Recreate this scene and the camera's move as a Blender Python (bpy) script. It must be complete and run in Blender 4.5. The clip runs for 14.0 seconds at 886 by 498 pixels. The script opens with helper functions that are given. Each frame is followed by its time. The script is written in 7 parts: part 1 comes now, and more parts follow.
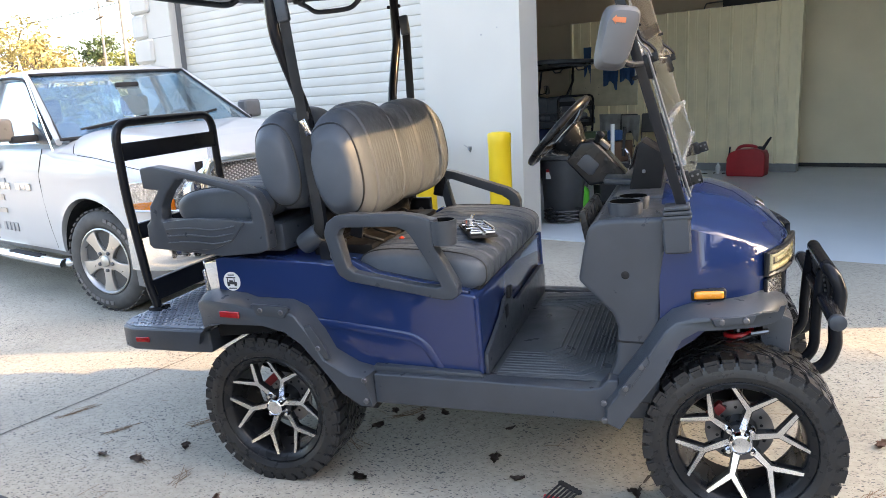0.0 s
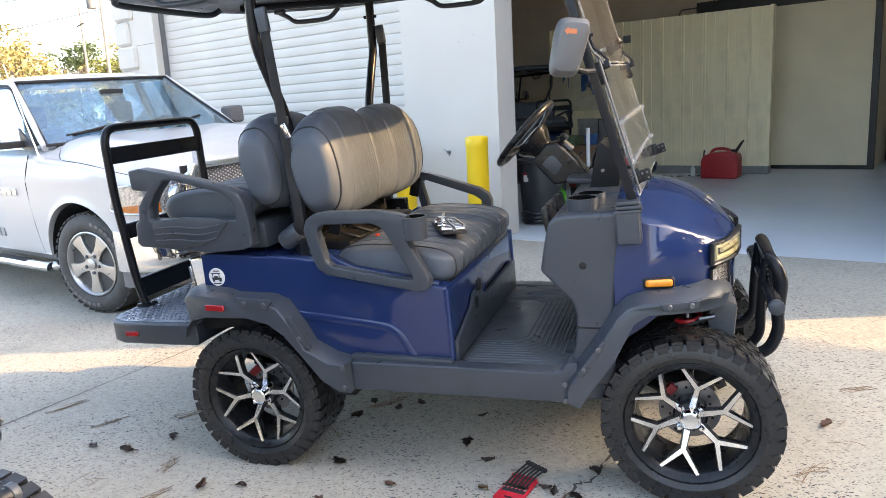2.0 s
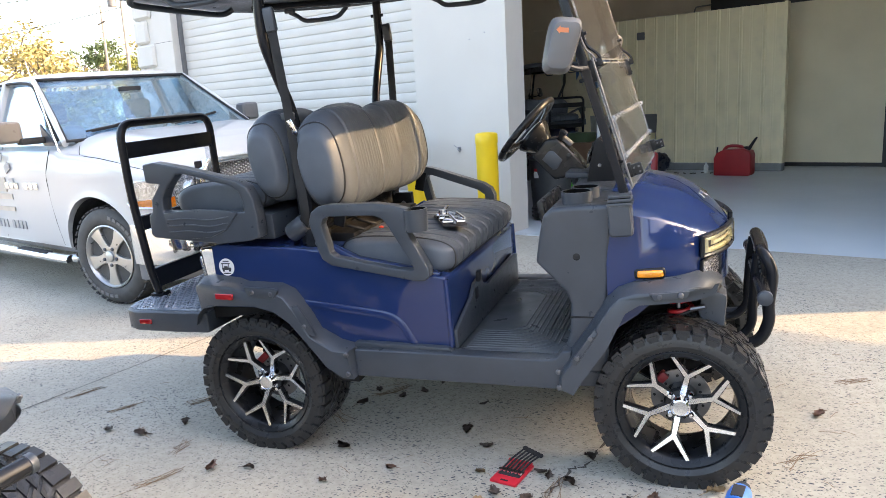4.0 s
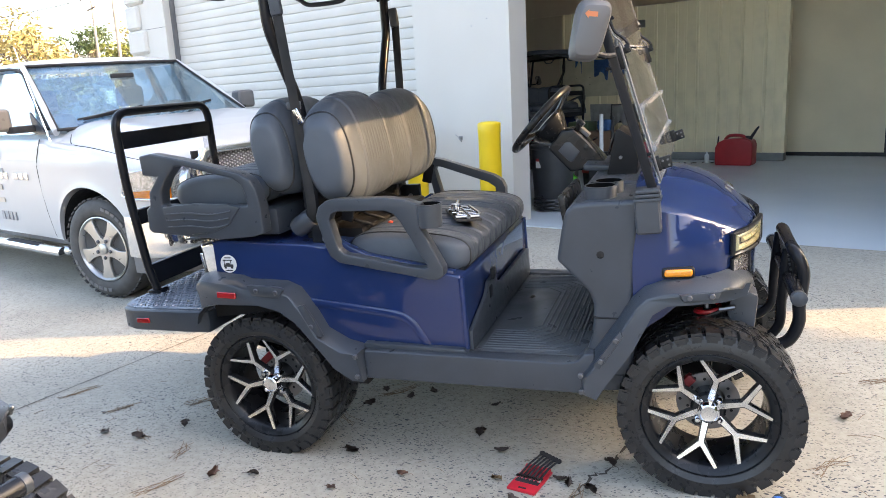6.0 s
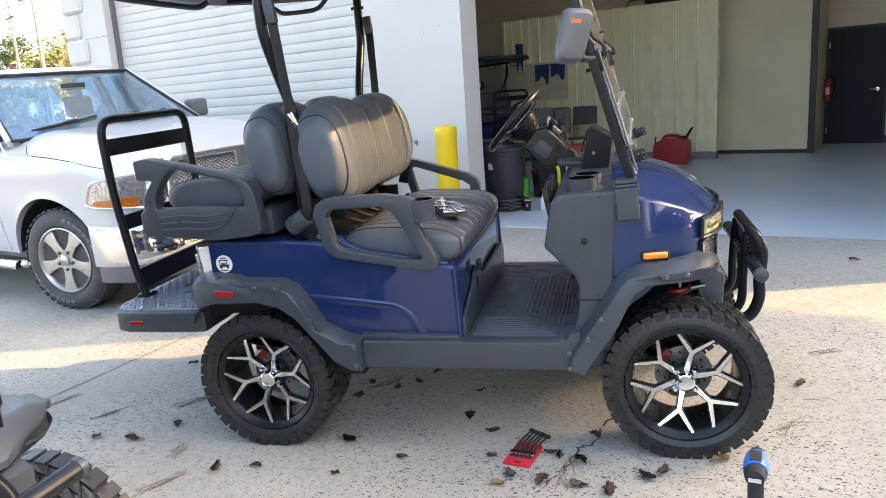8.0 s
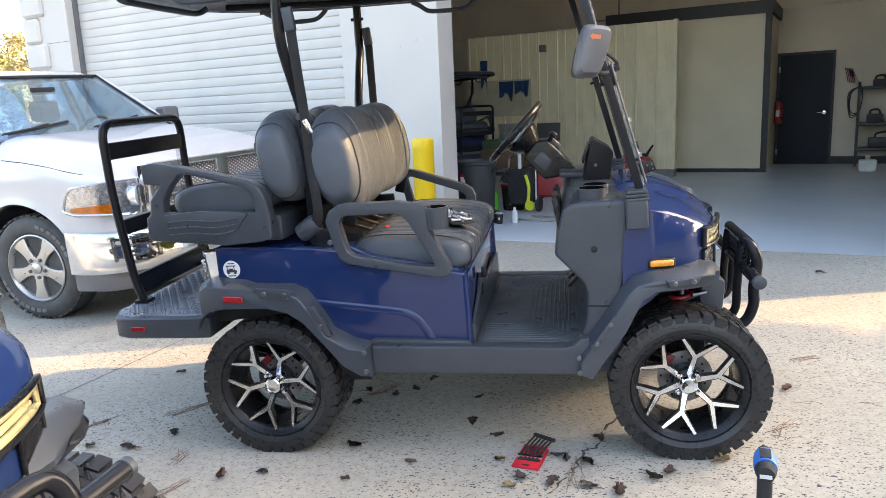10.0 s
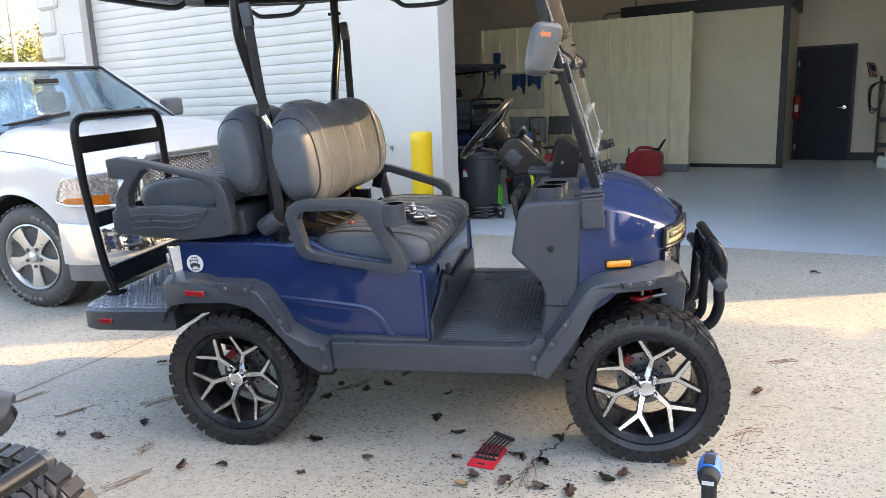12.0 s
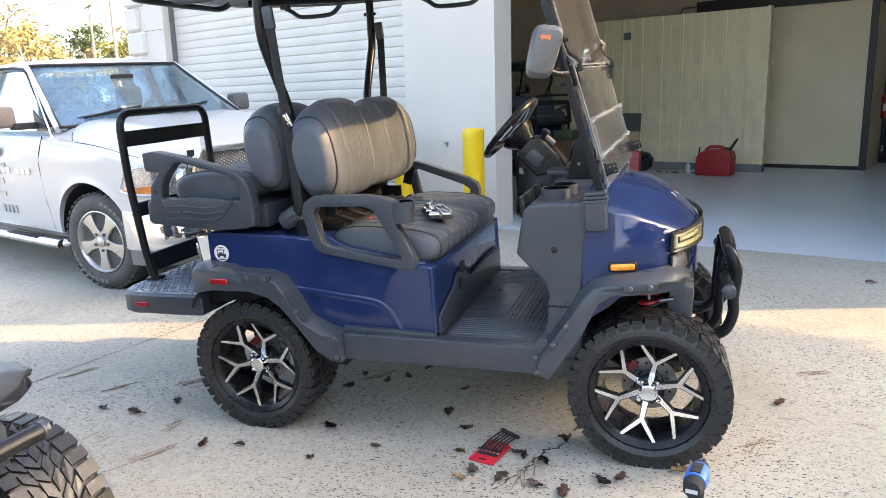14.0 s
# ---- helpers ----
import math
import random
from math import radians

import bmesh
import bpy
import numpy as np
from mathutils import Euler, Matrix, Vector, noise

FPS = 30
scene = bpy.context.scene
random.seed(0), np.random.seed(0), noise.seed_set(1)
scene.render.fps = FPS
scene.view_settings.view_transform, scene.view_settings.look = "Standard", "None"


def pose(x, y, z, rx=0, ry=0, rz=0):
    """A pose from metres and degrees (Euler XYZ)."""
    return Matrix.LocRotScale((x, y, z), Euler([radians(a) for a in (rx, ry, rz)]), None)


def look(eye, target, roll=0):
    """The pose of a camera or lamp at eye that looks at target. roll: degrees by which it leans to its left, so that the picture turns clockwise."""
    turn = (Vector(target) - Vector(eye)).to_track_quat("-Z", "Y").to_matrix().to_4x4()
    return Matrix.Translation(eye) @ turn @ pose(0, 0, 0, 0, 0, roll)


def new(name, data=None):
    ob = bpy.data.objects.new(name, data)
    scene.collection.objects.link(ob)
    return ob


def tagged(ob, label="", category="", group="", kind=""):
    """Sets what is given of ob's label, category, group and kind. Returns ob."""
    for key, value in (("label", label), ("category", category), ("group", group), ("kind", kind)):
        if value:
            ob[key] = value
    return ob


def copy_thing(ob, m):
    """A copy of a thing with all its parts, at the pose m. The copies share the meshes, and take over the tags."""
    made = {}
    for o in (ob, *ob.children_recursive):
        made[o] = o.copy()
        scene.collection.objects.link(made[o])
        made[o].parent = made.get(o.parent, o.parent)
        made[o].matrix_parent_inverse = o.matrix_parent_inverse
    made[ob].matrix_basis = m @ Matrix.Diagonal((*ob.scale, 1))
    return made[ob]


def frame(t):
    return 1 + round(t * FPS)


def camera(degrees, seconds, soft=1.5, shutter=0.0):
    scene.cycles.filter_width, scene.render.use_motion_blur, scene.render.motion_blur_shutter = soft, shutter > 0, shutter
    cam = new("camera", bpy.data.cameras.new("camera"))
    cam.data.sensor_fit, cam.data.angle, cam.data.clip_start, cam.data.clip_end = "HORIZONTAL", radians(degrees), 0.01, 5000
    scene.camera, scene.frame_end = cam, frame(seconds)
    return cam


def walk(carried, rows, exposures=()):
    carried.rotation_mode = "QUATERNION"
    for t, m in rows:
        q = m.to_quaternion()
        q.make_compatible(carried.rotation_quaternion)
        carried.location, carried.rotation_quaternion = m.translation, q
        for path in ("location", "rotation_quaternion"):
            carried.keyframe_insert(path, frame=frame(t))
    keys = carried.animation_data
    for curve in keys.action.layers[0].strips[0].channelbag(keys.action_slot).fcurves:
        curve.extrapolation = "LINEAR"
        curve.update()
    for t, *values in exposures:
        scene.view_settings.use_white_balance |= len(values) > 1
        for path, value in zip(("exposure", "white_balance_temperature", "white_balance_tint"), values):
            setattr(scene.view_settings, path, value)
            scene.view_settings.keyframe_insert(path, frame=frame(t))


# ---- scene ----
cam = camera(63.0, 14.0, soft=0.7)
PATH = [
    (0, (0.71, -2.216, 1.458), (0.049, -0.38, 1.019), -4.7),
    (0.5, (0.657, -2.24, 1.455), (0.043, -0.386, 1.025), -4.9),
    (1, (0.631, -2.263, 1.453), (0.038, -0.401, 1.026), -4.9),
    (1.5, (0.69, -2.311, 1.456), (0.087, -0.452, 1.032), -4.8),
    (2, (0.813, -2.372, 1.455), (0.191, -0.52, 1.027), -4.9),
    (2.5, (0.904, -2.442, 1.448), (0.266, -0.596, 1.018), -4.9),
    (5, (0.899, -2.444, 1.449), (0.228, -0.611, 1.013), -5.0),
    (5.5, (0.859, -2.395, 1.453), (0.193, -0.563, 1.007), -5.1),
    (6, (0.783, -2.337, 1.455), (0.136, -0.503, 0.991), -4.8),
    (6.5, (0.703, -2.298, 1.451), (0.101, -0.451, 0.975), -4.5),
    (7, (0.662, -2.324, 1.449), (0.105, -0.462, 0.974), -4.5),
    (7.5, (0.681, -2.451, 1.45), (0.148, -0.582, 0.98), -4.9),
    (8, (0.638, -2.561, 1.46), (0.153, -0.676, 0.999), -5.5),
    (10.5, (0.403, -2.667, 1.46), (0.06, -0.744, 1.03), -3.9),
    (11, (0.476, -2.65, 1.458), (0.107, -0.733, 1.022), -3.8),
    (11.5, (0.592, -2.63, 1.463), (0.193, -0.721, 1.019), -3.7),
    (12, (0.671, -2.605, 1.464), (0.253, -0.702, 1.014), -3.8),
    (12.5, (0.704, -2.576, 1.468), (0.227, -0.688, 1.015), -3.7),
    (13, (0.833, -2.571, 1.469), (0.279, -0.703, 1.017), -3.5),
    (13.5, (0.918, -2.578, 1.471), (0.316, -0.724, 1.02), -3.4),
    (14, (0.951, -2.588, 1.473), (0.324, -0.743, 1.021), -3.5),
]
# The apron falls gently away from the building, so the cart's own frame is tilted by SLOPE.
SLOPE = pose(0, 0, 0, 1.72, -1.26, 0)
walk(cam, [(t, SLOPE @ look(eye, target, roll)) for t, eye, target, roll in PATH], [(0.0, 2.90, 7450, 13), (14.0, 2.90, 7450, 13)])


# ---- light ----
SUN_AZ, SUN_EL = 11.5, 31.0           # degrees: counter-clockwise from +x, and above the horizon
world = bpy.data.worlds.new("sky")
scene.world = world
world.use_nodes = True
wn = world.node_tree.nodes
sky = wn.new("ShaderNodeTexSky")
sky.sky_type, sky.sun_disc = "NISHITA", False
sky.sun_elevation, sky.sun_rotation = radians(SUN_EL), radians(90 - SUN_AZ)
sky.air_density, sky.dust_density, sky.ozone_density = 1.0, 3.5, 1.0
wn["Background"].inputs["Strength"].default_value = 0.15
world.node_tree.links.new(sky.outputs["Color"], wn["Background"].inputs["Color"])
sun = new("sun", bpy.data.lights.new("sun", "SUN"))
sun.data.energy, sun.data.angle, sun.data.color = 1.27, radians(0.6), (1.0, 0.69, 0.36)
a, e = radians(SUN_AZ), radians(SUN_EL)
sun.matrix_world = look((40 * math.cos(a) * math.cos(e), 40 * math.sin(a) * math.cos(e), 40 * math.sin(e)), (0, 0, 0))


# ---- materials ----
def surface(name, base, rough=0.5, metal=0.0, vary=0.12, size=6.0, grain=0.0, grain_size=120.0, bump=0.0, bump_size=200.0,
            coat=0.0, rough_vary=0.1, random_vary=0.0, tone=None, tone_amount=0.35, tone_size=2.0, ior=1.5, coat_ior=1.5):
    """A painted, moulded or mineral surface: base colour, broad mottling, fine grain, relief and uneven gloss, in metres."""
    m = bpy.data.materials.new(name)
    m.use_nodes = True
    nt = m.node_tree
    n, link = nt.nodes, nt.links.new
    b = n["Principled BSDF"]
    co = n.new("ShaderNodeTexCoord").outputs["Object"]

    def noise_tex(scale, detail=4.0):
        t = n.new("ShaderNodeTexNoise")
        t.inputs["Scale"].default_value, t.inputs["Detail"].default_value = scale, detail
        link(co, t.inputs["Vector"])
        return t.outputs["Fac"]

    def ramp(fac, lo, hi, x0=0.3, x1=0.7):
        r = n.new("ShaderNodeMapRange")
        r.inputs["From Min"].default_value, r.inputs["From Max"].default_value = x0, x1
        r.inputs["To Min"].default_value, r.inputs["To Max"].default_value = lo, hi
        link(fac, r.inputs["Value"])
        return r.outputs["Result"]

    value = ramp(noise_tex(size), 1 - vary, 1 + vary)
    if grain:
        mul = n.new("ShaderNodeMath")
        mul.operation = "MULTIPLY"
        link(value, mul.inputs[0])
        link(ramp(noise_tex(grain_size, 2.0), 1 - grain, 1 + grain), mul.inputs[1])
        value = mul.outputs[0]
    if random_vary:
        info = n.new("ShaderNodeObjectInfo")
        mul = n.new("ShaderNodeMath")
        mul.operation = "MULTIPLY"
        link(value, mul.inputs[0])
        link(ramp(info.outputs["Random"], 1 - random_vary, 1 + random_vary, 0, 1), mul.inputs[1])
        value = mul.outputs[0]
    rgb = n.new("ShaderNodeRGB")
    rgb.outputs[0].default_value = (*base, 1)
    colour = rgb.outputs[0]
    if tone:
        mix = n.new("ShaderNodeMix")
        mix.data_type = "RGBA"
        link(ramp(noise_tex(tone_size, 6.0), 0, tone_amount, 0.45, 0.75), mix.inputs["Factor"])
        link(colour, mix.inputs["A"])
        mix.inputs["B"].default_value = (*tone, 1)
        colour = mix.outputs["Result"]
    hsv = n.new("ShaderNodeHueSaturation")
    link(colour, hsv.inputs["Color"])
    link(value, hsv.inputs["Value"])
    link(hsv.outputs["Color"], b.inputs["Base Color"])
    link(ramp(noise_tex(size * 2.7), max(0.02, rough - rough_vary), min(1, rough + rough_vary)), b.inputs["Roughness"])
    b.inputs["Metallic"].default_value = metal
    b.inputs["IOR"].default_value = ior
    b.inputs["Coat Weight"].default_value = coat
    b.inputs["Coat Roughness"].default_value, b.inputs["Coat IOR"].default_value = 0.02, coat_ior
    if bump:
        bp = n.new("ShaderNodeBump")
        bp.inputs["Strength"].default_value = bump
        bp.inputs["Distance"].default_value = 0.002
        link(noise_tex(bump_size, 3.0), bp.inputs["Height"])
        link(bp.outputs["Normal"], b.inputs["Normal"])
    return m


def clear(name, tint=(1, 1, 1), rough=0.0, ior=1.45):
    """Real glass or clear plastic."""
    m = bpy.data.materials.new(name)
    m.use_nodes = True
    b = m.node_tree.nodes["Principled BSDF"]
    b.inputs["Base Color"].default_value = (*tint, 1)
    b.inputs["Transmission Weight"].default_value = 1.0
    b.inputs["Roughness"].default_value, b.inputs["IOR"].default_value = rough, ior
    return m


def thin_glass(name, tint, gloss=0.06, rough=0.01, haze=0.0):
    """A thin pane: mostly see-through, with a mirror share that grows at grazing angles."""
    m = bpy.data.materials.new(name)
    m.use_nodes = True
    n, link = m.node_tree.nodes, m.node_tree.links.new
    n.remove(n["Principled BSDF"])
    t, g, mix = n.new("ShaderNodeBsdfTransparent"), n.new("ShaderNodeBsdfGlossy"), n.new("ShaderNodeMixShader")
    t.inputs["Color"].default_value = (*tint, 1)
    g.inputs["Roughness"].default_value = rough
    lw, power, share = n.new("ShaderNodeLayerWeight"), n.new("ShaderNodeMath"), n.new("ShaderNodeMapRange")
    lw.inputs["Blend"].default_value = 0.5    # a mirror share that grows steeply towards grazing angles, alike on both faces
    power.operation, power.inputs[1].default_value = "POWER", 4.5
    link(lw.outputs["Facing"], power.inputs[0])
    link(power.outputs[0], share.inputs["Value"])
    share.inputs["To Min"].default_value, share.inputs["To Max"].default_value = gloss, 0.9
    link(share.outputs[0], mix.inputs[0])
    link(t.outputs[0], mix.inputs[1])
    link(g.outputs[0], mix.inputs[2])
    if haze:                                  # scuffs and dust that scatter some light
        d, h = n.new("ShaderNodeBsdfDiffuse"), n.new("ShaderNodeMixShader")
        d.inputs["Color"].default_value = (0.8, 0.82, 0.84, 1)
        noise, r = n.new("ShaderNodeTexNoise"), n.new("ShaderNodeMapRange")
        noise.inputs["Scale"].default_value, noise.inputs["Detail"].default_value = 9.0, 5.0
        link(n.new("ShaderNodeTexCoord").outputs["Object"], noise.inputs["Vector"])
        r.inputs["To Min"].default_value, r.inputs["To Max"].default_value = haze * 0.4, haze * 1.6
        link(noise.outputs["Fac"], r.inputs["Value"])
        link(r.outputs[0], h.inputs[0])
        link(mix.outputs[0], h.inputs[1])
        link(d.outputs[0], h.inputs[2])
        link(h.outputs[0], n["Material Output"].inputs["Surface"])
    else:
        link(mix.outputs[0], n["Material Output"].inputs["Surface"])
    return m


def concrete_material(name, base, speck, crack=True):
    """Worn, exposed-aggregate concrete: sandy matrix, dark pits and stones, stains and tyre dirt."""
    m = bpy.data.materials.new(name)
    m.use_nodes = True
    n, link = m.node_tree.nodes, m.node_tree.links.new
    b = n["Principled BSDF"]
    co = n.new("ShaderNodeTexCoord").outputs["Object"]

    def tex(kind, scale, out, **kw):
        t = n.new(kind)
        t.inputs["Scale"].default_value = scale
        for k, v in kw.items():
            t.inputs[k].default_value = v
        link(co, t.inputs["Vector"])
        return t.outputs[out]

    def rng(f, x0, x1, y0, y1):
        r = n.new("ShaderNodeMapRange")
        for k, v in (("From Min", x0), ("From Max", x1), ("To Min", y0), ("To Max", y1)):
            r.inputs[k].default_value = v
        link(f, r.inputs["Value"])
        return r.outputs[0]

    def mixc(f, c0, c1):
        x = n.new("ShaderNodeMix")
        x.data_type = "RGBA"
        link(f, x.inputs["Factor"])
        for key, c in (("A", c0), ("B", c1)):
            if isinstance(c, tuple):
                x.inputs[key].default_value = (*c, 1)
            else:
                link(c, x.inputs[key])
        return x.outputs["Result"]

    def times(p, q):
        x = n.new("ShaderNodeMath")
        x.operation = "MULTIPLY"
        link(p, x.inputs[0])
        link(q, x.inputs[1])
        return x.outputs[0]

    broad = tex("ShaderNodeTexNoise", 0.9, "Fac", Detail=6.0)
    fine = tex("ShaderNodeTexNoise", 40.0, "Fac", Detail=5.0)
    colour = mixc(rng(broad, 0.35, 0.7, 0, 1), tuple(v * 1.08 for v in base), tuple(v * 0.84 for v in base))
    colour = mixc(rng(fine, 0.4, 0.75, 0, 0.45), colour, tuple(v * 0.62 for v in base))
    stretch = n.new("ShaderNodeMapping")
    stretch.inputs["Scale"].default_value = (1.0, 1.9, 1.0)
    stretch.inputs["Rotation"].default_value = (0, 0, 0.5)
    wobble, bent = n.new("ShaderNodeTexNoise"), n.new("ShaderNodeMixRGB")     # uneven outlines for the pits
    wobble.inputs["Scale"].default_value, wobble.inputs["Detail"].default_value = 28.0, 3.0
    bent.blend_type, bent.inputs[0].default_value = "LINEAR_LIGHT", 0.012
    link(co, wobble.inputs["Vector"])
    link(co, bent.inputs[1])
    link(wobble.outputs["Color"], bent.inputs[2])
    link(bent.outputs[0], stretch.inputs["Vector"])

    def cells(scale, size, share):
        """Scattered specks: some of the cells of a pattern, each with a dark middle."""
        t = n.new("ShaderNodeTexVoronoi")
        t.inputs["Scale"].default_value = scale
        link(stretch.outputs[0], t.inputs["Vector"])
        sep = n.new("ShaderNodeSeparateColor")
        link(t.outputs["Color"], sep.inputs[0])
        return times(rng(t.outputs["Distance"], size * 0.88, size, 1, 0), rng(sep.outputs[0], 1 - share, 1 - share + 0.02, 0, 1))

    patchy = rng(tex("ShaderNodeTexNoise", 1.3, "Fac", Detail=4.0), 0.38, 0.58, 0.45, 1)
    big, mid = times(cells(30.0, 0.27, 0.20), patchy), times(cells(58.0, 0.31, 0.55), patchy)
    both_kinds = n.new("ShaderNodeMath")
    both_kinds.operation = "MAXIMUM"
    link(big, both_kinds.inputs[0])
    link(mid, both_kinds.inputs[1])
    pits = both_kinds.outputs[0]
    small = times(cells(85.0, 0.34, 0.35), patchy)
    colour = mixc(small, colour, tuple(v * 0.38 for v in base))
    colour = mixc(pits, colour, speck)
    stones = rng(tex("ShaderNodeTexVoronoi", 75.0, "Distance", Randomness=1.0), 0.12, 0.2, 0.7, 0)
    stones = times(stones, rng(tex("ShaderNodeTexNoise", 30.0, "Fac", Detail=1.0), 0.5, 0.6, 0, 1))
    colour = mixc(stones, colour, tuple(v * 1.25 for v in base))
    stain = rng(tex("ShaderNodeTexNoise", 3.1, "Fac", Detail=8.0, Roughness=0.7), 0.58, 0.72, 0, 0.4)
    colour = mixc(stain, colour, (base[0] * 0.45, base[1] * 0.42, base[2] * 0.38))
    link(colour, b.inputs["Base Color"])
    link(rng(fine, 0.3, 0.7, 0.7, 0.95), b.inputs["Roughness"])
    bp = n.new("ShaderNodeBump")
    bp.inputs["Strength"].default_value, bp.inputs["Distance"].default_value = 0.6, 0.004
    h = n.new("ShaderNodeMath")
    h.operation = "SUBTRACT"
    link(fine, h.inputs[0])
    link(pits, h.inputs[1])
    link(h.outputs[0], bp.inputs["Height"])
    link(bp.outputs["Normal"], b.inputs["Normal"])
    return m


BLUE = surface("blue_pearl_paint", (0.010, 0.025, 0.092), 0.35, 0.0, ior=1.12, vary=0.05, size=3, coat=1.0, coat_ior=1.52, rough_vary=0.05)
PLASTIC = surface("black_moulded_plastic", (0.043, 0.051, 0.063), 0.33, ior=1.46, vary=0.1, size=9, bump=0.15, bump_size=700, rough_vary=0.06)
STEEL_BLACK = surface("black_powder_coated_steel", (0.013, 0.014, 0.017), 0.22, ior=1.30, vary=0.05, size=12, rough_vary=0.03)
RUBBER = surface("tyre_rubber", (0.017, 0.018, 0.020), 0.32, ior=1.46, vary=0.2, size=14, grain=0.15, bump=0.15, bump_size=300, tone=(0.03, 0.029, 0.028), tone_amount=0.12, tone_size=9)
VINYL = surface("charcoal_vinyl", (0.074, 0.087, 0.106), 0.46, ior=1.42, vary=0.12, size=7, bump=0.35, bump_size=420, rough_vary=0.07)
CHROME = surface("chrome", (0.75, 0.76, 0.78), 0.08, 1.0, vary=0.04, rough_vary=0.05)
MACHINED = surface("machined_aluminium", (0.74, 0.74, 0.75), 0.22, 1.0, vary=0.02, size=3, rough_vary=0.02)
GLOSS_BLACK = surface("gloss_black_wheel_paint", (0.011, 0.012, 0.014), 0.3, ior=1.36, vary=0.1)
MAT_BLACK = surface("ribbed_floor_mat", (0.076, 0.085, 0.094), 0.36, vary=0.2, size=5, tone=(0.08, 0.075, 0.07), tone_amount=0.3, tone_size=6, bump=0.2)
RED_LENS = surface("red_lens", (0.33, 0.010, 0.014), 0.15, coat=1.0, vary=0.1, size=60)
AMBER = surface("amber_lens", (0.85, 0.28, 0.01), 0.2, coat=1.0, vary=0.08, size=80)
APRON = concrete_material("worn_concrete", (0.400, 0.378, 0.318), (0.055, 0.06, 0.070))
SHOP_FLOOR = surface("blue_grey_epoxy_floor", (0.52, 0.58, 0.62), 0.36, vary=0.05, size=0.6, tone=(0.37, 0.35, 0.31), tone_amount=0.45, tone_size=0.35, grain=0.04, rough_vary=0.05)
WHITE_WALL = surface("white_masonry_paint", (0.555, 0.535, 0.495), 0.75, vary=0.04, size=1.5, bump=0.3, bump_size=60, grain=0.03)
ROLLER = surface("white_roller_slats", (0.53, 0.512, 0.475), 0.5, vary=0.05, size=2.0, grain=0.03)
YELLOW = surface("yellow_plastic_sleeve", (0.74, 0.50, 0.01), 0.45, vary=0.05, size=4)
PANEL = surface("cream_steel_panel", (0.80, 0.71, 0.48), 0.5, vary=0.08, size=1.2, tone=(0.40, 0.37, 0.26), tone_size=3)
SHOP_WALL = surface("tan_shop_wall", (0.64, 0.56, 0.45), 0.8, vary=0.1, size=1.0)
BOX_WALL = surface("beige_plaster", (0.68, 0.60, 0.43), 0.7, vary=0.06, size=1.5)
DARK_TRIM = surface("dark_trim", (0.009, 0.010, 0.013), 0.5)
NAVY_DOOR = surface("dark_slate_door_paint", (0.012, 0.015, 0.024), 0.6, ior=1.35, vary=0.08)
TRUCK_WHITE = surface("white_truck_paint", (0.45, 0.46, 0.475), 0.35, vary=0.02, size=2.0, coat=0.7, rough_vary=0.03)
GREY_TRIM = surface("grey_trim", (0.13, 0.13, 0.135), 0.5)
GLASS = thin_glass("tinted_window_glass", (0.62, 0.82, 0.94), 0.34)
ACRYLIC = thin_glass("scuffed_clear_acrylic", (0.88, 0.89, 0.90), 0.04, 0.03, 0.018)
CLEAR_RIB = thin_glass("clear_rib_plastic", (0.85, 0.87, 0.88), 0.06, 0.10, 0.16)
ZINC = surface("zinc_bolt", (0.28, 0.29, 0.31), 0.35, 1.0)
BOLT = surface("dull_steel_bolt", (0.13, 0.135, 0.15), 0.4, 0.8)
DISC_STEEL = surface("brake_disc_steel", (0.20, 0.20, 0.21), 0.35, 0.9)
RED_CALIPER = surface("red_caliper_paint", (0.20, 0.012, 0.015), 0.45)


# ---- shapes ----
def link_mesh(name, bm, material, parent=None, label="", smooth=True, angle=35):
    me = bpy.data.meshes.new(name)
    bm.normal_update()
    bm.to_mesh(me)
    bm.free()
    me.materials.append(material)
    if smooth:
        me.polygons.foreach_set("use_smooth", [True] * len(me.polygons))
        me.set_sharp_from_angle(angle=radians(angle))
    ob = new(name, me)
    if parent:
        ob.parent = parent
    return tagged(ob, label)


def part(name, bm, material, parent, label="", smooth=True, angle=35):
    """One mesh object under a thing or under a part."""
    return link_mesh(name, bm, material, parent, label, smooth, angle)


def thing(name, m, label, category, group="", kind=""):
    """An Empty at a thing's base, to which its parts belong."""
    ob = new(name)
    ob.empty_display_size = 0.1
    ob.matrix_world = m
    return tagged(ob, label, category, group, kind)


def bevel(bm, width, segments=2, angle=25):
    if width <= 0:
        return bm
    sharp = [e for e in bm.edges if len(e.link_faces) == 2 and e.calc_face_angle(0) > radians(angle)]
    bmesh.ops.bevel(bm, geom=sharp, offset=width, segments=segments, affect="EDGES", profile=0.6, clamp_overlap=True)
    return bm


def box(x0, x1, y0, y1, z0, z1, edge=0.0, bm=None, segments=2):
    b = bmesh.new()
    bmesh.ops.create_cube(b, size=1)
    bmesh.ops.scale(b, vec=(x1 - x0, y1 - y0, z1 - z0), verts=b.verts)
    bmesh.ops.translate(b, vec=((x0 + x1) / 2, (y0 + y1) / 2, (z0 + z1) / 2), verts=b.verts)
    bevel(b, edge, segments)
    return join(bm, b) if bm else b


def join(bm, other):
    me = bpy.data.meshes.new("tmp")
    other.to_mesh(me)
    other.free()
    bm.from_mesh(me)
    bpy.data.meshes.remove(me)
    return bm


def moved(bm, m):
    bmesh.ops.transform(bm, matrix=m, verts=bm.verts)
    return bm


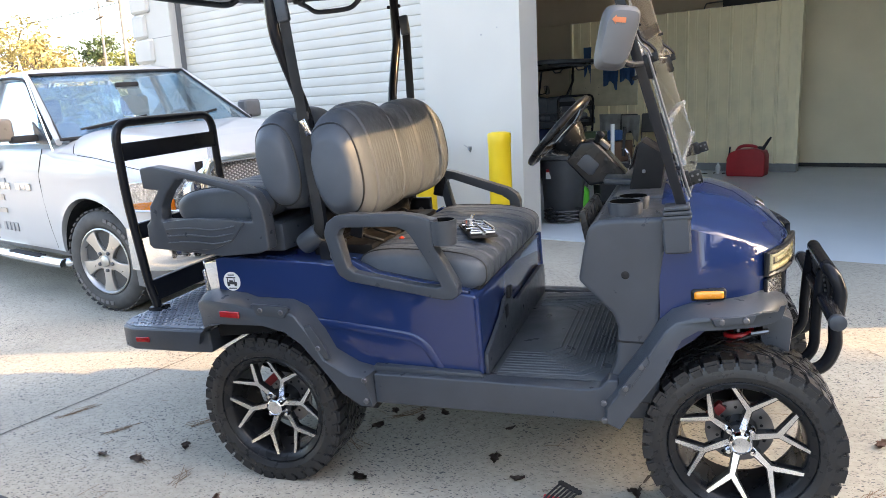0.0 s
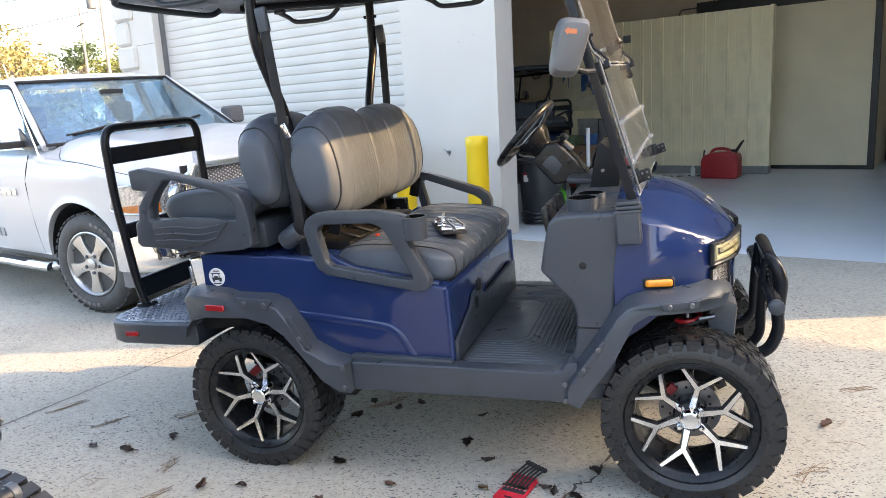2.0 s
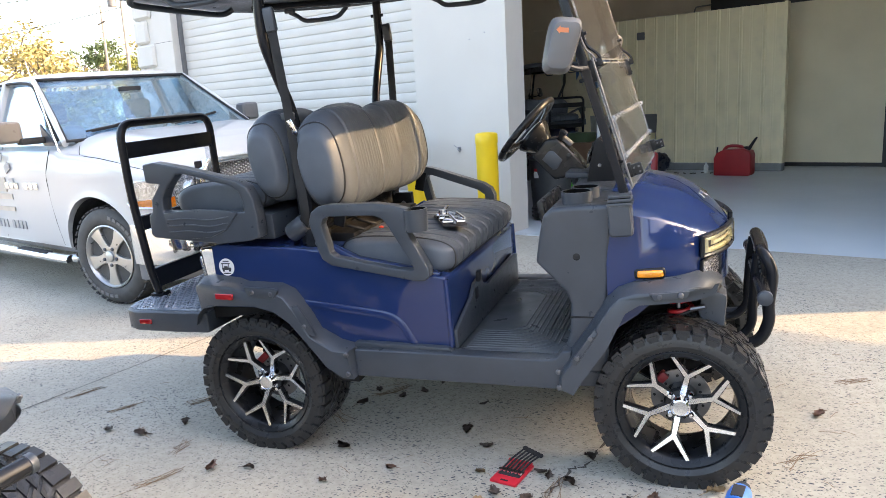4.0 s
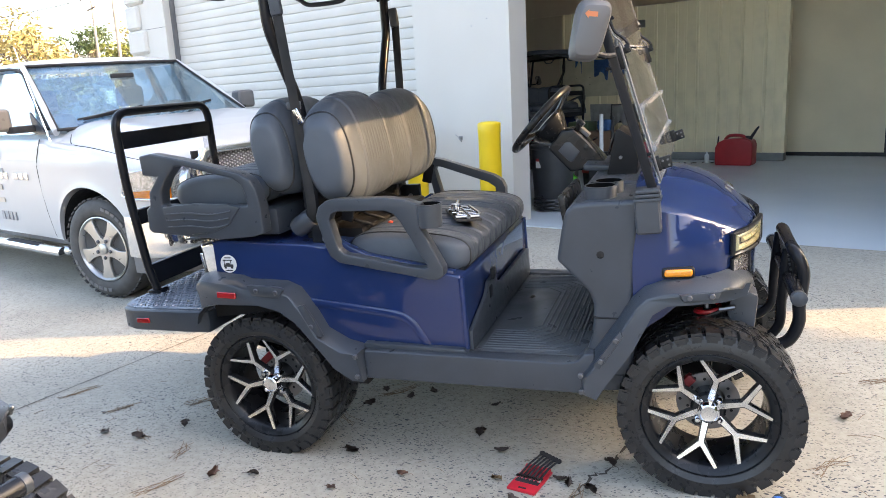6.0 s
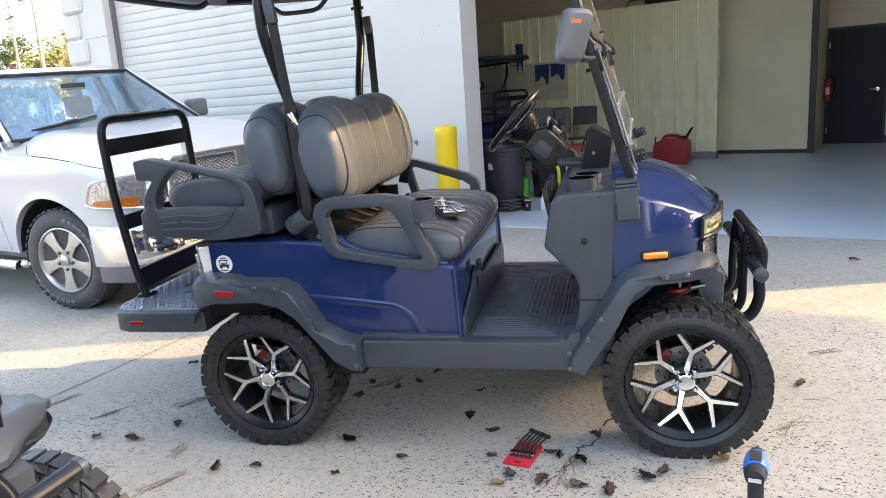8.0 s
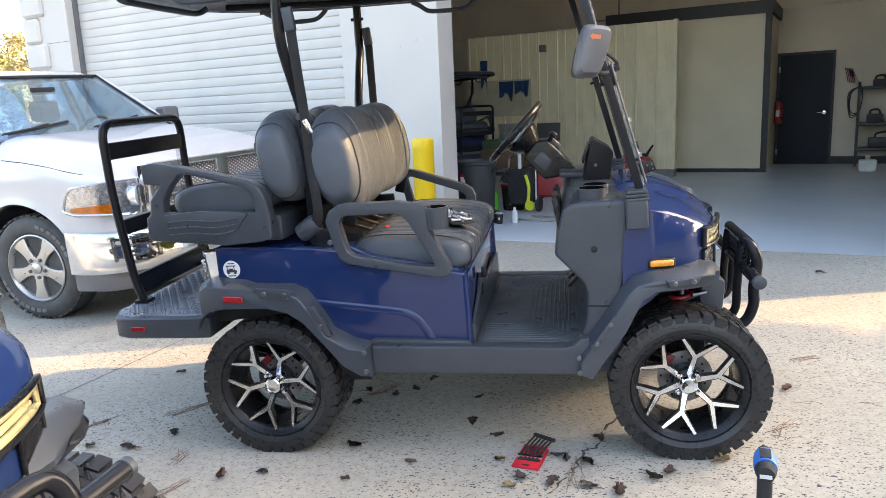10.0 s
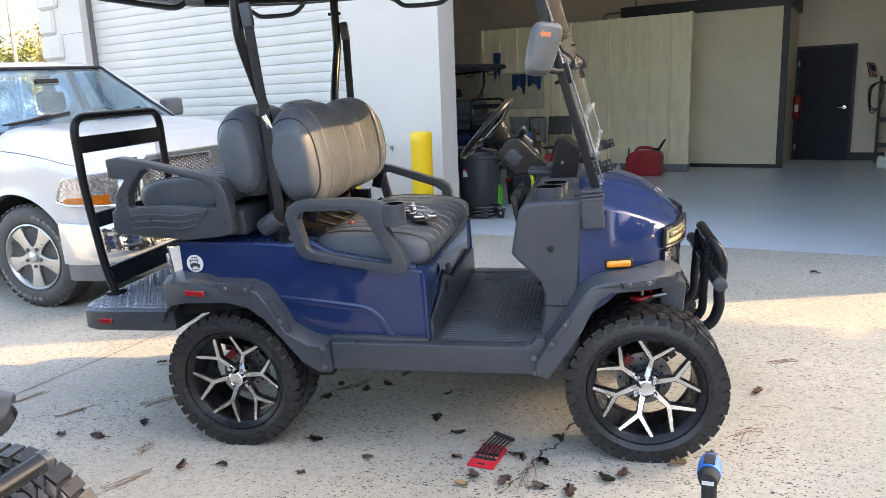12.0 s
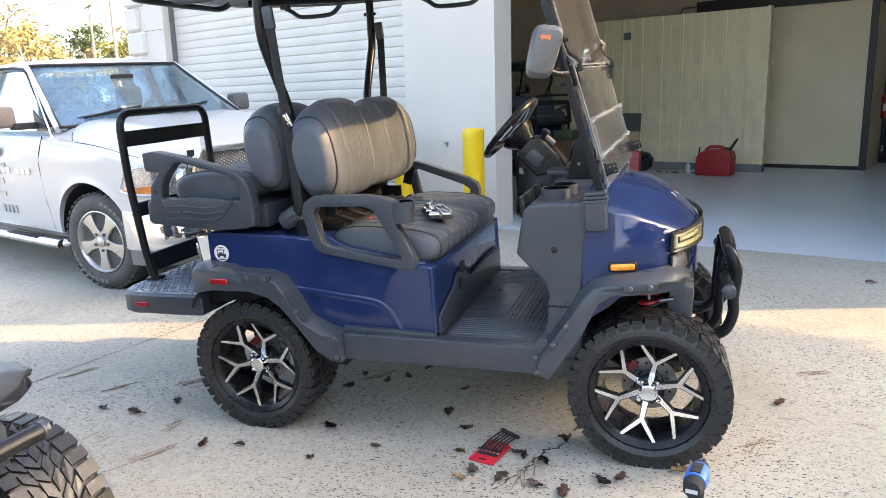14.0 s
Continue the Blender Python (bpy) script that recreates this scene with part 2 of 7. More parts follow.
def prism(outline, y0, y1, edge=0.0, segments=2, holes=(), taper=0.0):
    """A plate of the outline in (x, z), from y0 to y1, with rounded edges; holes go through it."""
    bm = bmesh.new()
    loops = []
    for pts in (outline, *holes):
        vs = [bm.verts.new((x, y0, z)) for x, z in pts]
        es = [bm.edges.new((vs[i], vs[(i + 1) % len(vs)])) for i in range(len(vs))]
        loops += es
    if holes:
        bmesh.ops.triangle_fill(bm, use_beauty=True, use_dissolve=True, edges=loops)
    else:
        bm.faces.new(list(bm.verts))
    out = bmesh.ops.extrude_face_region(bm, geom=list(bm.faces))
    bmesh.ops.translate(bm, vec=(0, y1 - y0, 0), verts=[v for v in out["geom"] if isinstance(v, bmesh.types.BMVert)])
    bmesh.ops.recalc_face_normals(bm, faces=bm.faces)
    return bevel(bm, edge, segments)


def smooth_path(pts, steps=6, closed=False):
    """A Catmull-Rom curve through the points."""
    p = [Vector(q) for q in pts]
    n, out = len(p), []
    for i in range(n if closed else n - 1):
        a, b, c, d = (p[(i + k) % n] if closed else p[min(max(i + k, 0), n - 1)] for k in (-1, 0, 1, 2))
        for s in range(steps):
            t = s / steps
            out.append(0.5 * ((2 * b) + (c - a) * t + (2 * a - 5 * b + 4 * c - d) * t * t + (3 * b - a - 3 * c + d) * t ** 3))
    if not closed:
        out.append(p[-1])
    return out


def tube(pts, r, sides=12, closed=False, flat=None, bm=None, cap=True):
    """A pipe along the points; r may be a list; flat=(w, h) gives a flattened section."""
    bm = bm or bmesh.new()
    p = [Vector(q) for q in pts]
    n = len(p)
    rings, up = [], None
    for i in range(n):
        if closed:
            d = (p[(i + 1) % n] - p[i - 1]).normalized()
        else:
            d = (p[min(i + 1, n - 1)] - p[max(i - 1, 0)]).normalized()
        if up is None:
            up = Vector((0, 0, 1)) if abs(d.z) < 0.9 else Vector((1, 0, 0))
        side = d.cross(up).normalized()
        up = side.cross(d).normalized()
        rr = r[i] if isinstance(r, (list, tuple)) else r
        w, h = (rr, rr) if flat is None else (flat[0], flat[1])
        rings.append([bm.verts.new(p[i] + side * w * math.cos(2 * math.pi * k / sides) + up * h * math.sin(2 * math.pi * k / sides)) for k in range(sides)])
    for i in range(n if closed else n - 1):
        a, b = rings[i], rings[(i + 1) % n]
        for k in range(sides):
            bm.faces.new((a[k], a[(k + 1) % sides], b[(k + 1) % sides], b[k]))
    if cap and not closed:
        bm.faces.new(rings[0][::-1])
        bm.faces.new(rings[-1])
    return bm


def revolve(profile, sides=48, axis="y", bm=None, cap=True):
    """Turns a profile of (radius, along) round an axis through the origin."""
    bm = bm or bmesh.new()
    rings = []
    for r, h in profile:
        ring = []
        for k in range(sides):
            c, s = math.cos(2 * math.pi * k / sides), math.sin(2 * math.pi * k / sides)
            ring.append(bm.verts.new({"y": (r * c, h, r * s), "z": (r * c, r * s, h), "x": (h, r * c, r * s)}[axis]))
        rings.append(ring)
    for a, b in zip(rings, rings[1:]):
        for k in range(sides):
            bm.faces.new((a[k], a[(k + 1) % sides], b[(k + 1) % sides], b[k]))
    for ring in (rings[0], rings[-1]) if cap else ():
        bm.faces.new(ring)
    bmesh.ops.recalc_face_normals(bm, faces=bm.faces)
    return bm


def loft(sections, cap=True, closed=True):
    """A skin over sections, each a list of points of one length."""
    bm = bmesh.new()
    rings = [[bm.verts.new(q) for q in s] for s in sections]
    n = len(rings[0])
    for a, b in zip(rings, rings[1:]):
        for k in range(n if closed else n - 1):
            bm.faces.new((a[k], a[(k + 1) % n], b[(k + 1) % n], b[k]))
    if cap and closed:
        bm.faces.new(rings[0][::-1])
        bm.faces.new(rings[-1])
    bmesh.ops.recalc_face_normals(bm, faces=bm.faces)
    return bm


def superloop(n, power):
    """Points of a rounded square, from -1 to 1."""
    out = []
    for k in range(n):
        c, s = math.cos(2 * math.pi * (k + 0.5) / n), math.sin(2 * math.pi * (k + 0.5) / n)
        out.append((math.copysign(abs(c) ** (2 / power), c), math.copysign(abs(s) ** (2 / power), s)))
    return out


def along(x, table):
    """A smooth value at x from a short table of (x, value)."""
    for (x0, v0), (x1, v1) in zip(table, table[1:]):
        if x <= x1:
            f = min(max((x - x0) / (x1 - x0), 0.0), 1.0)
            return v0 + (v1 - v0) * f
    return table[-1][1]


def mirror_y(bm, yc):
    """The same part on the cart's other side."""
    bmesh.ops.transform(bm, matrix=Matrix(((1, 0, 0, 0), (0, -1, 0, 2 * yc), (0, 0, 1, 0), (0, 0, 0, 1))), verts=bm.verts)
    bmesh.ops.reverse_faces(bm, faces=bm.faces)
    return bm


# ---- the setting ----
SHOP = pose(-0.82, 4.34, 0, 0, 0, -19.2)     # x runs along the front wall, y into the shop, from the door's corner
FLOOR = 0.125                                # the shop floor's height

def apron_height(u, v):
    """The ground's height at a place of the shop's plan: a gentle slope near by, level farther off."""
    p = SHOP @ Vector((min(max(u, -16), 12), min(max(v, -14), 0), 0))
    n = SLOPE.to_3x3() @ Vector((0, 0, 1))
    return -(n.x * p.x + n.y * p.y) / n.z


us, vs_ = (-400, -60, -16, 12, 60, 400), (-400, -60, -14, 0, 0.02, 60, 400)
bm = bmesh.new()
rows = [[bm.verts.new((*(SHOP @ Vector((u, v, 0))).xy, apron_height(u, v) if v <= 0 else -0.35)) for u in us] for v in vs_]
for r, q in zip(rows, rows[1:]):
    for i in range(len(us) - 1):
        bm.faces.new((r[i], r[i + 1], q[i + 1], q[i]))
ground = link_mesh("ground", bm, APRON, smooth=False)
tagged(ground, "pale worn concrete apron with pits, stains and cracks", "ground", kind="structure")


def structure(name, bm, material, label, category, m=SHOP, smooth=False):
    ob = link_mesh(name, bm, material, smooth=smooth)
    ob.matrix_world = m
    return tagged(ob, label, category, kind="structure")


H = 6.2
bm = box(-6.05, 5.1, 0.30, 8.4, FLOOR - 0.3, FLOOR)
box(0.0, 4.35, -0.02, 0.30, FLOOR - 0.3, FLOOR, bm=bm)
structure("floor", bm, SHOP_FLOOR, "blue-grey painted shop floor with browner patches", "floor")
bm = box(-1.135, 0.0, 0.0, 0.3, -0.4, H)
box(0.0, 4.35, 0.0, 0.3, 4.2, H, bm=bm)
box(4.35, 5.1, 0.0, 0.3, -0.4, H, bm=bm)
box(-5.49, -1.135, 0.0, 0.3, 4.0, H, bm=bm)
box(-6.35, -5.49, 0.0, 0.3, -0.4, H, bm=bm)
structure("wall_front", bm, WHITE_WALL, "white painted masonry front wall of the workshop", "wall")
structure("wall_right", box(5.1, 5.4, 0.0, 8.7, -0.4, H), SHOP_WALL, "tan side wall of the workshop", "wall")
structure("wall_left", box(-6.35, -6.05, 0.3, 8.7, -0.4, H), WHITE_WALL, "white side wall of the workshop", "wall")
structure("wall_back", box(-6.05, 5.1, 8.4, 8.7, -0.4, H), SHOP_WALL, "tan plastered back wall of the workshop", "wall")
structure("ceiling", box(-6.05, 5.1, 0.3, 8.4, 5.4, 5.5), surface("white_ceiling_paint", (0.78, 0.77, 0.74), 0.8, vary=0.05, size=1.5), "white workshop ceiling", "ceiling")


# ---- the golf cart ----
YC = 0.565                                   # the cart's middle line; its near side is y = 0
cart = thing("golf_cart", SLOPE, "dark blue four-seat golf cart with black trim and knobbly tyres", "golf cart")


def both(name, make, material, label="", **kw):
    """A part on the near side and its mirror image on the far side."""
    a = part(name, make(), material, cart, label, **kw)
    b = part(name, mirror_y(make(), YC), material, cart, label, **kw)
    return a, b


TREAD, TYRE_R, TYRE_W = 36, 0.297, 0.235


def tread_block(row, long_one):
    """One rubber block at the tyre's foremost point; shoulder blocks run down the sidewall and carry a sipe."""
    h0, h1, lean = ((-0.015, 0.046, 0.10), (0.052, 0.114, 0.55), (0.120, 0.182, -0.55), (0.188, TYRE_W - 0.005, -0.10))[row]
    bm = bmesh.new()
    w = (0.046 if long_one else 0.038) * 0.5
    ext = row in (0, 3)
    lo = 0.272 if ext else 0.280

    def wedge(t0, t1, y0, y1, r0, r1, lean):
        vs = []
        for rr, sc in ((r0, 1.1), (r1, 0.92)):
            for hh, sg in ((y0, -1), (y1, 1)):
                for t in (t0, t1):
                    a = ((t0 + t1) / 2 + (t - (t0 + t1) / 2) * sc + lean * 0.025 * sg) / TYRE_R
                    vs.append(bm.verts.new((rr * math.cos(a), hh, rr * math.sin(a))))
        for f in ((0, 1, 3, 2), (4, 6, 7, 5), (0, 4, 5, 1), (2, 3, 7, 6), (0, 2, 6, 4), (1, 5, 7, 3)):
            bm.faces.new([vs[i] for i in f])

    mid = (h0 + h1) / 2
    wedge(-w, w, h0, mid - 0.002 if not ext else h1, lo, TYRE_R + (0.001 if long_one else -0.001), lean)
    if not ext:
        wedge(-w * 0.8 + 0.006 * lean, w * 0.9 + 0.012 * lean, mid + 0.002, h1, lo, TYRE_R, lean)
    else:
        y = (h0 - 0.004, h0 + 0.02) if row == 0 else (h1 - 0.02, h1 + 0.003)
        wedge(-w * 0.8, w * 0.8, y[0], y[1], 0.252 if long_one else 0.262, 0.286, 0)
    bmesh.ops.recalc_face_normals(bm, faces=bm.faces)
    me = bpy.data.meshes.new("tread_block")
    bm.to_mesh(me)
    bm.free()
    me.materials.append(RUBBER)
    return me


BLOCKS = [[tread_block(row, odd) for odd in (0, 1)] for row in range(4)]


def wheel(parent, x, y, z, side, turn):
    """A tyre with knobs on a black rim with split machined spokes. side: 1 faces -y, -1 faces +y."""
    root = new("wheel")
    root.parent = parent
    root.matrix_local = pose(x, y, z, 0, turn, 0) if side > 0 else pose(x, y, z, 0, turn, 180)
    W = TYRE_W
    tyre = [(0.216, 0.0), (0.222, -0.012), (0.240, -0.022), (0.262, -0.020), (0.283, -0.010), (0.2885, 0.012), (0.2895, 0.12), (0.2885, W - 0.04), (0.283, W - 0.02), (0.262, W - 0.005), (0.240, W), (0.222, W - 0.01), (0.216, W - 0.02)]
    bm = bmesh.new()
    rings = [[bm.verts.new((r * math.cos(2 * math.pi * k / 72), h, r * math.sin(2 * math.pi * k / 72))) for k in range(72)] for r, h in tyre]
    for a, b in zip(rings, rings[1:] + rings[:1]):
        for k in range(72):
            bm.faces.new((a[k], a[(k + 1) % 72], b[(k + 1) % 72], b[k]))
    bmesh.ops.recalc_face_normals(bm, faces=bm.faces)
    part("tyre", bm, RUBBER, root, "black knobbly off-road tyre", angle=30)
    for row in range(4):                      # tread blocks: shoulder lugs and two middle rows
        for k in range(TREAD):
            b = new("tread_block", BLOCKS[row][k % 2])
            b.parent = root
            b.matrix_local = pose(0, 0, 0, 0, 360 * (k + (0.5 if row % 2 else 0.0)) / TREAD, 0)
    rim = [(0.220, 0.0), (0.220, -0.006), (0.215, -0.010), (0.209, -0.006), (0.195, 0.003), (0.189, 0.012), (0.186, 0.03), (0.180, 0.10), (0.182, 0.19), (0.212, 0.2), (0.217, 0.2)]
    bm = bmesh.new()
    rings = [[bm.verts.new((r * math.cos(2 * math.pi * k / 64), h, r * math.sin(2 * math.pi * k / 64))) for k in range(64)] for r, h in rim]
    for a, b in zip(rings, rings[1:]):
        for k in range(64):
            bm.faces.new((a[k], a[(k + 1) % 64], b[(k + 1) % 64], b[k]))
    part("rim", bm, GLOSS_BLACK, root, "gloss black rim barrel")

    def spoke_shape(grow, y0, y1):
        """A slim spoke that forks near the rim; the wheel is dished, so its root lies deeper than its tips; grow widens it."""
        bm = bmesh.new()
        w0, w1, g = 0.0105 + grow, 0.0080 + grow, grow
        pts = [(0.034, -w0), (0.112 - g * 0.4, -w1), (0.1830 - g * 0.5, -0.0675 - g * 0.8), (0.1905, -0.0605 + g * 0.8), (0.1265 + g, 0.0), (0.1905, 0.0605 - g * 0.8), (0.1830 - g * 0.5, 0.0675 + g * 0.8), (0.112 - g * 0.4, w1), (0.034, w0)]

        def dish(x):
            return max(0.0, (0.192 - x) / 0.158) * 0.050
        lo = [bm.verts.new((x, y0 + dish(x), z)) for x, z in pts]
        hi = [bm.verts.new((x, y1 + dish(x), z)) for x, z in pts]
        for ring in (lo, hi):
            for q in ((0, 1, 7, 8), (1, 4, 7), (1, 2, 3, 4), (4, 5, 6, 7)):
                bm.faces.new([ring[i] for i in q])
        for i in range(len(pts)):
            j = (i + 1) % len(pts)
            bm.faces.new((lo[i], lo[j], hi[j], hi[i]))
        bmesh.ops.recalc_face_normals(bm, faces=bm.faces)
        return bm

    for k in range(6):
        m = pose(0, 0, 0, 0, 60 * k, 0)
        sp = part("spoke", moved(spoke_shape(0.0035, 0.0035, 0.026), m), GLOSS_BLACK, root, "black forked spoke with a machined face", angle=30)
        part("machined_face", moved(spoke_shape(0.0, 0.0008, 0.006), m), MACHINED, sp, angle=30)
    hub = part("hub", revolve([(0.058, 0.12), (0.058, 0.062), (0.05, 0.052), (0.0, 0.052)], 32), GLOSS_BLACK, root)
    part("centre_cap", revolve([(0.036, 0.06), (0.036, 0.020), (0.033, 0.010), (0.028, 0.007), (0.026, 0.010), (0.012, 0.012), (0.0, 0.0125)], 32), CHROME, root, "chrome centre cap")
    for k in range(4):
        a = radians(90 * k + 45 + turn)
        part("lug_nut", moved(revolve([(0.0105, 0.06), (0.0105, 0.036), (0.007, 0.029), (0.0, 0.028)], 12), pose(0.050 * math.cos(a), 0, 0.050 * math.sin(a))), CHROME, root)
    disc = part("brake_disc", revolve([(0.105, 0.120), (0.105, 0.113), (0.05, 0.113), (0.05, 0.120)], 40), DISC_STEEL, root, "drilled steel brake disc")
    # black dots on the disc's face, with the holes' darkness put into their colour
    holes = bmesh.new()
    for k in range(18):
        a = 2 * math.pi * k / 18
        join(holes, moved(revolve([(0.0055, 0.1125), (0.0055, 0.1120), (0.0, 0.1120)], 8), pose((0.070 + 0.011 * (k % 3)) * math.cos(a), 0, (0.070 + 0.011 * (k % 3)) * math.sin(a))))
    part("drilled_hole", holes, GLOSS_BLACK, disc)["kind"] = "stuff"
    part("caliper", moved(box(-0.016, 0.016, 0.08, 0.115, -0.032, 0.032, 0.008), pose(-0.095, 0.02, 0.0)), RED_CALIPER, root, "red brake caliper")
    return root


for x, y, side, turn in ((-0.84, 0.0, 1, 50), (0.84, 0.0, 1, 42), (-0.84, 2 * YC, -1, 10), (0.84, 2 * YC, -1, 45)):
    wheel(cart, x, y, 0.292, side, turn)



def grooved(value, lines, width, depth):
    """How far a seam at any of the lines pulls the skin in."""
    return sum(depth * math.exp(-((value - q) / width) ** 2) for q in lines)


def pad(y0, y1, half_x, half_z, humps, seams, quilt, power=3.2, cols=240, rows=56, bulge=0.0, quilt_face=0, lower=None, deep=None, end=0.07):
    """An upholstered block along y, round its middle: rounded ends, seams across, stitched quilting between quilt[0] and quilt[1] on one face."""
    loop = superloop(rows, power)
    secs = []
    for i in range(cols + 1):
        s = i / cols
        s = 0.5 - 0.5 * math.cos(math.pi * s) if s < 0.12 or s > 0.88 else s
        y = y0 + (y1 - y0) * i / cols
        d = min(y - y0, y1 - y)
        k = 1.0 if d > end else math.sqrt(max(0.0, 1 - ((end - d) / end) ** 2)) * 0.34 + 0.66
        top, low, thick = humps(y), lower(y) if lower else 1.0, deep(y) if deep else 1.0
        g = grooved(y, seams, 0.006, 0.010)
        ring = []
        for c, b in loop:
            x, z = half_x * c * k * thick, half_z * b * k * (top if b > 0 else low)
            x *= 1 + bulge * (1 - b * b)
            n = Vector((c / half_x, 0, b / half_z)).normalized()
            face = n.x if quilt_face == 0 else n.z
            q = 0.0
            if face > 0.35 and quilt[0] < y < quilt[1]:
                run = z if quilt_face == 0 else x
                for sgn in (1, -1):
                    ph = ((y + sgn * run * 0.75) / 0.052) % 1.0
                    q += 0.0020 * math.exp(-((ph - 0.5) / 0.10) ** 2)
            p = Vector((x, y, z)) - n * (g + q)
            ring.append(tuple(p))
        secs.append(ring)
    return loft(secs)


PIPING = surface("black_piping", (0.012, 0.012, 0.013), 0.4)
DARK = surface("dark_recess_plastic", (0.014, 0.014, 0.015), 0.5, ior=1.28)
# near-black colour that puts the shade of a deep cup into shallow wells
CUP_SHADE = surface("black_cup_shade", (0.004, 0.004, 0.004), 0.8, ior=1.12)
BODY_SIDE = [(-1.06, 0.62), (-1.058, 0.80), (-1.035, 0.885), (-0.98, 0.893), (-0.60, 0.872), (-0.47, 0.862), (-0.36, 0.80), (-0.06, 0.768), (0.0, 0.757), (0.010, 0.74), (0.014, 0.47), (-0.40, 0.46), (-0.62, 0.55), (-0.75, 0.62)]

# ---- body ----
bm = prism(BODY_SIDE, 0.03, 2 * YC - 0.03, 0.016, 3)
body = part("body", bm, BLUE, cart, "glossy dark blue moulded body")


def crease():
    """The raised swage line that runs along the side and bends down to the sill."""
    path = smooth_path([(-0.653, 0.030, 0.650), (-0.444, 0.030, 0.626), (-0.290, 0.030, 0.607), (-0.242, 0.030, 0.598), (-0.208, 0.030, 0.580), (-0.182, 0.030, 0.552), (-0.143, 0.030, 0.485)], 6)
    return tube(path, 0.02, 10, flat=(0.006, 0.017))


both("side_crease", crease, BLUE)
both("front_corner_trim", lambda: tube([(0.004, 0.036, 0.748), (0.007, 0.036, 0.61), (0.008, 0.036, 0.478)], 0.012, 10), BLUE)
face = part("seat_front_panel", moved(prism([(0.04, 0.47), (0.04, 0.545), (0.26, 0.612), (0.31, 0.655), (0.40, 0.665), (0.43, 0.625), (0.50, 0.60), (1.0, 0.612), (1.06, 0.60), (1.06, 0.47)], 0, 0.016, 0.004), pose(0.032, 0.0, 0, 0, 0, 90)), PLASTIC, cart, "black plastic panel below the seat")
part("latch", box(0.03, 0.046, 0.33, 0.375, 0.655, 0.70, 0.005), GLOSS_BLACK, cart)
# solid dark block; the pocket's shade is put into its colour
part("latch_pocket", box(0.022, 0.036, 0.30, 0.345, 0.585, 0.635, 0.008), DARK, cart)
part("sill_ledge", prism([(-0.40, 0.470), (-0.39, 0.497), (0.005, 0.485), (0.02, 0.468)], 0.004, 0.045, 0.006), PLASTIC, cart)
part("sill_ledge", mirror_y(prism([(-0.40, 0.470), (-0.39, 0.497), (0.005, 0.485), (0.02, 0.468)], 0.004, 0.045, 0.006), YC), PLASTIC, cart)
SKIRT = [(-0.384, 0.474), (-0.02, 0.470), (0.37, 0.462), (0.415, 0.47), (0.44, 0.50), (0.475, 0.50), (0.475, 0.352), (-0.384, 0.362)]
both("sill_skirt", lambda: prism(SKIRT, -0.022, 0.05, 0.009, 3), PLASTIC, "black plastic sill skirt")
part("floor_pan", box(-0.05, 0.60, 0.045, 2 * YC - 0.045, 0.34, 0.456, 0.008), PLASTIC, cart)

# floor mat with raised ribs
mat = part("floor_mat", box(0.024, 0.455, 0.062, 2 * YC - 0.062, 0.454, 0.462, 0.003), MAT_BLACK, cart, "ribbed black rubber floor mat")
bm = bmesh.new()
for k in range(9):
    o = 0.024 * k
    x0, x1, y0, y1 = 0.05, 0.40 - o * 0.9, 0.09 + o, 2 * YC - 0.09 - o
    c = 0.06
    pts = [(x0, y0, 0.4625), (x1 - c, y0, 0.4625), (x1, y0 + c, 0.4625), (x1, y1 - c, 0.4625), (x1 - c, y1, 0.4625), (x0, y1, 0.4625)]
    tube(pts, 0.004, 6, flat=(0.0045, 0.0030), bm=bm)
part("rib", bm, MAT_BLACK, mat, "raised rubber ribs")["kind"] = "stuff"
bm = bmesh.new()
for k in range(7):
    x = 0.335 + 0.016 * k
    tube([(x, 0.30, 0.464), (x, 0.56, 0.464)], 0.005, 6, bm=bm)
part("foot_grip", bm, MAT_BLACK, mat)["kind"] = "stuff"
for x, y in ((0.06, 0.05), (0.16, 0.045), (0.38, 0.045)):
    part("drain_plug", moved(revolve([(0.010, 0.0), (0.010, 0.004), (0.0, 0.005)], 16, "z"), pose(x, y, 0.4555)), DARK, cart)
for y in (0.72, 0.86):
    part("pedal", moved(box(-0.035, 0.035, -0.035, 0.035, -0.008, 0.008, 0.005), pose(0.42, y, 0.53, 0, -50, 0)), STEEL_BLACK, cart, "ribbed steel foot pedal")
    part("pedal_arm", tube([(0.425, y, 0.54), (0.47, y, 0.62), (0.50, y, 0.70)], 0.008, 8), STEEL_BLACK, cart)

# ---- wheel-arch flares with bolts ----
REAR_FLARE = [(-1.15, 0.57), (-1.135, 0.68), (-1.105, 0.742), (-1.05, 0.768), (-0.90, 0.752), (-0.86, 0.738), (-0.70, 0.732), (-0.645, 0.708), (-0.595, 0.64), (-0.545, 0.545), (-0.46, 0.498), (-0.384, 0.480),
              (-0.384, 0.360), (-0.43, 0.362), (-0.50, 0.405), (-0.575, 0.50), (-0.645, 0.585), (-0.71, 0.630), (-0.80, 0.652), (-0.98, 0.652), (-1.05, 0.637), (-1.095, 0.600), (-1.12, 0.553), (-1.145, 0.553)]
FRONT_FLARE = [(0.415, 0.350), (0.418, 0.425), (0.445, 0.462), (0.545, 0.602), (0.600, 0.690), (0.64, 0.728), (0.70, 0.747), (0.90, 0.757), (0.950, 0.735), (0.985, 0.700), (0.985, 0.684),
               (0.93, 0.690), (0.82, 0.693), (0.715, 0.686), (0.668, 0.655), (0.605, 0.53), (0.51, 0.395), (0.480, 0.345)]
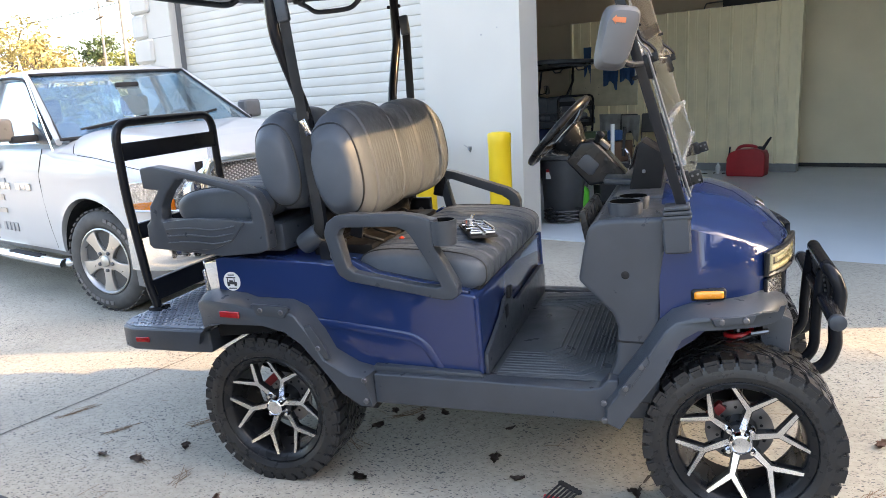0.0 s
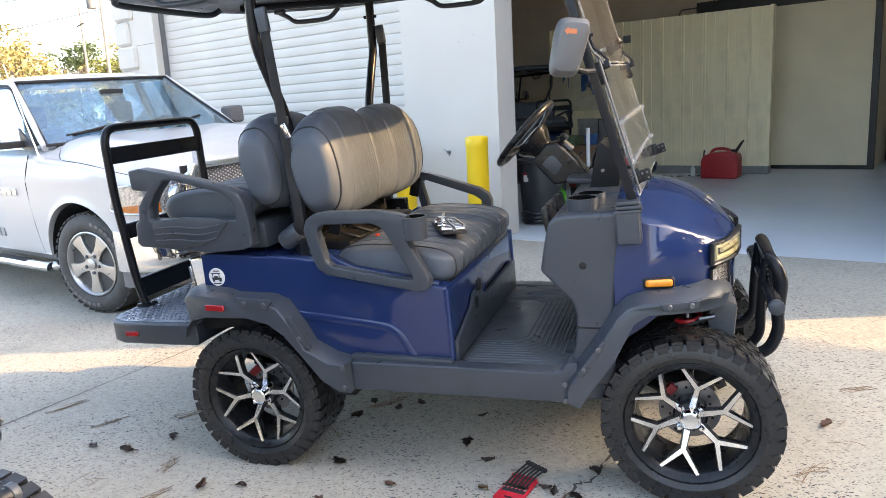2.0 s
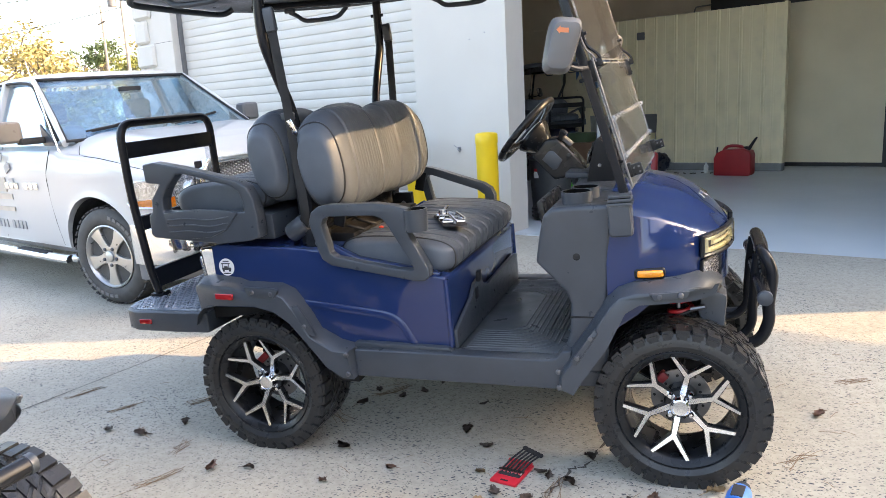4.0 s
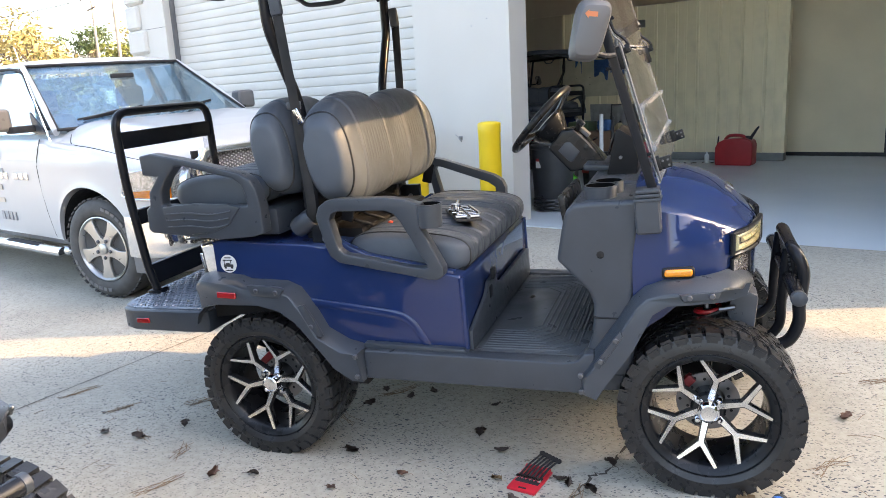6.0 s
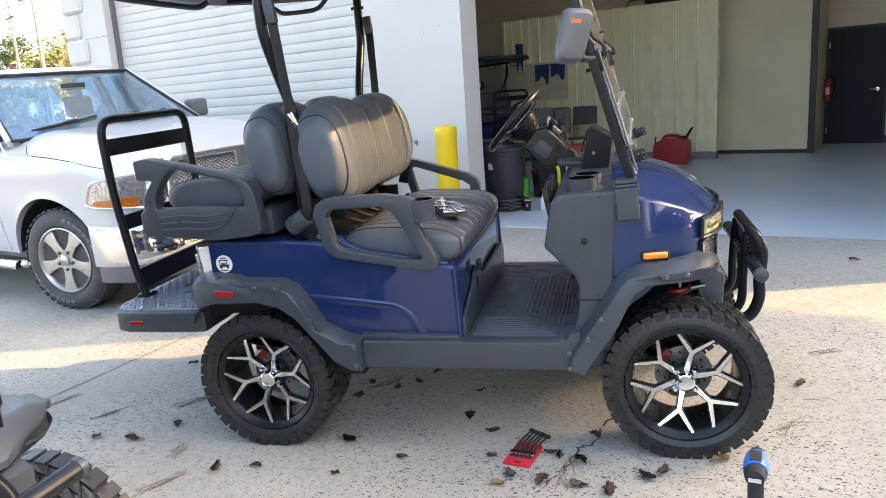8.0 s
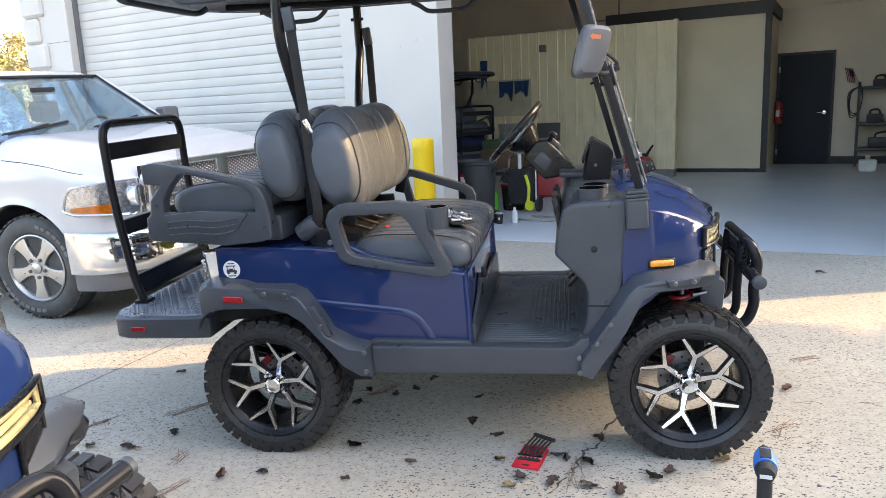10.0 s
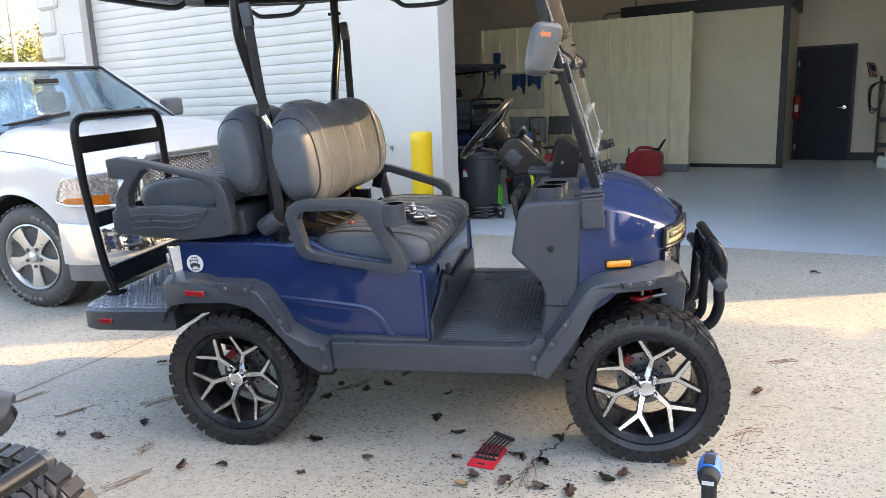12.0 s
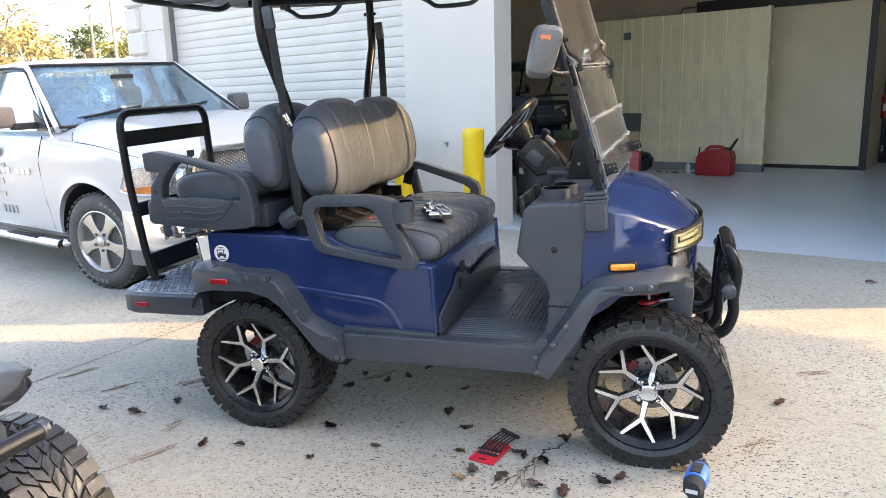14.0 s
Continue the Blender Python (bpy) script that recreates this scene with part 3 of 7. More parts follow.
REAR_BOLTS = ((-0.795, 0.713), (-0.71, 0.707), (-0.575, 0.575), (-0.405, 0.462), (-0.405, 0.382))
FRONT_BOLTS = ((0.50, 0.49), (0.55, 0.565), (0.780, 0.716), (0.848, 0.717), (0.432, 0.435), (0.432, 0.375))


def bolt_head(x, y, z, r=0.0100):
    return moved(revolve([(r, 0.006), (r, -0.001), (r * 0.75, -0.004), (0.0, -0.0045)], 14), pose(x, y, z))


def flare_lip(x):
    """How far out the flares' lip lies along the cart: it draws in towards the nose and the tail."""
    return along(x, [(-1.15, 0.03), (-1.12, -0.02), (-1.08, -0.045), (-1.0, -0.052), (0.72, -0.052), (0.80, -0.047), (0.86, -0.028), (0.91, 0.010), (0.95, 0.07), (0.99, 0.16)])


def flare_mesh(outline, upper, slope):
    """A wheel-arch flare: the outline against the body, drawn in along its first points towards the outer lip, so that its upper face slopes."""
    dense = []
    for i, (x, z) in enumerate(outline):      # finer steps where the plan curves
        x2, z2 = outline[(i + 1) % len(outline)]
        n = max(1, round(math.hypot(x2 - x, z2 - z) / 0.03)) if max(x, x2) > 0.72 or min(x, x2) < -1.0 else 1
        dense += [(x + (x2 - x) * k / n, z + (z2 - z) * k / n, i < upper and (i + 1 < upper or k == 0)) for k in range(n)]
    n = len(dense)
    rings = [[], [], [], []]
    for i, (x, z, top) in enumerate(dense):
        a, b = Vector(dense[i - 1][:2]), Vector(dense[(i + 1) % n][:2])
        d = (b - a).normalized()
        k, lip = slope if top else 0.0, flare_lip(x)
        rings[0].append((x, lip + 0.16, z))
        rings[1].append((x, lip + 0.064, z))
        rings[2].append((x + d.y * k, lip + 0.004, z - d.x * k))
        rings[3].append((x + d.y * (k + (0.006 if top else -0.0)), lip, z - d.x * (k + (0.006 if top else 0.0))))
    return loft(rings)


for outline, bolts, name in ((REAR_FLARE, REAR_BOLTS, "rear_flare"), (FRONT_FLARE, FRONT_BOLTS, "front_flare")):
    for far in (False, True):
        def side(bm):
            return mirror_y(bm, YC) if far else bm
        flare = part(name, side(flare_mesh(outline, 12 if name == "rear_flare" else 11, 0.022)), PLASTIC, cart, "black plastic wheel-arch flare")
        for x, z in bolts:
            part("bolt", side(bolt_head(x, flare_lip(x) - 0.006, z)), BOLT, flare)
# raised pads that carry the bolts
both("flare_pad", lambda: prism([(-0.835, 0.735), (-0.815, 0.693), (-0.70, 0.685), (-0.675, 0.72), (-0.70, 0.728)], -0.058, -0.04, 0.005), PLASTIC)
both("flare_pad", lambda: prism([(-0.625, 0.655), (-0.60, 0.60), (-0.555, 0.535), (-0.53, 0.535), (-0.56, 0.60), (-0.60, 0.66)], -0.058, -0.04, 0.005), PLASTIC)
both("flare_pad", lambda: moved(prism([(-0.065, 0.727), (-0.055, 0.704), (0.055, 0.706), (0.065, 0.730)], -0.002, 0.02, 0.003), pose(0.815, flare_lip(0.815), 0, 0, 0, 19)), PLASTIC)
both("flare_pad", lambda: prism([(0.475, 0.475), (0.495, 0.46), (0.575, 0.58), (0.565, 0.60)], -0.058, -0.04, 0.005), PLASTIC)
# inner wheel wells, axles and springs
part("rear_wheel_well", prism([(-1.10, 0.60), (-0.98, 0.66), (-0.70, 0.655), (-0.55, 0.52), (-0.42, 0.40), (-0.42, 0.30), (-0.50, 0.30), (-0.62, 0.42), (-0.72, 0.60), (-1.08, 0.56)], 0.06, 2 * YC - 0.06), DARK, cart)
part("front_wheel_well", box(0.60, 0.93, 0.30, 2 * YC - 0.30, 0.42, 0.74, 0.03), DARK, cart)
for x in (-0.84, 0.84):
    part("axle", tube([(x, 0.10, 0.292), (x, 2 * YC - 0.10, 0.292)], 0.03, 12), STEEL_BLACK, cart)
part("chassis_rail", box(-1.05, 0.95, 0.32, 0.40, 0.30, 0.38, 0.005), STEEL_BLACK, cart)
part("chassis_rail", box(-1.05, 0.95, 2 * YC - 0.40, 2 * YC - 0.32, 0.30, 0.38, 0.005), STEEL_BLACK, cart)
part("suspension_arm", tube([(0.60, 0.35, 0.34), (0.84, 0.14, 0.30)], 0.018, 10), STEEL_BLACK, cart)
part("leaf_spring", tube(smooth_path([(-1.08, 0.24, 0.40), (-0.84, 0.24, 0.35), (-0.55, 0.24, 0.40)], 6), 0.02, 8, flat=(0.03, 0.012)), STEEL_BLACK, cart)
SPRING_RED = surface("red_coil_spring", (0.42, 0.016, 0.022), 0.3)
for y in (0.20, 2 * YC - 0.20):
    coil = [(0.84 + 0.040 * math.cos(q * 0.5), y + 0.040 * math.sin(q * 0.5), 0.42 + 0.0030 * q) for q in range(96)]
    part("coil_spring", tube(coil, 0.0085, 8), SPRING_RED, cart, "red coil-over spring")
    part("damper", tube([(0.84, y, 0.36), (0.84, y, 0.72)], 0.016, 12), STEEL_BLACK, cart)
    part("spring_seat", moved(revolve([(0.0, 0.0), (0.046, 0.0), (0.046, 0.012), (0.0, 0.012)], 20, "z"), pose(0.84, y, 0.515)), ZINC, cart)
    part("top_bolt", moved(revolve([(0.0, -0.012), (0.007, -0.012), (0.007, 0.03), (0.0, 0.03)], 10, "z"), pose(0.835, y - 0.05, 0.63)), ZINC, cart)
    part("brake_line", tube(smooth_path([(0.96, y + 0.02, 0.60), (0.92, y - 0.03, 0.615), (0.87, y - 0.045, 0.60), (0.80, y - 0.04, 0.56), (0.76, y - 0.05, 0.48)], 6), 0.006, 8), GLOSS_BLACK, cart)
    part("hose_fitting", tube([(0.875, y - 0.05, 0.612), (0.925, y - 0.05, 0.622)], 0.009, 8), ZINC, cart)
part("number_tag", box(0.655, 0.705, 0.115, 0.12, 0.615, 0.665, 0.002), ZINC, cart)

# ---- cowl, dashboard and steering ----
COWL = [(0.352, 0.815), (0.372, 0.92), (0.388, 0.985), (0.415, 1.008), (0.47, 1.014), (0.628, 1.018), (0.634, 0.99), (0.612, 0.86), (0.600, 0.69), (0.60, 0.40), (0.43, 0.40), (0.435, 0.47), (0.465, 0.55), (0.472, 0.66), (0.458, 0.705)]
part("cowl", prism(COWL, 0.028, 2 * YC - 0.028, 0.035, 4), PLASTIC, cart, "black plastic dashboard cowl")
both("cowl_seam", lambda: tube([(0.468, 0.0285, 0.615), (0.602, 0.0285, 0.612)], 0.0035, 6), DARK)
part("dash_crown", box(0.425, 0.615, 0.36, 1.06, 0.98, 1.030, 0.022, segments=3), PLASTIC, cart)
part("dash_pad", moved(box(-0.08, 0.08, -0.16, 0.16, -0.014, 0.014, 0.012, segments=3), pose(0.450, 0.78, 1.042, 0, 4, 0)), PLASTIC, cart)
part("glovebox_face", moved(box(-0.012, 0.012, -0.20, 0.20, -0.09, 0.09, 0.01), pose(0.372, 0.33, 0.93, 0, -10, 0)), GLOSS_BLACK, cart)
part("cowl_plug", moved(revolve([(0.013, 0.006), (0.013, 0.0), (0.0, -0.002)], 20), pose(0.50, 0.028, 0.835)), GLOSS_BLACK, cart)


def cup_ring(x, y, z0, z1, r):
    return moved(revolve([(r * 0.88, z0), (r * 0.93, z0), (r, z1 - 0.008), (r, z1), (r * 0.88, z1), (r * 0.86, z0 + 0.012), (0, z0 + 0.012)], 40, "z"), pose(x, y, 0))


for x, y, r in ((0.497, 0.115, 0.056), (0.515, 0.215, 0.052)):
    cup = part("cup_holder", cup_ring(x, y, 1.00, 1.056, r), PLASTIC, cart, "round black cup holder")
    part("cup_well", moved(revolve([(0.0, 1.0225), (r * 0.845, 1.0225), (r * 0.850, 1.0555)], 32, "z", cap=False), pose(x, y, 0)), CUP_SHADE, cup)
screen = part("display", prism([(0.475, 1.025), (0.512, 1.195), (0.525, 1.205), (0.60, 1.155), (0.607, 1.14), (0.588, 1.02)], 0.52, 0.74, 0.008), DARK, cart, "black instrument display hood")
part("screen", moved(box(-0.003, 0.003, -0.09, 0.09, -0.045, 0.045, 0.002), pose(0.491, 0.63, 1.142, 0, 18, 0)), GLOSS_BLACK, screen)
for y in (0.56, 0.70):
    part("display_bolt", bolt_head(0.0, 0.0, 0.0, 0.007), ZINC, screen).matrix_local = pose(0.53, y - 0.045, 1.095)
CX, CY, CZ, TILT_W = 0.174, 0.80, 1.237, -46.8
steer = Matrix.Translation((CX, CY, CZ)) @ pose(0, 0, 0, 0, TILT_W, 0)
sw = new("steering_wheel")
sw.parent = cart
sw.matrix_local = steer
SATIN = surface("satin_dark_plastic", (0.012, 0.013, 0.015), 0.24, 0.0, ior=1.36, vary=0.1)
part("wheel_rim", tube([(0.168 * math.cos(2 * math.pi * k / 48), 0.168 * math.sin(2 * math.pi * k / 48), 0) for k in range(48)], 0.0155, 12, True), GLOSS_BLACK, sw, "black steering wheel rim")
for q in (0, 125, 235):
    part("spoke", tube([(0.05 * math.cos(radians(q)), 0.05 * math.sin(radians(q)), -0.035), (0.11 * math.cos(radians(q)), 0.11 * math.sin(radians(q)), -0.022), (0.158 * math.cos(radians(q)), 0.158 * math.sin(radians(q)), -0.002)], 0.016, 10, flat=(0.024, 0.009)), SATIN, sw)
part("horn_pad", revolve([(0.0, -0.020), (0.055, -0.021), (0.082, -0.028), (0.088, -0.040), (0.080, -0.060), (0.062, -0.085), (0.048, -0.105), (0.046, -0.125), (0.0, -0.128)], 36, "z"), SATIN, sw, "glossy dark bell-shaped steering hub cover")
shroud = part("steering_column", prism([(0.208, 1.118), (0.270, 1.194), (0.318, 1.198), (0.345, 1.172), (0.376, 1.142), (0.440, 1.066), (0.455, 1.035), (0.400, 1.028), (0.302, 1.012), (0.270, 1.050)], 0.735, 0.865, 0.014, 3), SATIN, cart, "black moulded steering column shroud")
part("shroud_inset", prism([(0.252, 1.105), (0.285, 1.142), (0.305, 1.142), (0.345, 1.100), (0.318, 1.060), (0.300, 1.058)], 0.731, 0.745, 0.006, 2), PLASTIC, shroud)
part("switch", moved(box(-0.035, 0.035, -0.03, 0.03, -0.006, 0.012, 0.005), pose(0.350, 0.80, 1.180, 0, 43, 0)), GREY_TRIM, shroud)
part("key_switch", moved(revolve([(0.012, 0.01), (0.012, -0.008), (0.0, -0.010)], 16), pose(0.372, 0.733, 1.115)), GLOSS_BLACK, shroud)
part("gear_lever", tube(smooth_path([(0.335, 0.765, 1.190), (0.345, 0.755, 1.222), (0.362, 0.750, 1.208)], 5), 0.012, 10), GLOSS_BLACK, cart)

# ---- bonnet, lamps and front guard ----
def hood_section(x, zc, zs, half, zb, ridge):
    """A cross section of the bonnet, from its near lower edge over the shoulders and the raised middle to the far one."""
    pts = [(x, YC - half * 1.0, zb), (x, YC - half * 1.01, (zb + zs) / 2)]
    n = 40
    for k in range(n + 1):
        s = -1 + 2 * k / n
        a = abs(s)
        z = zs + (zc - zs) * (1 - a ** 2.2) ** 0.85
        if ridge:
            z += ridge / (1 + math.exp((a - 0.50) * 38))
        pts.append((x, YC + half * s, z))
    return pts + [(x, YC + half * 1.01, (zb + zs) / 2), (x, YC + half * 1.0, zb)]


HOOD = [(0.602, 1.028, 0.985, 0.530, 0.55, 0.006), (0.64, 1.038, 0.985, 0.530, 0.58, 0.010), (0.70, 1.036, 0.974, 0.520, 0.62, 0.011), (0.77, 1.024, 0.952, 0.503, 0.68, 0.011), (0.83, 1.006, 0.926, 0.480, 0.70, 0.011), (0.87, 0.988, 0.905, 0.450, 0.70, 0.010),
        (0.916, 0.958, 0.884, 0.395, 0.69, 0.009), (0.945, 0.934, 0.873, 0.340, 0.69, 0.007), (0.97, 0.910, 0.866, 0.275, 0.68, 0.005), (0.99, 0.890, 0.860, 0.205, 0.67, 0.003), (1.005, 0.874, 0.855, 0.130, 0.66, 0.001), (1.014, 0.862, 0.852, 0.060, 0.65, 0.0)]
part("bonnet", loft([hood_section(*h) for h in HOOD]), BLUE, cart, "glossy dark blue moulded bonnet with raised middle", angle=60)
bars = part("bonnet_lettering", box(-0.016, 0.016, -0.030, -0.018, 0, 0.004), CHROME, cart, "small chrome lettering")
bars.matrix_local = pose(0.925, YC, 0.965, 0, 36, 0)
for k in range(5):
    part("letter", box(-0.013, 0.013, -0.012 + 0.013 * k, -0.003 + 0.013 * k, 0, 0.004), CHROME, bars)
LENS_DARK = surface("dark_lamp_housing", (0.02, 0.02, 0.02), 0.25)
LENS_CLEAR = thin_glass("clear_lamp_lens", (0.80, 0.80, 0.78), 0.06)
LENS_YELLOW = surface("pale_yellow_light_guide", (0.80, 0.72, 0.42), 0.3, coat=1.0)
REFLECTOR = surface("lamp_reflector", (0.85, 0.86, 0.88), 0.15, 0.9, vary=0.25, size=45, bump=1.0, bump_size=55)


NOSE = smooth_path([(0.87, YC - 0.450, 0), (0.916, YC - 0.395, 0), (0.945, YC - 0.340, 0), (0.97, YC - 0.275, 0), (0.99, YC - 0.205, 0), (1.005, YC - 0.130, 0), (1.014, YC - 0.060, 0)], 8)


def corner(q, z, lift=0.0):
    """A place on the bonnet's rounded front corner: q runs from the side (0) to the nose (1)."""
    f = (0.13 + 0.85 * q) * (len(NOSE) - 1)
    i = min(int(f), len(NOSE) - 2)
    p, d = NOSE[i].lerp(NOSE[i + 1], f - i), (NOSE[i + 1] - NOSE[i]).normalized()
    return (p.x + d.y * lift, p.y - d.x * lift, z)


def corner_patch(q0, q1, low, high, lift, thick, n=10):
    """A lens that follows the corner between two edges, given as heights along q."""
    rows = []
    for j in range(5):
        f = j / 4
        rows.append([corner(q0 + (q1 - q0) * i / n, low(i / n) * (1 - f) + high(i / n) * f, lift) for i in range(n + 1)])
    return patch(rows, thick)


def patch(rows, thick):
    """A thin curved plate over rows of points."""
    bm = bmesh.new()
    vs = [[bm.verts.new(p) for p in r] for r in rows]
    for a, b in zip(vs, vs[1:]):
        for i in range(len(a) - 1):
            bm.faces.new((a[i], a[i + 1], b[i + 1], b[i]))
    bmesh.ops.solidify(bm, geom=list(bm.faces), thickness=thick)
    bmesh.ops.recalc_face_normals(bm, faces=bm.faces)
    return bm


LAMP_LOW, LAMP_HIGH = (lambda f: 0.806 - 0.018 * f), (lambda f: 0.874 - 0.006 * f)
for far in (False, True):
    def side(bm):
        return mirror_y(bm, YC) if far else bm
    lamp = part("headlamp", side(corner_patch(0.0, 0.98, LAMP_LOW, LAMP_HIGH, 0.004, 0.006)), LENS_DARK, cart, "smoked wrap-around headlamp with a pale yellow light guide")
    ring = [corner(0.08 + 0.85 * k / 9, LAMP_HIGH(0.05 + 0.9 * k / 9) - 0.013, 0.006) for k in range(10)] + [corner(0.93 - 0.85 * k / 9, LAMP_LOW(0.95 - 0.9 * k / 9) + 0.013, 0.006) for k in range(10)]
    part("light_guide", side(tube(ring, 0.0105, 8, True)), LENS_YELLOW, lamp)
    part("light_bar", side(tube([corner(0.22 + 0.62 * k / 8, (LAMP_LOW(k / 8) + LAMP_HIGH(k / 8)) / 2, 0.006) for k in range(9)], 0.0085, 8)), LENS_YELLOW, lamp)
    bezel = [corner(0.99 * k / 12, LAMP_HIGH(k / 12) + 0.001, 0.013) for k in range(13)] + [corner(0.99 - 0.99 * k / 12, LAMP_LOW(1 - k / 12) - 0.001, 0.013) for k in range(13)]
    part("bezel", side(tube(bezel, 0.009, 8, True)), GLOSS_BLACK, lamp)
    part("lens", side(corner_patch(0.0, 0.99, lambda f: LAMP_LOW(f) - 0.004, lambda f: LAMP_HIGH(f) + 0.004, 0.019, 0.002)), LENS_CLEAR, lamp, "clear outer lens").visible_shadow = False
    low = part("daytime_lamp", side(corner_patch(0.02, 0.42, lambda f: 0.700 - 0.05 * f, lambda f: 0.785 + 0.012 * f, 0.006, 0.010)), REFLECTOR, cart, "clear-lensed lower lamp with crystal reflector")
    part("lamp_surround", side(tube([corner(0.01 + 0.42 * k / 8, 0.787 + 0.012 * k / 8, 0.008) for k in range(9)] + [corner(0.43 - 0.42 * k / 8, 0.642 + 0.050 * k / 8, 0.008) for k in range(9)], 0.006, 8, True)), GLOSS_BLACK, low)
    mk = part("side_marker", side(moved(box(-0.0525, 0.0525, -0.011, 0.014, -0.019, 0.019, 0.016, segments=4), pose(0.745, 0.052, 0.770, 0, 0, 10))), GLOSS_BLACK, cart, "amber side marker in a black surround")
    part("amber_lens", side(moved(box(-0.0445, 0.0445, -0.018, 0.004, -0.013, 0.013, 0.0105, segments=4), pose(0.745, 0.052, 0.770, 0, 0, 10))), AMBER, mk)
part("front_apron", prism([(0.92, 0.70), (1.0, 0.66), (0.985, 0.50), (0.93, 0.47), (0.90, 0.60)], 0.16, 2 * YC - 0.16, 0.015), PLASTIC, cart, "black plastic lower front apron")
GY = 0.36
both("guard_tube", lambda: tube(smooth_path([(0.93, GY, 0.42), (1.04, GY, 0.405), (1.115, GY, 0.430), (1.148, GY, 0.50), (1.148, GY, 0.57), (1.158, GY, 0.665), (1.154, GY, 0.705), (1.140, GY + 0.008, 0.742), (1.128, GY + 0.03, 0.760), (1.124, GY + 0.07, 0.765)], 7), 0.022, 14), STEEL_BLACK, "black tubular front guard upright")
both("guard_brace", lambda: tube(smooth_path([(0.94, GY + 0.07, 0.41), (1.03, GY + 0.07, 0.405), (1.090, GY + 0.07, 0.46), (1.098, GY + 0.07, 0.56), (1.105, GY + 0.07, 0.66), (1.115, GY + 0.07, 0.75)], 6), 0.018, 12), STEEL_BLACK)
part("guard_hoop", tube([(1.124, GY + 0.06, 0.765), (1.124, 2 * YC - GY - 0.06, 0.765)], 0.022, 14), STEEL_BLACK, cart)
part("guard_cross_tube", tube([(1.119, 0.157, 0.654), (1.119, 2 * YC - 0.157, 0.654)], 0.024, 16), STEEL_BLACK, cart)
for y in (0.155, 2 * YC - 0.155):
    part("tube_cap", moved(revolve([(0.026, 0.012), (0.026, -0.006), (0.02, -0.010), (0.0, -0.011)], 20), pose(1.119, y, 0.654)), PLASTIC, cart)
plate = part("guard_plate", moved(box(-0.008, 0.008, -0.17, 0.17, -0.055, 0.055, 0.006), pose(1.132, YC, 0.692, 0, -8, 0)), STEEL_BLACK, cart, "slatted black plate in the front guard")
for k in range(6):
    for d in (0.006, -0.014):
        part("slat", moved(box(d, d + 0.008, -0.155, 0.155, -0.005, 0.005, 0.002), pose(1.132, YC, 0.692, 0, -8, 0) @ pose(0, 0, -0.045 + 0.018 * k)), PLASTIC, plate)

# ---- seats ----
def two_humps(y):
    """Two broad rounded shoulders, with a dip between them."""
    return 1.0 - 0.17 * math.exp(-(y / 0.095) ** 2) - 0.30 * max(0, (abs(y) - 0.30) / 0.20) ** 2


def round_foot(y):
    """The lower edge curves up towards both ends and a little in the middle."""
    return 1.0 - 0.05 * math.exp(-(y / 0.08) ** 2) - 0.16 * max(0, (abs(y) - 0.30) / 0.20) ** 2


def lobes(y):
    """Each half of the back bulges, with a shallow valley between."""
    return 1.0 - 0.16 * math.exp(-(y / 0.10) ** 2) - 0.12 * max(0, (abs(y) - 0.36) / 0.15) ** 2


def one_pad(name, m, half_x, half_z, humps, seams, quilt, label, power=3.2, quilt_face=0, bulge=0.0, half_y=0.495, lower=None, deep=None, end=0.07):
    s = part(name, moved(pad(-half_y, half_y, half_x, half_z, humps, seams, quilt, power, bulge=bulge, quilt_face=quilt_face, lower=lower, deep=deep, end=end), m), VINYL, cart, label, angle=75)
    for sg in (-1, 1):
        y = sg * (half_y - 0.045)
        d = half_y - abs(y)
        k = (math.sqrt(1 - ((end - d) / end) ** 2) * 0.34 + 0.66) if d < end else 1.0
        kx, ku, kl = k * (deep(y) if deep else 1.0), k * humps(y), k * (lower(y) if lower else 1.0)
        ring = [(half_x * c * kx * 0.995, y, half_z * b * (ku if b > 0 else kl) * 0.995) for c, b in superloop(56, power)]
        part("piping", moved(tube(ring, 0.0045, 6, True), m), PIPING, s)
    return s


SEAMS = (-0.365, -0.275, -0.185, -0.095, 0.0, 0.095, 0.185, 0.275, 0.365)
BACK_SEAMS = (-0.375, -0.105, 0.105, 0.375)
BACK = dict(power=2.5, half_y=0.515, lower=round_foot, deep=lobes, end=0.10)
one_pad("backrest", pose(-0.500, YC, 1.207, 0, -9, 0), 0.108, 0.212, two_humps, BACK_SEAMS, (-0.36, 0.36), "charcoal quilted vinyl backrest with two shoulders", **BACK)
one_pad("rear_backrest", pose(-0.735, YC, 1.232, 0, 9, 180), 0.090, 0.192, two_humps, BACK_SEAMS, (-0.36, 0.36), "charcoal quilted vinyl rear backrest", **BACK)
flat_top = lambda y: 1.0
one_pad("seat_cushion", pose(-0.215, YC, 0.825, 0, 3, 0), 0.245, 0.075, flat_top, SEAMS, (-0.42, 0.42), "charcoal quilted vinyl bench cushion", 3.0, 1)
one_pad("rear_seat_cushion", pose(-1.00, YC, 1.075, 0, -2, 0), 0.225, 0.075, flat_top, SEAMS, (-0.42, 0.42), "charcoal quilted vinyl rear bench cushion", 2.6, 1)
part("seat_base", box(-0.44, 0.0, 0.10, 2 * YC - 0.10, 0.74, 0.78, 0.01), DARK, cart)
part("rear_seat_base", box(-1.24, -0.74, 0.08, 2 * YC - 0.08, 0.90, 1.01, 0.02), PLASTIC, cart)
part("seat_back_frame", box(-0.655, -0.585, 0.14, 2 * YC - 0.14, 0.86, 1.35, 0.01), STEEL_BLACK, cart)
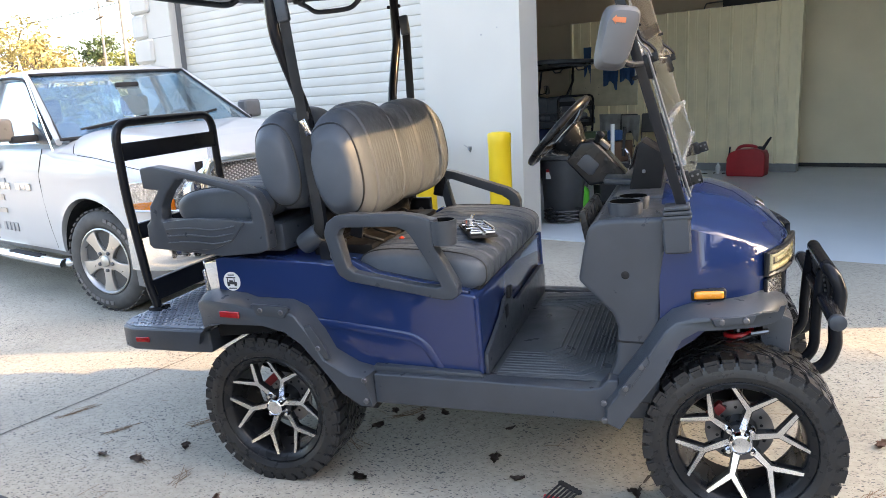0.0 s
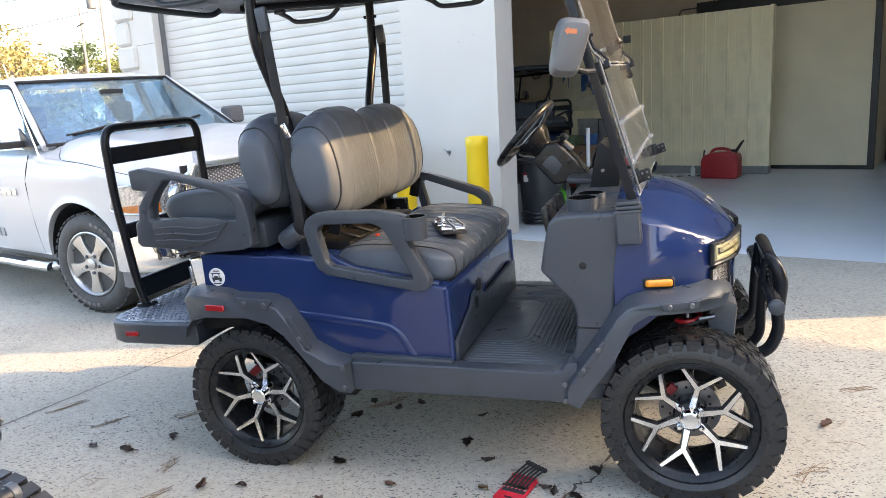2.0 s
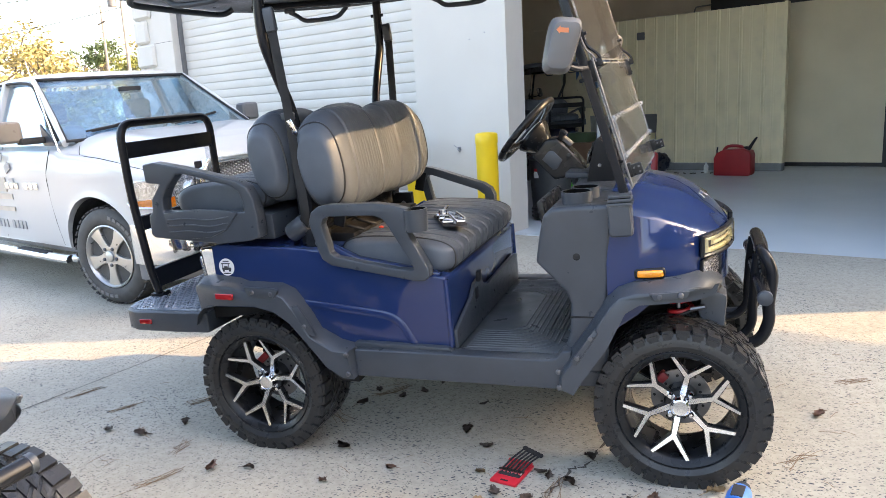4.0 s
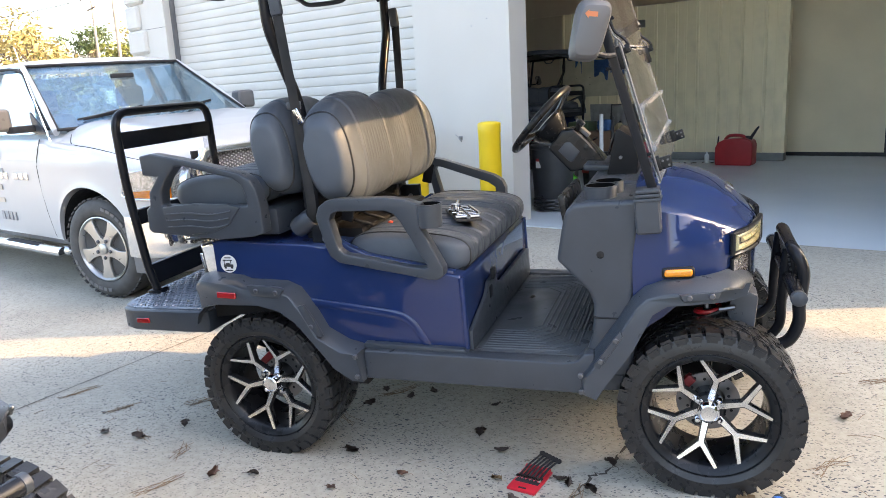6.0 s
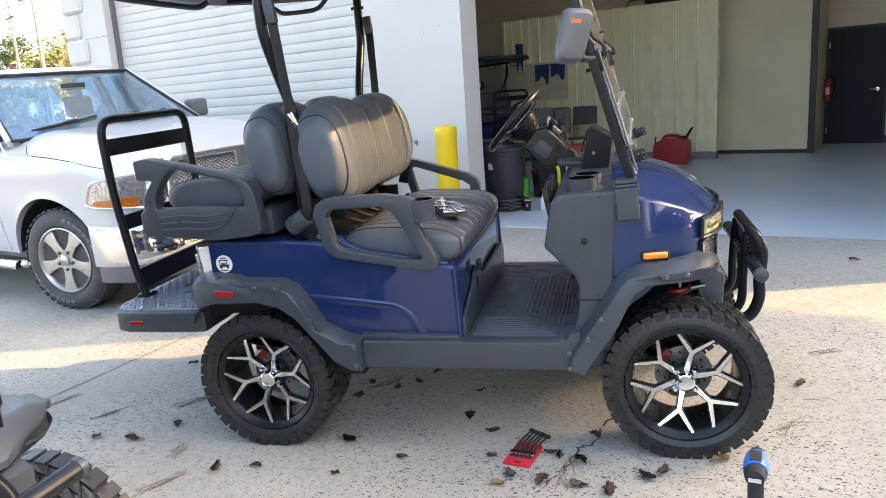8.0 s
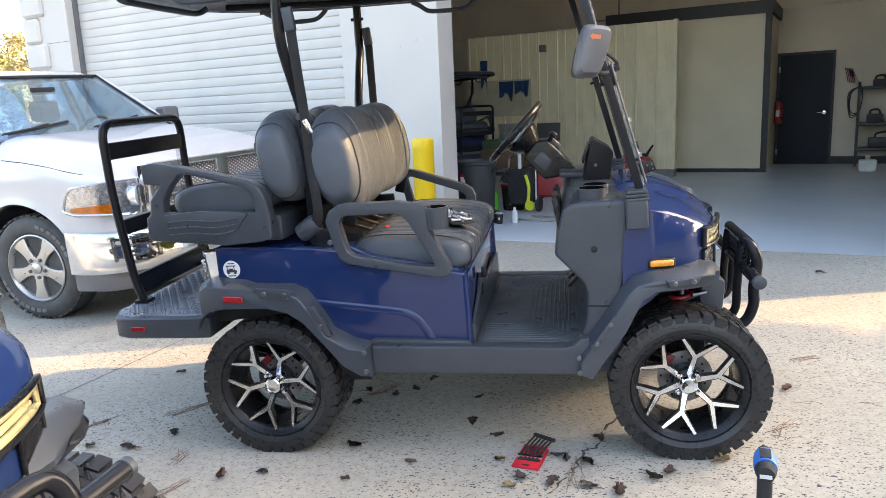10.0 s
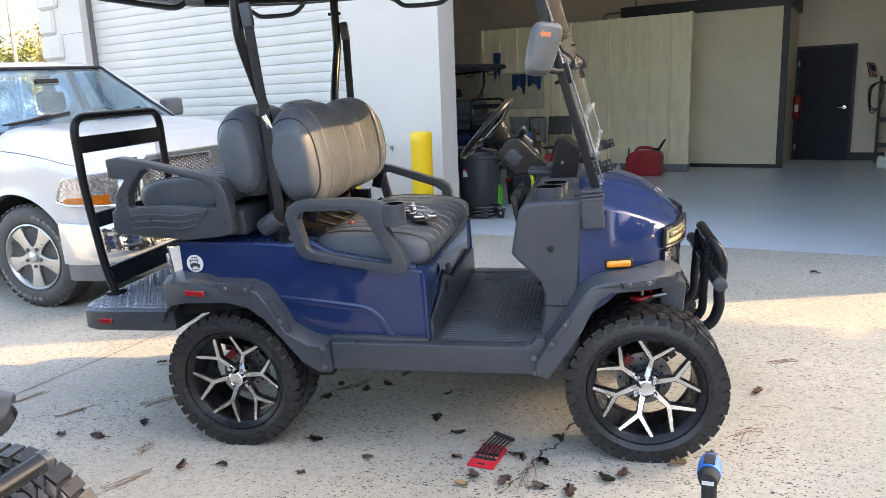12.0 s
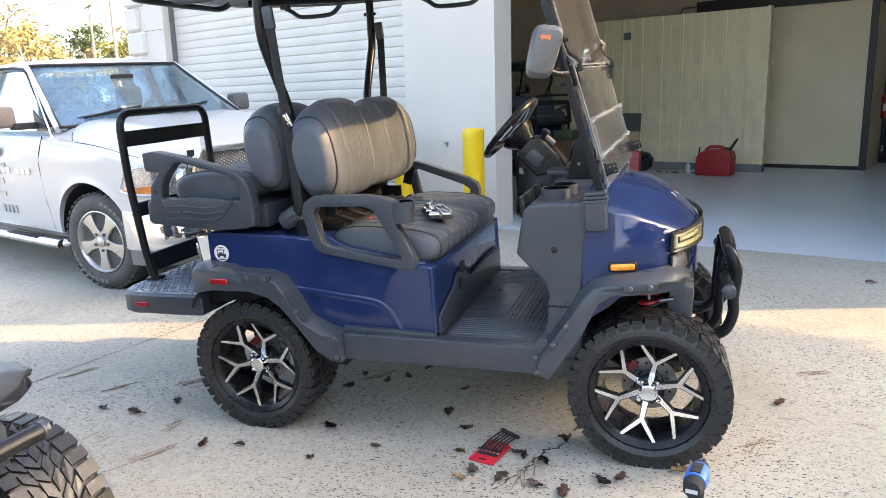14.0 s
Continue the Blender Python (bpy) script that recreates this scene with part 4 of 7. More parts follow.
for y in (0.10, 2 * YC - 0.10):
    br = part("seat_bracket", box(-0.60, -0.50, y - 0.02, y + 0.02, 0.86, 0.94, 0.006), STEEL_BLACK, cart)
    part("bracket_bolt", bolt_head(-0.545, y - 0.022, 0.885, 0.012), ZINC, br)
    part("hinge", moved(box(-0.025, 0.025, -0.008, 0.008, -0.05, 0.05, 0.006), pose(-0.47, y + 0.06, 0.985, 0, 15, 0)), STEEL_BLACK, cart)
# belt retractors and battery gear behind the seat
both("belt_retractor", lambda: moved(revolve([(0.036, -0.045), (0.040, -0.03), (0.040, 0.03), (0.036, 0.045), (0.0, 0.045)], 24, "x"), pose(-0.635, 0.10, 0.945, 0, -32, 0)), PLASTIC)
part("battery_box", box(-0.62, -0.44, 0.20, 2 * YC - 0.20, 0.84, 0.90, 0.01), DARK, cart)
part("fuse_box", box(-0.46, -0.38, 0.26, 0.50, 0.85, 0.885, 0.006), DARK, cart)
for k in range(5):
    y = 0.24 + 0.12 * k
    part("cable", tube(smooth_path([(-0.60, y, 0.91), (-0.54, y + 0.03, 0.935), (-0.48, y - 0.02, 0.93), (-0.42, y + 0.02, 0.90)], 6), 0.007, 8), DARK, cart)
GLOW_RED = surface("red_switch_lens", (0.75, 0.06, 0.02), 0.3, coat=1.0)
part("switch_lamp", moved(revolve([(0.011, 0), (0.011, 0.018), (0.0, 0.024)], 14, "z"), pose(-0.36, 0.30, 0.885)), GLOW_RED, cart, "orange-red switch cap")
part("switch_lamp", moved(revolve([(0.009, 0), (0.009, 0.016), (0.0, 0.02)], 14, "z"), pose(-0.345, 0.36, 0.885)), GLOW_RED, cart, "orange-red switch cap")
part("body_ledge", prism([(-0.50, 0.862), (-0.46, 0.885), (-0.36, 0.835), (-0.02, 0.772), (-0.02, 0.76), (-0.36, 0.80)], 0.035, 0.075, 0.006), BLUE, cart)
part("body_ledge", mirror_y(prism([(-0.50, 0.862), (-0.46, 0.885), (-0.36, 0.835), (-0.02, 0.772), (-0.02, 0.76), (-0.36, 0.80)], 0.035, 0.075, 0.006), YC), BLUE, cart)

# ---- armrests ----
ARM_F = [(-0.528, 0.985), (-0.512, 1.025), (-0.48, 1.046), (-0.44, 1.052), (-0.24, 1.052), (-0.17, 1.042), (-0.115, 1.025), (-0.105, 0.985), (-0.122, 0.945), (-0.045, 0.795), (-0.045, 0.768), (-0.065, 0.752), (-0.10, 0.750), (-0.18, 0.765), (-0.45, 0.812), (-0.485, 0.835), (-0.50, 0.87)]
HOLE_F = [(-0.475, 0.975), (-0.462, 0.998), (-0.44, 1.006), (-0.25, 1.006), (-0.215, 0.992), (-0.195, 0.965), (-0.108, 0.81), (-0.105, 0.797), (-0.12, 0.792), (-0.19, 0.800), (-0.425, 0.845), (-0.447, 0.862), (-0.455, 0.885)]
ARM_FAR = [(-0.475, 1.02), (-0.462, 1.052), (-0.435, 1.06), (-0.39, 1.05), (-0.13, 0.962), (-0.09, 0.935), (-0.075, 0.90), (-0.08, 0.80), (-0.13, 0.785), (-0.40, 0.83), (-0.44, 0.86)]
HOLE_FAR = [(-0.435, 1.00), (-0.425, 1.018), (-0.40, 1.015), (-0.16, 0.93), (-0.125, 0.905), (-0.12, 0.84), (-0.39, 0.87), (-0.41, 0.89)]
ARM_R = [(-1.275, 1.245), (-1.22, 1.252), (-1.10, 1.228), (-0.95, 1.192), (-0.83, 1.162), (-0.785, 1.135), (-0.762, 1.09), (-0.752, 1.03), (-0.752, 0.93), (-0.80, 0.915), (-0.95, 0.905), (-1.27, 0.935), (-1.287, 0.95), (-1.282, 1.03), (-1.262, 1.045), (-1.255, 1.10), (-1.205, 1.160), (-1.272, 1.168)]
HOLE_R = [(-1.205, 1.045), (-1.198, 1.10), (-1.165, 1.15), (-1.115, 1.198), (-1.08, 1.200), (-0.95, 1.165), (-0.86, 1.142), (-0.825, 1.115), (-0.812, 1.075), (-0.810, 1.035)]
for far in (False, True):
    def side(bm):
        return mirror_y(bm, YC) if far else bm
    arm = part("front_armrest", side(prism(ARM_FAR if far else ARM_F, -0.005, 0.045, 0.011, 3, holes=(HOLE_FAR if far else HOLE_F,))), PLASTIC, cart, "looped black plastic armrest with cup holder")
    if not far:
        part("armrest_cup", cup_ring(-0.088, 0.020, 0.942, 1.025, 0.046), PLASTIC, arm)
        part("cup_well", moved(revolve([(0.0, 0.957), (0.0392, 0.957), (0.0398, 1.0235)], 28, "z", cap=False), pose(-0.088, 0.020, 0)), CUP_SHADE, arm)
    arm = part("rear_armrest", side(prism(ARM_R, -0.012, 0.050, 0.011, 3, holes=(HOLE_R,))), PLASTIC, cart, "black plastic rear armrest with moulded side panel")
    leaf = [(-1.20, 1.040), (-1.05, 1.052), (-0.90, 1.045), (-0.84, 1.032), (-0.90, 0.965), (-0.98, 0.935), (-1.08, 0.928), (-1.17, 0.945), (-1.19, 0.98)]
    part("moulded_panel", side(prism(leaf, -0.018, 0.0, 0.006)), PLASTIC, arm)
    for k in range(3):
        z = 0.955 + 0.026 * k
        part("moulded_line", side(tube(smooth_path([(-1.185, -0.0185, z + 0.004), (-1.08, -0.0190, z + 0.008), (-0.98, -0.0190, z), (-0.90 + 0.01 * k, -0.0185, z + 0.012)], 5), 0.0035, 6)), PLASTIC, arm)

# ---- roof, posts, belts and handles ----
def roof_ring(k, z):
    loop = superloop(64, 7.0)
    out = []
    for c, b in loop:
        x, y = -0.43 + 1.05 * c * k, YC + 0.60 * b * k
        rise = 0.05 * max(0.0, (-x - 0.55)) ** 1.3
        out.append((x, y, z + rise))
    return out


part("roof", loft([roof_ring(0.30, 1.930), roof_ring(0.90, 1.925), roof_ring(0.955, 1.905), roof_ring(0.985, 1.895), roof_ring(1.0, 1.905), roof_ring(1.0, 1.935), roof_ring(0.97, 1.965), roof_ring(0.80, 1.99), roof_ring(0.30, 2.005)]), PLASTIC, cart, "black moulded canopy roof", angle=50)
both("roof_channel", lambda: tube([(-1.30, 0.10, 1.945), (-0.60, 0.10, 1.915), (0.42, 0.10, 1.91)], 0.02, 10), STEEL_BLACK)
NEAR_POST = [(-0.600, 0.175, 0.90), (-0.610, 0.175, 1.05), (-0.622, 0.172, 1.25), (-0.630, 0.155, 1.40), (-0.634, 0.105, 1.51), (-0.636, 0.052, 1.61), (-0.636, 0.022, 1.68), (-0.636, 0.016, 1.78), (-0.632, 0.018, 1.92)]
both("rear_post", lambda: tube(smooth_path(NEAR_POST, 6), 0.021, 14), STEEL_BLACK, "bent black steel roof post")
both("belt_anchor", lambda: moved(box(-0.022, 0.022, -0.012, 0.012, -0.045, 0.045, 0.010, segments=3), pose(-0.592, 0.012, 1.752, 0, -6, 0)), PLASTIC)
WEB = surface("woven_belt_webbing", (0.010, 0.010, 0.011), 0.7, bump=0.3, bump_size=600)
both("seat_belt", lambda: tube(smooth_path([(-0.588, 0.010, 1.72), (-0.585, 0.025, 1.56), (-0.582, 0.042, 1.40), (-0.585, 0.06, 1.20), (-0.575, 0.06, 1.02), (-0.60, 0.08, 0.96)], 6), 0.02, 8, flat=(0.003, 0.020)), WEB, "black seat belt webbing")
both("belt_buckle", lambda: moved(box(-0.012, 0.012, -0.005, 0.005, -0.03, 0.03, 0.004), pose(-0.574, 0.045, 1.355, 0, -22, 0)), CHROME, "chrome belt tongue")
both("belt_stop", lambda: moved(box(-0.028, 0.028, -0.007, 0.007, -0.014, 0.014, 0.005), pose(-0.590, 0.05, 1.395)), PLASTIC)
both("post_bolt", lambda: tube([(-0.668, 0.016, 1.84), (-0.604, 0.016, 1.84)], 0.008, 10), STEEL_BLACK)
HANDLE_A = [(-1.115, 0.05, 1.905), (-1.075, 0.05, 1.885), (-1.035, 0.05, 1.858), (-0.98, 0.05, 1.852), (-0.88, 0.05, 1.852), (-0.835, 0.05, 1.86), (-0.80, 0.05, 1.885), (-0.785, 0.05, 1.90)]
HANDLE_B = [(x + 0.78, y, z - 0.010) for x, y, z in HANDLE_A]
for pts in (HANDLE_A, HANDLE_B):
    for far in (False, True):
        def side(bm):
            return mirror_y(bm, YC) if far else bm
        h = part("grab_handle", side(tube(smooth_path(pts, 5), 0.0115, 12)), PLASTIC, cart, "black roof grab handle")
        for q in (0, -1):
            part("handle_foot", side(moved(box(-0.028, 0.028, -0.014, 0.014, -0.010, 0.010, 0.007), pose(pts[q][0], pts[q][1], pts[q][2] + 0.006))), PLASTIC, h)
part("rear_roof_handle", tube(smooth_path([(-1.36, 0.20, 1.94), (-1.40, 0.24, 1.915), (-1.40, 0.45, 1.91), (-1.40, 2 * YC - 0.45, 1.91), (-1.40, 2 * YC - 0.24, 1.915), (-1.36, 2 * YC - 0.20, 1.94)], 5), 0.014, 12), PLASTIC, cart)

# ---- windscreen ----
WS0, WS1 = Vector((0.668, 0, 1.055)), Vector((0.432, 0, 1.92))
up_ws = (WS1 - WS0).normalized()
lean = math.degrees(math.atan2(WS0.x - WS1.x, WS1.z - WS0.z))


def on_screen(d, y, out=0.0):
    """A place d metres up the windscreen, out metres before it."""
    p = WS0 + up_ws * d
    return (p.x + out * up_ws.z, y, p.z - out * up_ws.x)


both("windscreen_post", lambda: moved(box(-0.0145, 0.0145, -0.016, 0.016, -0.455, 0.455, 0.005), Matrix.Translation(on_screen(0.44, 0.045)) @ pose(0, 0, 0, 0, -lean, 0)), STEEL_BLACK, "square black windscreen post")
both("post_edge_trim", lambda: tube([on_screen(0.01, 0.06, 0.030), on_screen(0.46, 0.06, 0.030)], 0.004, 8), GREY_TRIM)
both("post_boot", lambda: moved(box(-0.040, 0.040, -0.03, 0.045, -0.075, 0.045, 0.014, segments=3), pose(0.655, 0.022, 0.985, 0, -3, 0)), PLASTIC, "black ribbed post boot")
for k in range(3):
    both("boot_rib", lambda: moved(box(-0.043 + 0.003 * k, 0.043 - 0.003 * k, -0.033, 0.048, -0.006, 0.006, 0.005), pose(0.656, 0.022, 1.022 + 0.014 * k, 0, -3, 0)), PLASTIC)


def pane_out(y):
    """The panes stand a little further before the far post than before the near one."""
    return 0.022 + 0.026 * (y - 0.09) / 0.95


def pane(d0, d1, lift=0.0, thick=0.005, y0=0.085, y1=2 * YC - 0.085):
    """A flat sheet in the plane of the windscreen, from d0 to d1 along it."""
    bm = bmesh.new()
    near, far = [[bm.verts.new(on_screen(d, y, pane_out(y) + lift + o)) for d, y in ((d0, y0), (d1, y0), (d1, y1), (d0, y1))] for o in (-thick / 2, thick / 2)]
    bm.faces.new(near[::-1])
    bm.faces.new(far)
    for k in range(4):
        bm.faces.new((near[k], near[(k + 1) % 4], far[(k + 1) % 4], far[k]))
    bmesh.ops.recalc_face_normals(bm, faces=bm.faces)
    return bm


def on_pane(d, y, lift=0.0):
    return on_screen(d, y, pane_out(y) + lift)


Y0, Y1 = 0.088, 2 * YC - 0.088
for name, d0, d1 in (("lower_windscreen", 0.0, 0.445), ("upper_windscreen", 0.458, 0.87)):
    w = part(name, pane(d0, d1), ACRYLIC, cart, "clear acrylic windscreen pane")
    w.visible_shadow = False
    for y in (Y0, Y1):
        part("edge_strip", tube([on_pane(d0, y), on_pane(d1, y)], 0.0045, 6), CLEAR_RIB, w)
    for d in (d0, d1):
        part("edge_strip", tube([on_pane(d, Y0), on_pane(d, Y1)], 0.0035, 6), CLEAR_RIB, w)
vent = part("windscreen_vent", pane(0.105, 0.252, 0.010, 0.004, Y0 + 0.02, Y1 - 0.02), ACRYLIC, cart, "clear sliding vent in the windscreen")
vent.visible_shadow = False
for d in (0.112, 0.247):
    part("vent_rail", tube([on_pane(d, Y0, 0.012), on_pane(d, Y1, 0.012)], 0.008, 8, flat=(0.006, 0.008)), CLEAR_RIB, vent)
    for y in (Y0 + 0.012, Y1 - 0.012):
        part("rail_end", moved(revolve([(0.0, -0.012), (0.010, -0.012), (0.010, 0.012), (0.0, 0.012)], 12), Matrix.Translation(on_pane(d, y, 0.014))), CLEAR_RIB, vent)
for y in (Y0 + 0.03, Y1 - 0.03):
    part("vent_edge", tube([on_pane(0.118, y, 0.011), on_pane(0.241, y, 0.011)], 0.004, 6), CLEAR_RIB, vent)
tilt = pose(0, 0, 0, 0, -lean, 0)
for far in (False, True):
    y, py, sg = (Y1, 2 * YC - 0.045, -1) if far else (Y0, 0.045, 1)
    o = pane_out(y)
    clip = part("hinge_clip", moved(join(box(-0.026, 0.020, -0.014, 0.014, -0.038, 0.036, 0.008), box(0.004, 0.040, -0.011, 0.011, 0.006, 0.034, 0.007)), Matrix.Translation(on_screen(0.420, y, o - 0.006)) @ tilt), STEEL_BLACK, cart, "black windscreen hinge clip")
    path = [on_screen(0.436, y, o + 0.024), on_screen(0.452, y, o + 0.030), on_screen(0.474, y, o + 0.022), on_screen(0.500, y, o + 0.004), on_screen(0.530, y, o - 0.002), on_screen(0.590, y, o - 0.002)]
    part("hinge_rod", tube(smooth_path(path, 6), 0.008, 8, flat=(0.008, 0.005)), STEEL_BLACK, clip)
    part("hinge_plate", tube(smooth_path([on_screen(0.445, y - 0.012, o + 0.016), on_screen(0.470, y - 0.012, o + 0.010), on_screen(0.500, y - 0.012, o - 0.006), on_screen(0.585, y - 0.012, o - 0.010)], 6), 0.006, 6, flat=(0.004, 0.003)), GREY_TRIM, clip)
    for d, out in ((0.436, 0.033), (0.396, 0.016)):
        part("hinge_bolt", moved(revolve([(0.0, -0.018), (0.006, -0.018), (0.0065, 0.018), (0.0, 0.018)], 12), Matrix.Translation(on_screen(d, y, o + out - 0.006))), GLOSS_BLACK, clip)
    part("stud", tube([on_screen(0.40, py, -0.012), on_screen(0.40, py, -0.030)], 0.006, 8), STEEL_BLACK, cart)
    for d in (0.545, 0.10):
        part("stud", tube([on_screen(d, y, o - 0.016), on_screen(d, y, o + 0.012)], 0.006, 8), GLOSS_BLACK, cart)
    low = part("lower_clip", moved(join(box(-0.010, 0.012, -0.015, 0.015, -0.024, 0.026, 0.004), box(0.006, 0.046, -0.013, 0.013, -0.022, 0.018, 0.005)), Matrix.Translation(on_screen(0.062 if not far else 0.045, y, o + 0.010)) @ tilt), GLOSS_BLACK, cart, "black windscreen catch with pale rivets")
    for dx, dz in ((0.020, 0.006), (0.036, 0.006), (0.036, -0.012)):
        part("rivet", moved(revolve([(0.0, -0.016), (0.0038, -0.016), (0.0038, -0.012)], 10), Matrix.Translation(on_screen(0.062 if not far else 0.045, y, o + 0.010)) @ tilt @ pose(dx, 0, dz)), GREY_TRIM, low)

# ---- mirrors ----
MIRROR_SHELL = surface("satin_grey_mirror_shell", (0.105, 0.105, 0.108), 0.36, 0.0, vary=0.03, size=5, rough_vary=0.02)


def mirror_head(y, yaw):
    loop = superloop(40, 4.5)
    secs = []
    for d, k in ((0.0, 0.97), (0.006, 1.0), (0.02, 0.99), (0.04, 0.92), (0.052, 0.80), (0.056, 0.55)):
        secs.append([((0.050 + 0.004 * b) * c * k + 0.012 * b, -d, 0.088 * b * k) for c, b in loop])
    return moved(loft(secs), Matrix.Translation((0.498, y, 1.548)) @ pose(0, 0, 0, 0, 0, yaw) @ pose(0, 0, 0, 0, 8, 0))


for far in (False, True):
    def side(bm):
        return mirror_y(bm, YC) if far else bm
    head = part("wing_mirror", side(mirror_head(-0.085, 20)), MIRROR_SHELL, cart, "satin grey wing mirror with an orange arrow lamp")
    glass = part("mirror_glass", side(moved(box(-0.034, 0.034, -0.001, 0.003, -0.070, 0.070, 0.001), Matrix.Translation((0.498, -0.083, 1.548)) @ pose(0, 0, 0, 0, 0, 20) @ pose(0, 0, 0, 0, 8, 0))), CHROME, head)
    arrow = [(-0.020, 0.0), (-0.008, 0.012), (-0.008, 0.007), (0.018, 0.007), (0.018, -0.007), (-0.008, -0.007), (-0.008, -0.012)]
    part("arrow_lamp", side(moved(prism(arrow, -0.0005, 0.001, 0.0), Matrix.Translation((0.498, -0.085, 1.548)) @ pose(0, 0, 0, 0, 0, 20) @ pose(0, -0.0575, 0.045, 0, 8, 0))), surface("orange_arrow_lens", (0.55, 0.17, 0.07), 0.3), head)
    part("mirror_arm", side(tube(smooth_path([(0.50, -0.075, 1.49), (0.535, -0.02, 1.475), (0.56, 0.03, 1.475)], 4), 0.010, 8)), STEEL_BLACK, head)

# ---- tail, step and grab bar ----
both("tail_lamp", lambda: moved(box(-0.03, 0.03, -0.022, 0.022, -0.062, 0.062, 0.010, segments=3), pose(-1.045, 0.04, 0.820, 0, -5, 38)), CHROME, "chrome-cased tail lamp")
both("tail_lens", lambda: moved(box(-0.012, 0.012, -0.020, 0.020, -0.05, 0.035, 0.006), pose(-1.085, 0.055, 0.805, 0, -5, 10)), REFLECTOR)
st = part("round_sticker", moved(revolve([(0.037, 0.0), (0.037, -0.0012), (0.0, -0.0012)], 40), pose(-0.962, 0.030, 0.797)), surface("white_sticker", (0.78, 0.78, 0.76), 0.4), cart, "round white sticker with a dark cart drawing")
INK = surface("dark_ink", (0.03, 0.03, 0.035), 0.5)
for x0, x1, z0, z1 in ((-0.022, 0.022, -0.012, -0.002), (-0.020, -0.017, -0.002, 0.014), (0.010, 0.013, -0.002, 0.014), (-0.024, 0.018, 0.013, 0.017), (-0.012, 0.006, -0.002, 0.004), (-0.020, -0.010, -0.019, -0.011), (0.010, 0.020, -0.019, -0.011), (-0.014, 0.014, 0.023, 0.027), (-0.018, 0.018, -0.029, -0.025)):
    part("drawing_bar", box(-0.962 + x0, -0.962 + x1, 0.0275, 0.0285, 0.797 + z0, 0.797 + z1), INK, st)
both("red_marker", lambda: moved(box(-0.042, 0.042, -0.006, 0.006, -0.013, 0.013, 0.008, segments=3), pose(-0.932, -0.056, 0.693, 0, 2, 0)), RED_LENS, "red side marker")
STEP = [(-1.56, 1.08), (-1.56, 0.10), (-1.53, 0.03), (-1.46, 0.0), (-1.20, -0.005), (-1.08, 0.0), (-1.08, 1.13), (-1.20, 1.135), (-1.46, 1.13), (-1.53, 1.10)]


def plan_prism(outline, z0, z1, edge=0.0, segments=2):
    """A plate of the outline in (x, y), from z0 to z1."""
    bm = bmesh.new()
    bm.faces.new([bm.verts.new((x, y, z0)) for x, y in outline])
    out = bmesh.ops.extrude_face_region(bm, geom=list(bm.faces))
    bmesh.ops.translate(bm, vec=(0, 0, z1 - z0), verts=[v for v in out["geom"] if isinstance(v, bmesh.types.BMVert)])
    bmesh.ops.recalc_face_normals(bm, faces=bm.faces)
    return bevel(bm, edge, segments)


step = part("rear_step", plan_prism(STEP, 0.510, 0.602, 0.014, 3), PLASTIC, cart, "black rear footstep with a treadplate top")
TREADPLATE = surface("treadplate_grey", (0.19, 0.22, 0.27), 0.34, 0.5)
part("treadplate", plan_prism([(x * 0.985 - 0.020, 0.02 + y * 0.965) for x, y in STEP], 0.600, 0.606), TREADPLATE, step)
bm = bmesh.new()
for i in range(22):
    for j in range(32):
        x, y = -1.535 + 0.021 * i, 0.05 + 0.033 * j
        if x < -1.50 and (y < 0.09 or y > 1.05):
            continue
        b = bmesh.new()
        bmesh.ops.create_cone(b, cap_ends=True, segments=4, radius1=0.010, radius2=0.005, depth=0.005)
        moved(b, Matrix.Translation((x, y, 0.608)) @ pose(0, 0, 0, 0, 0, 30 if (i + j) % 2 else -30) @ Matrix.Diagonal((0.45, 1.4, 1, 1)))
        join(bm, b)
part("tread_pattern", bm, TREADPLATE, step)["kind"] = "stuff"
both("step_marker", lambda: moved(box(-0.032, 0.032, -0.005, 0.005, -0.011, 0.011, 0.007, segments=3), pose(-1.405, -0.004, 0.556)), RED_LENS, "red side marker")
part("step_bracket", box(-1.12, -0.90, 0.30, 0.36, 0.50, 0.58, 0.006), STEEL_BLACK, cart)
part("step_bracket", box(-1.12, -0.90, 2 * YC - 0.36, 2 * YC - 0.30, 0.50, 0.58, 0.006), STEEL_BLACK, cart)
GN, GF = 0.235, 2 * YC - 0.235


def rounded(pts, radius, steps=7):
    """The line through the points with its corners rounded off."""
    p = [Vector(q) for q in pts]
    out = [p[0]]
    for a, b, c in zip(p, p[1:], p[2:]):
        r = min(radius, (a - b).length * 0.45, (c - b).length * 0.45)
        e0, e1 = b + (a - b).normalized() * r, b + (c - b).normalized() * r
        for k in range(steps + 1):
            f = k / steps
            out.append(e0 * (1 - f) ** 2 + b * 2 * f * (1 - f) + e1 * f * f)
    return out + [p[-1]]


hoop = rounded([(-1.512, GN, 0.600), (-1.545, GN, 0.72), (-1.585, GN, 1.10), (-1.587, GN, 1.415), (-1.587, GF, 1.415), (-1.585, GF, 1.10), (-1.545, GF, 0.72), (-1.512, GF, 0.600)], 0.085)
bar = part("grab_bar", tube(hoop, 0.019, 14), STEEL_BLACK, cart, "black hooped grab bar")
for z0, z1, x in ((1.255, 1.330, -1.585), (0.915, 0.985, -1.573), (0.640, 0.735, -1.535)):
    part("cross_bar", box(x - 0.012, x + 0.012, GN, GF, z0, z1, 0.006), STEEL_BLACK, bar)
for y in (GN, GF):
    part("foot", box(-1.545, -1.475, y - 0.03, y + 0.03, 0.602, 0.622, 0.005), STEEL_BLACK, bar)
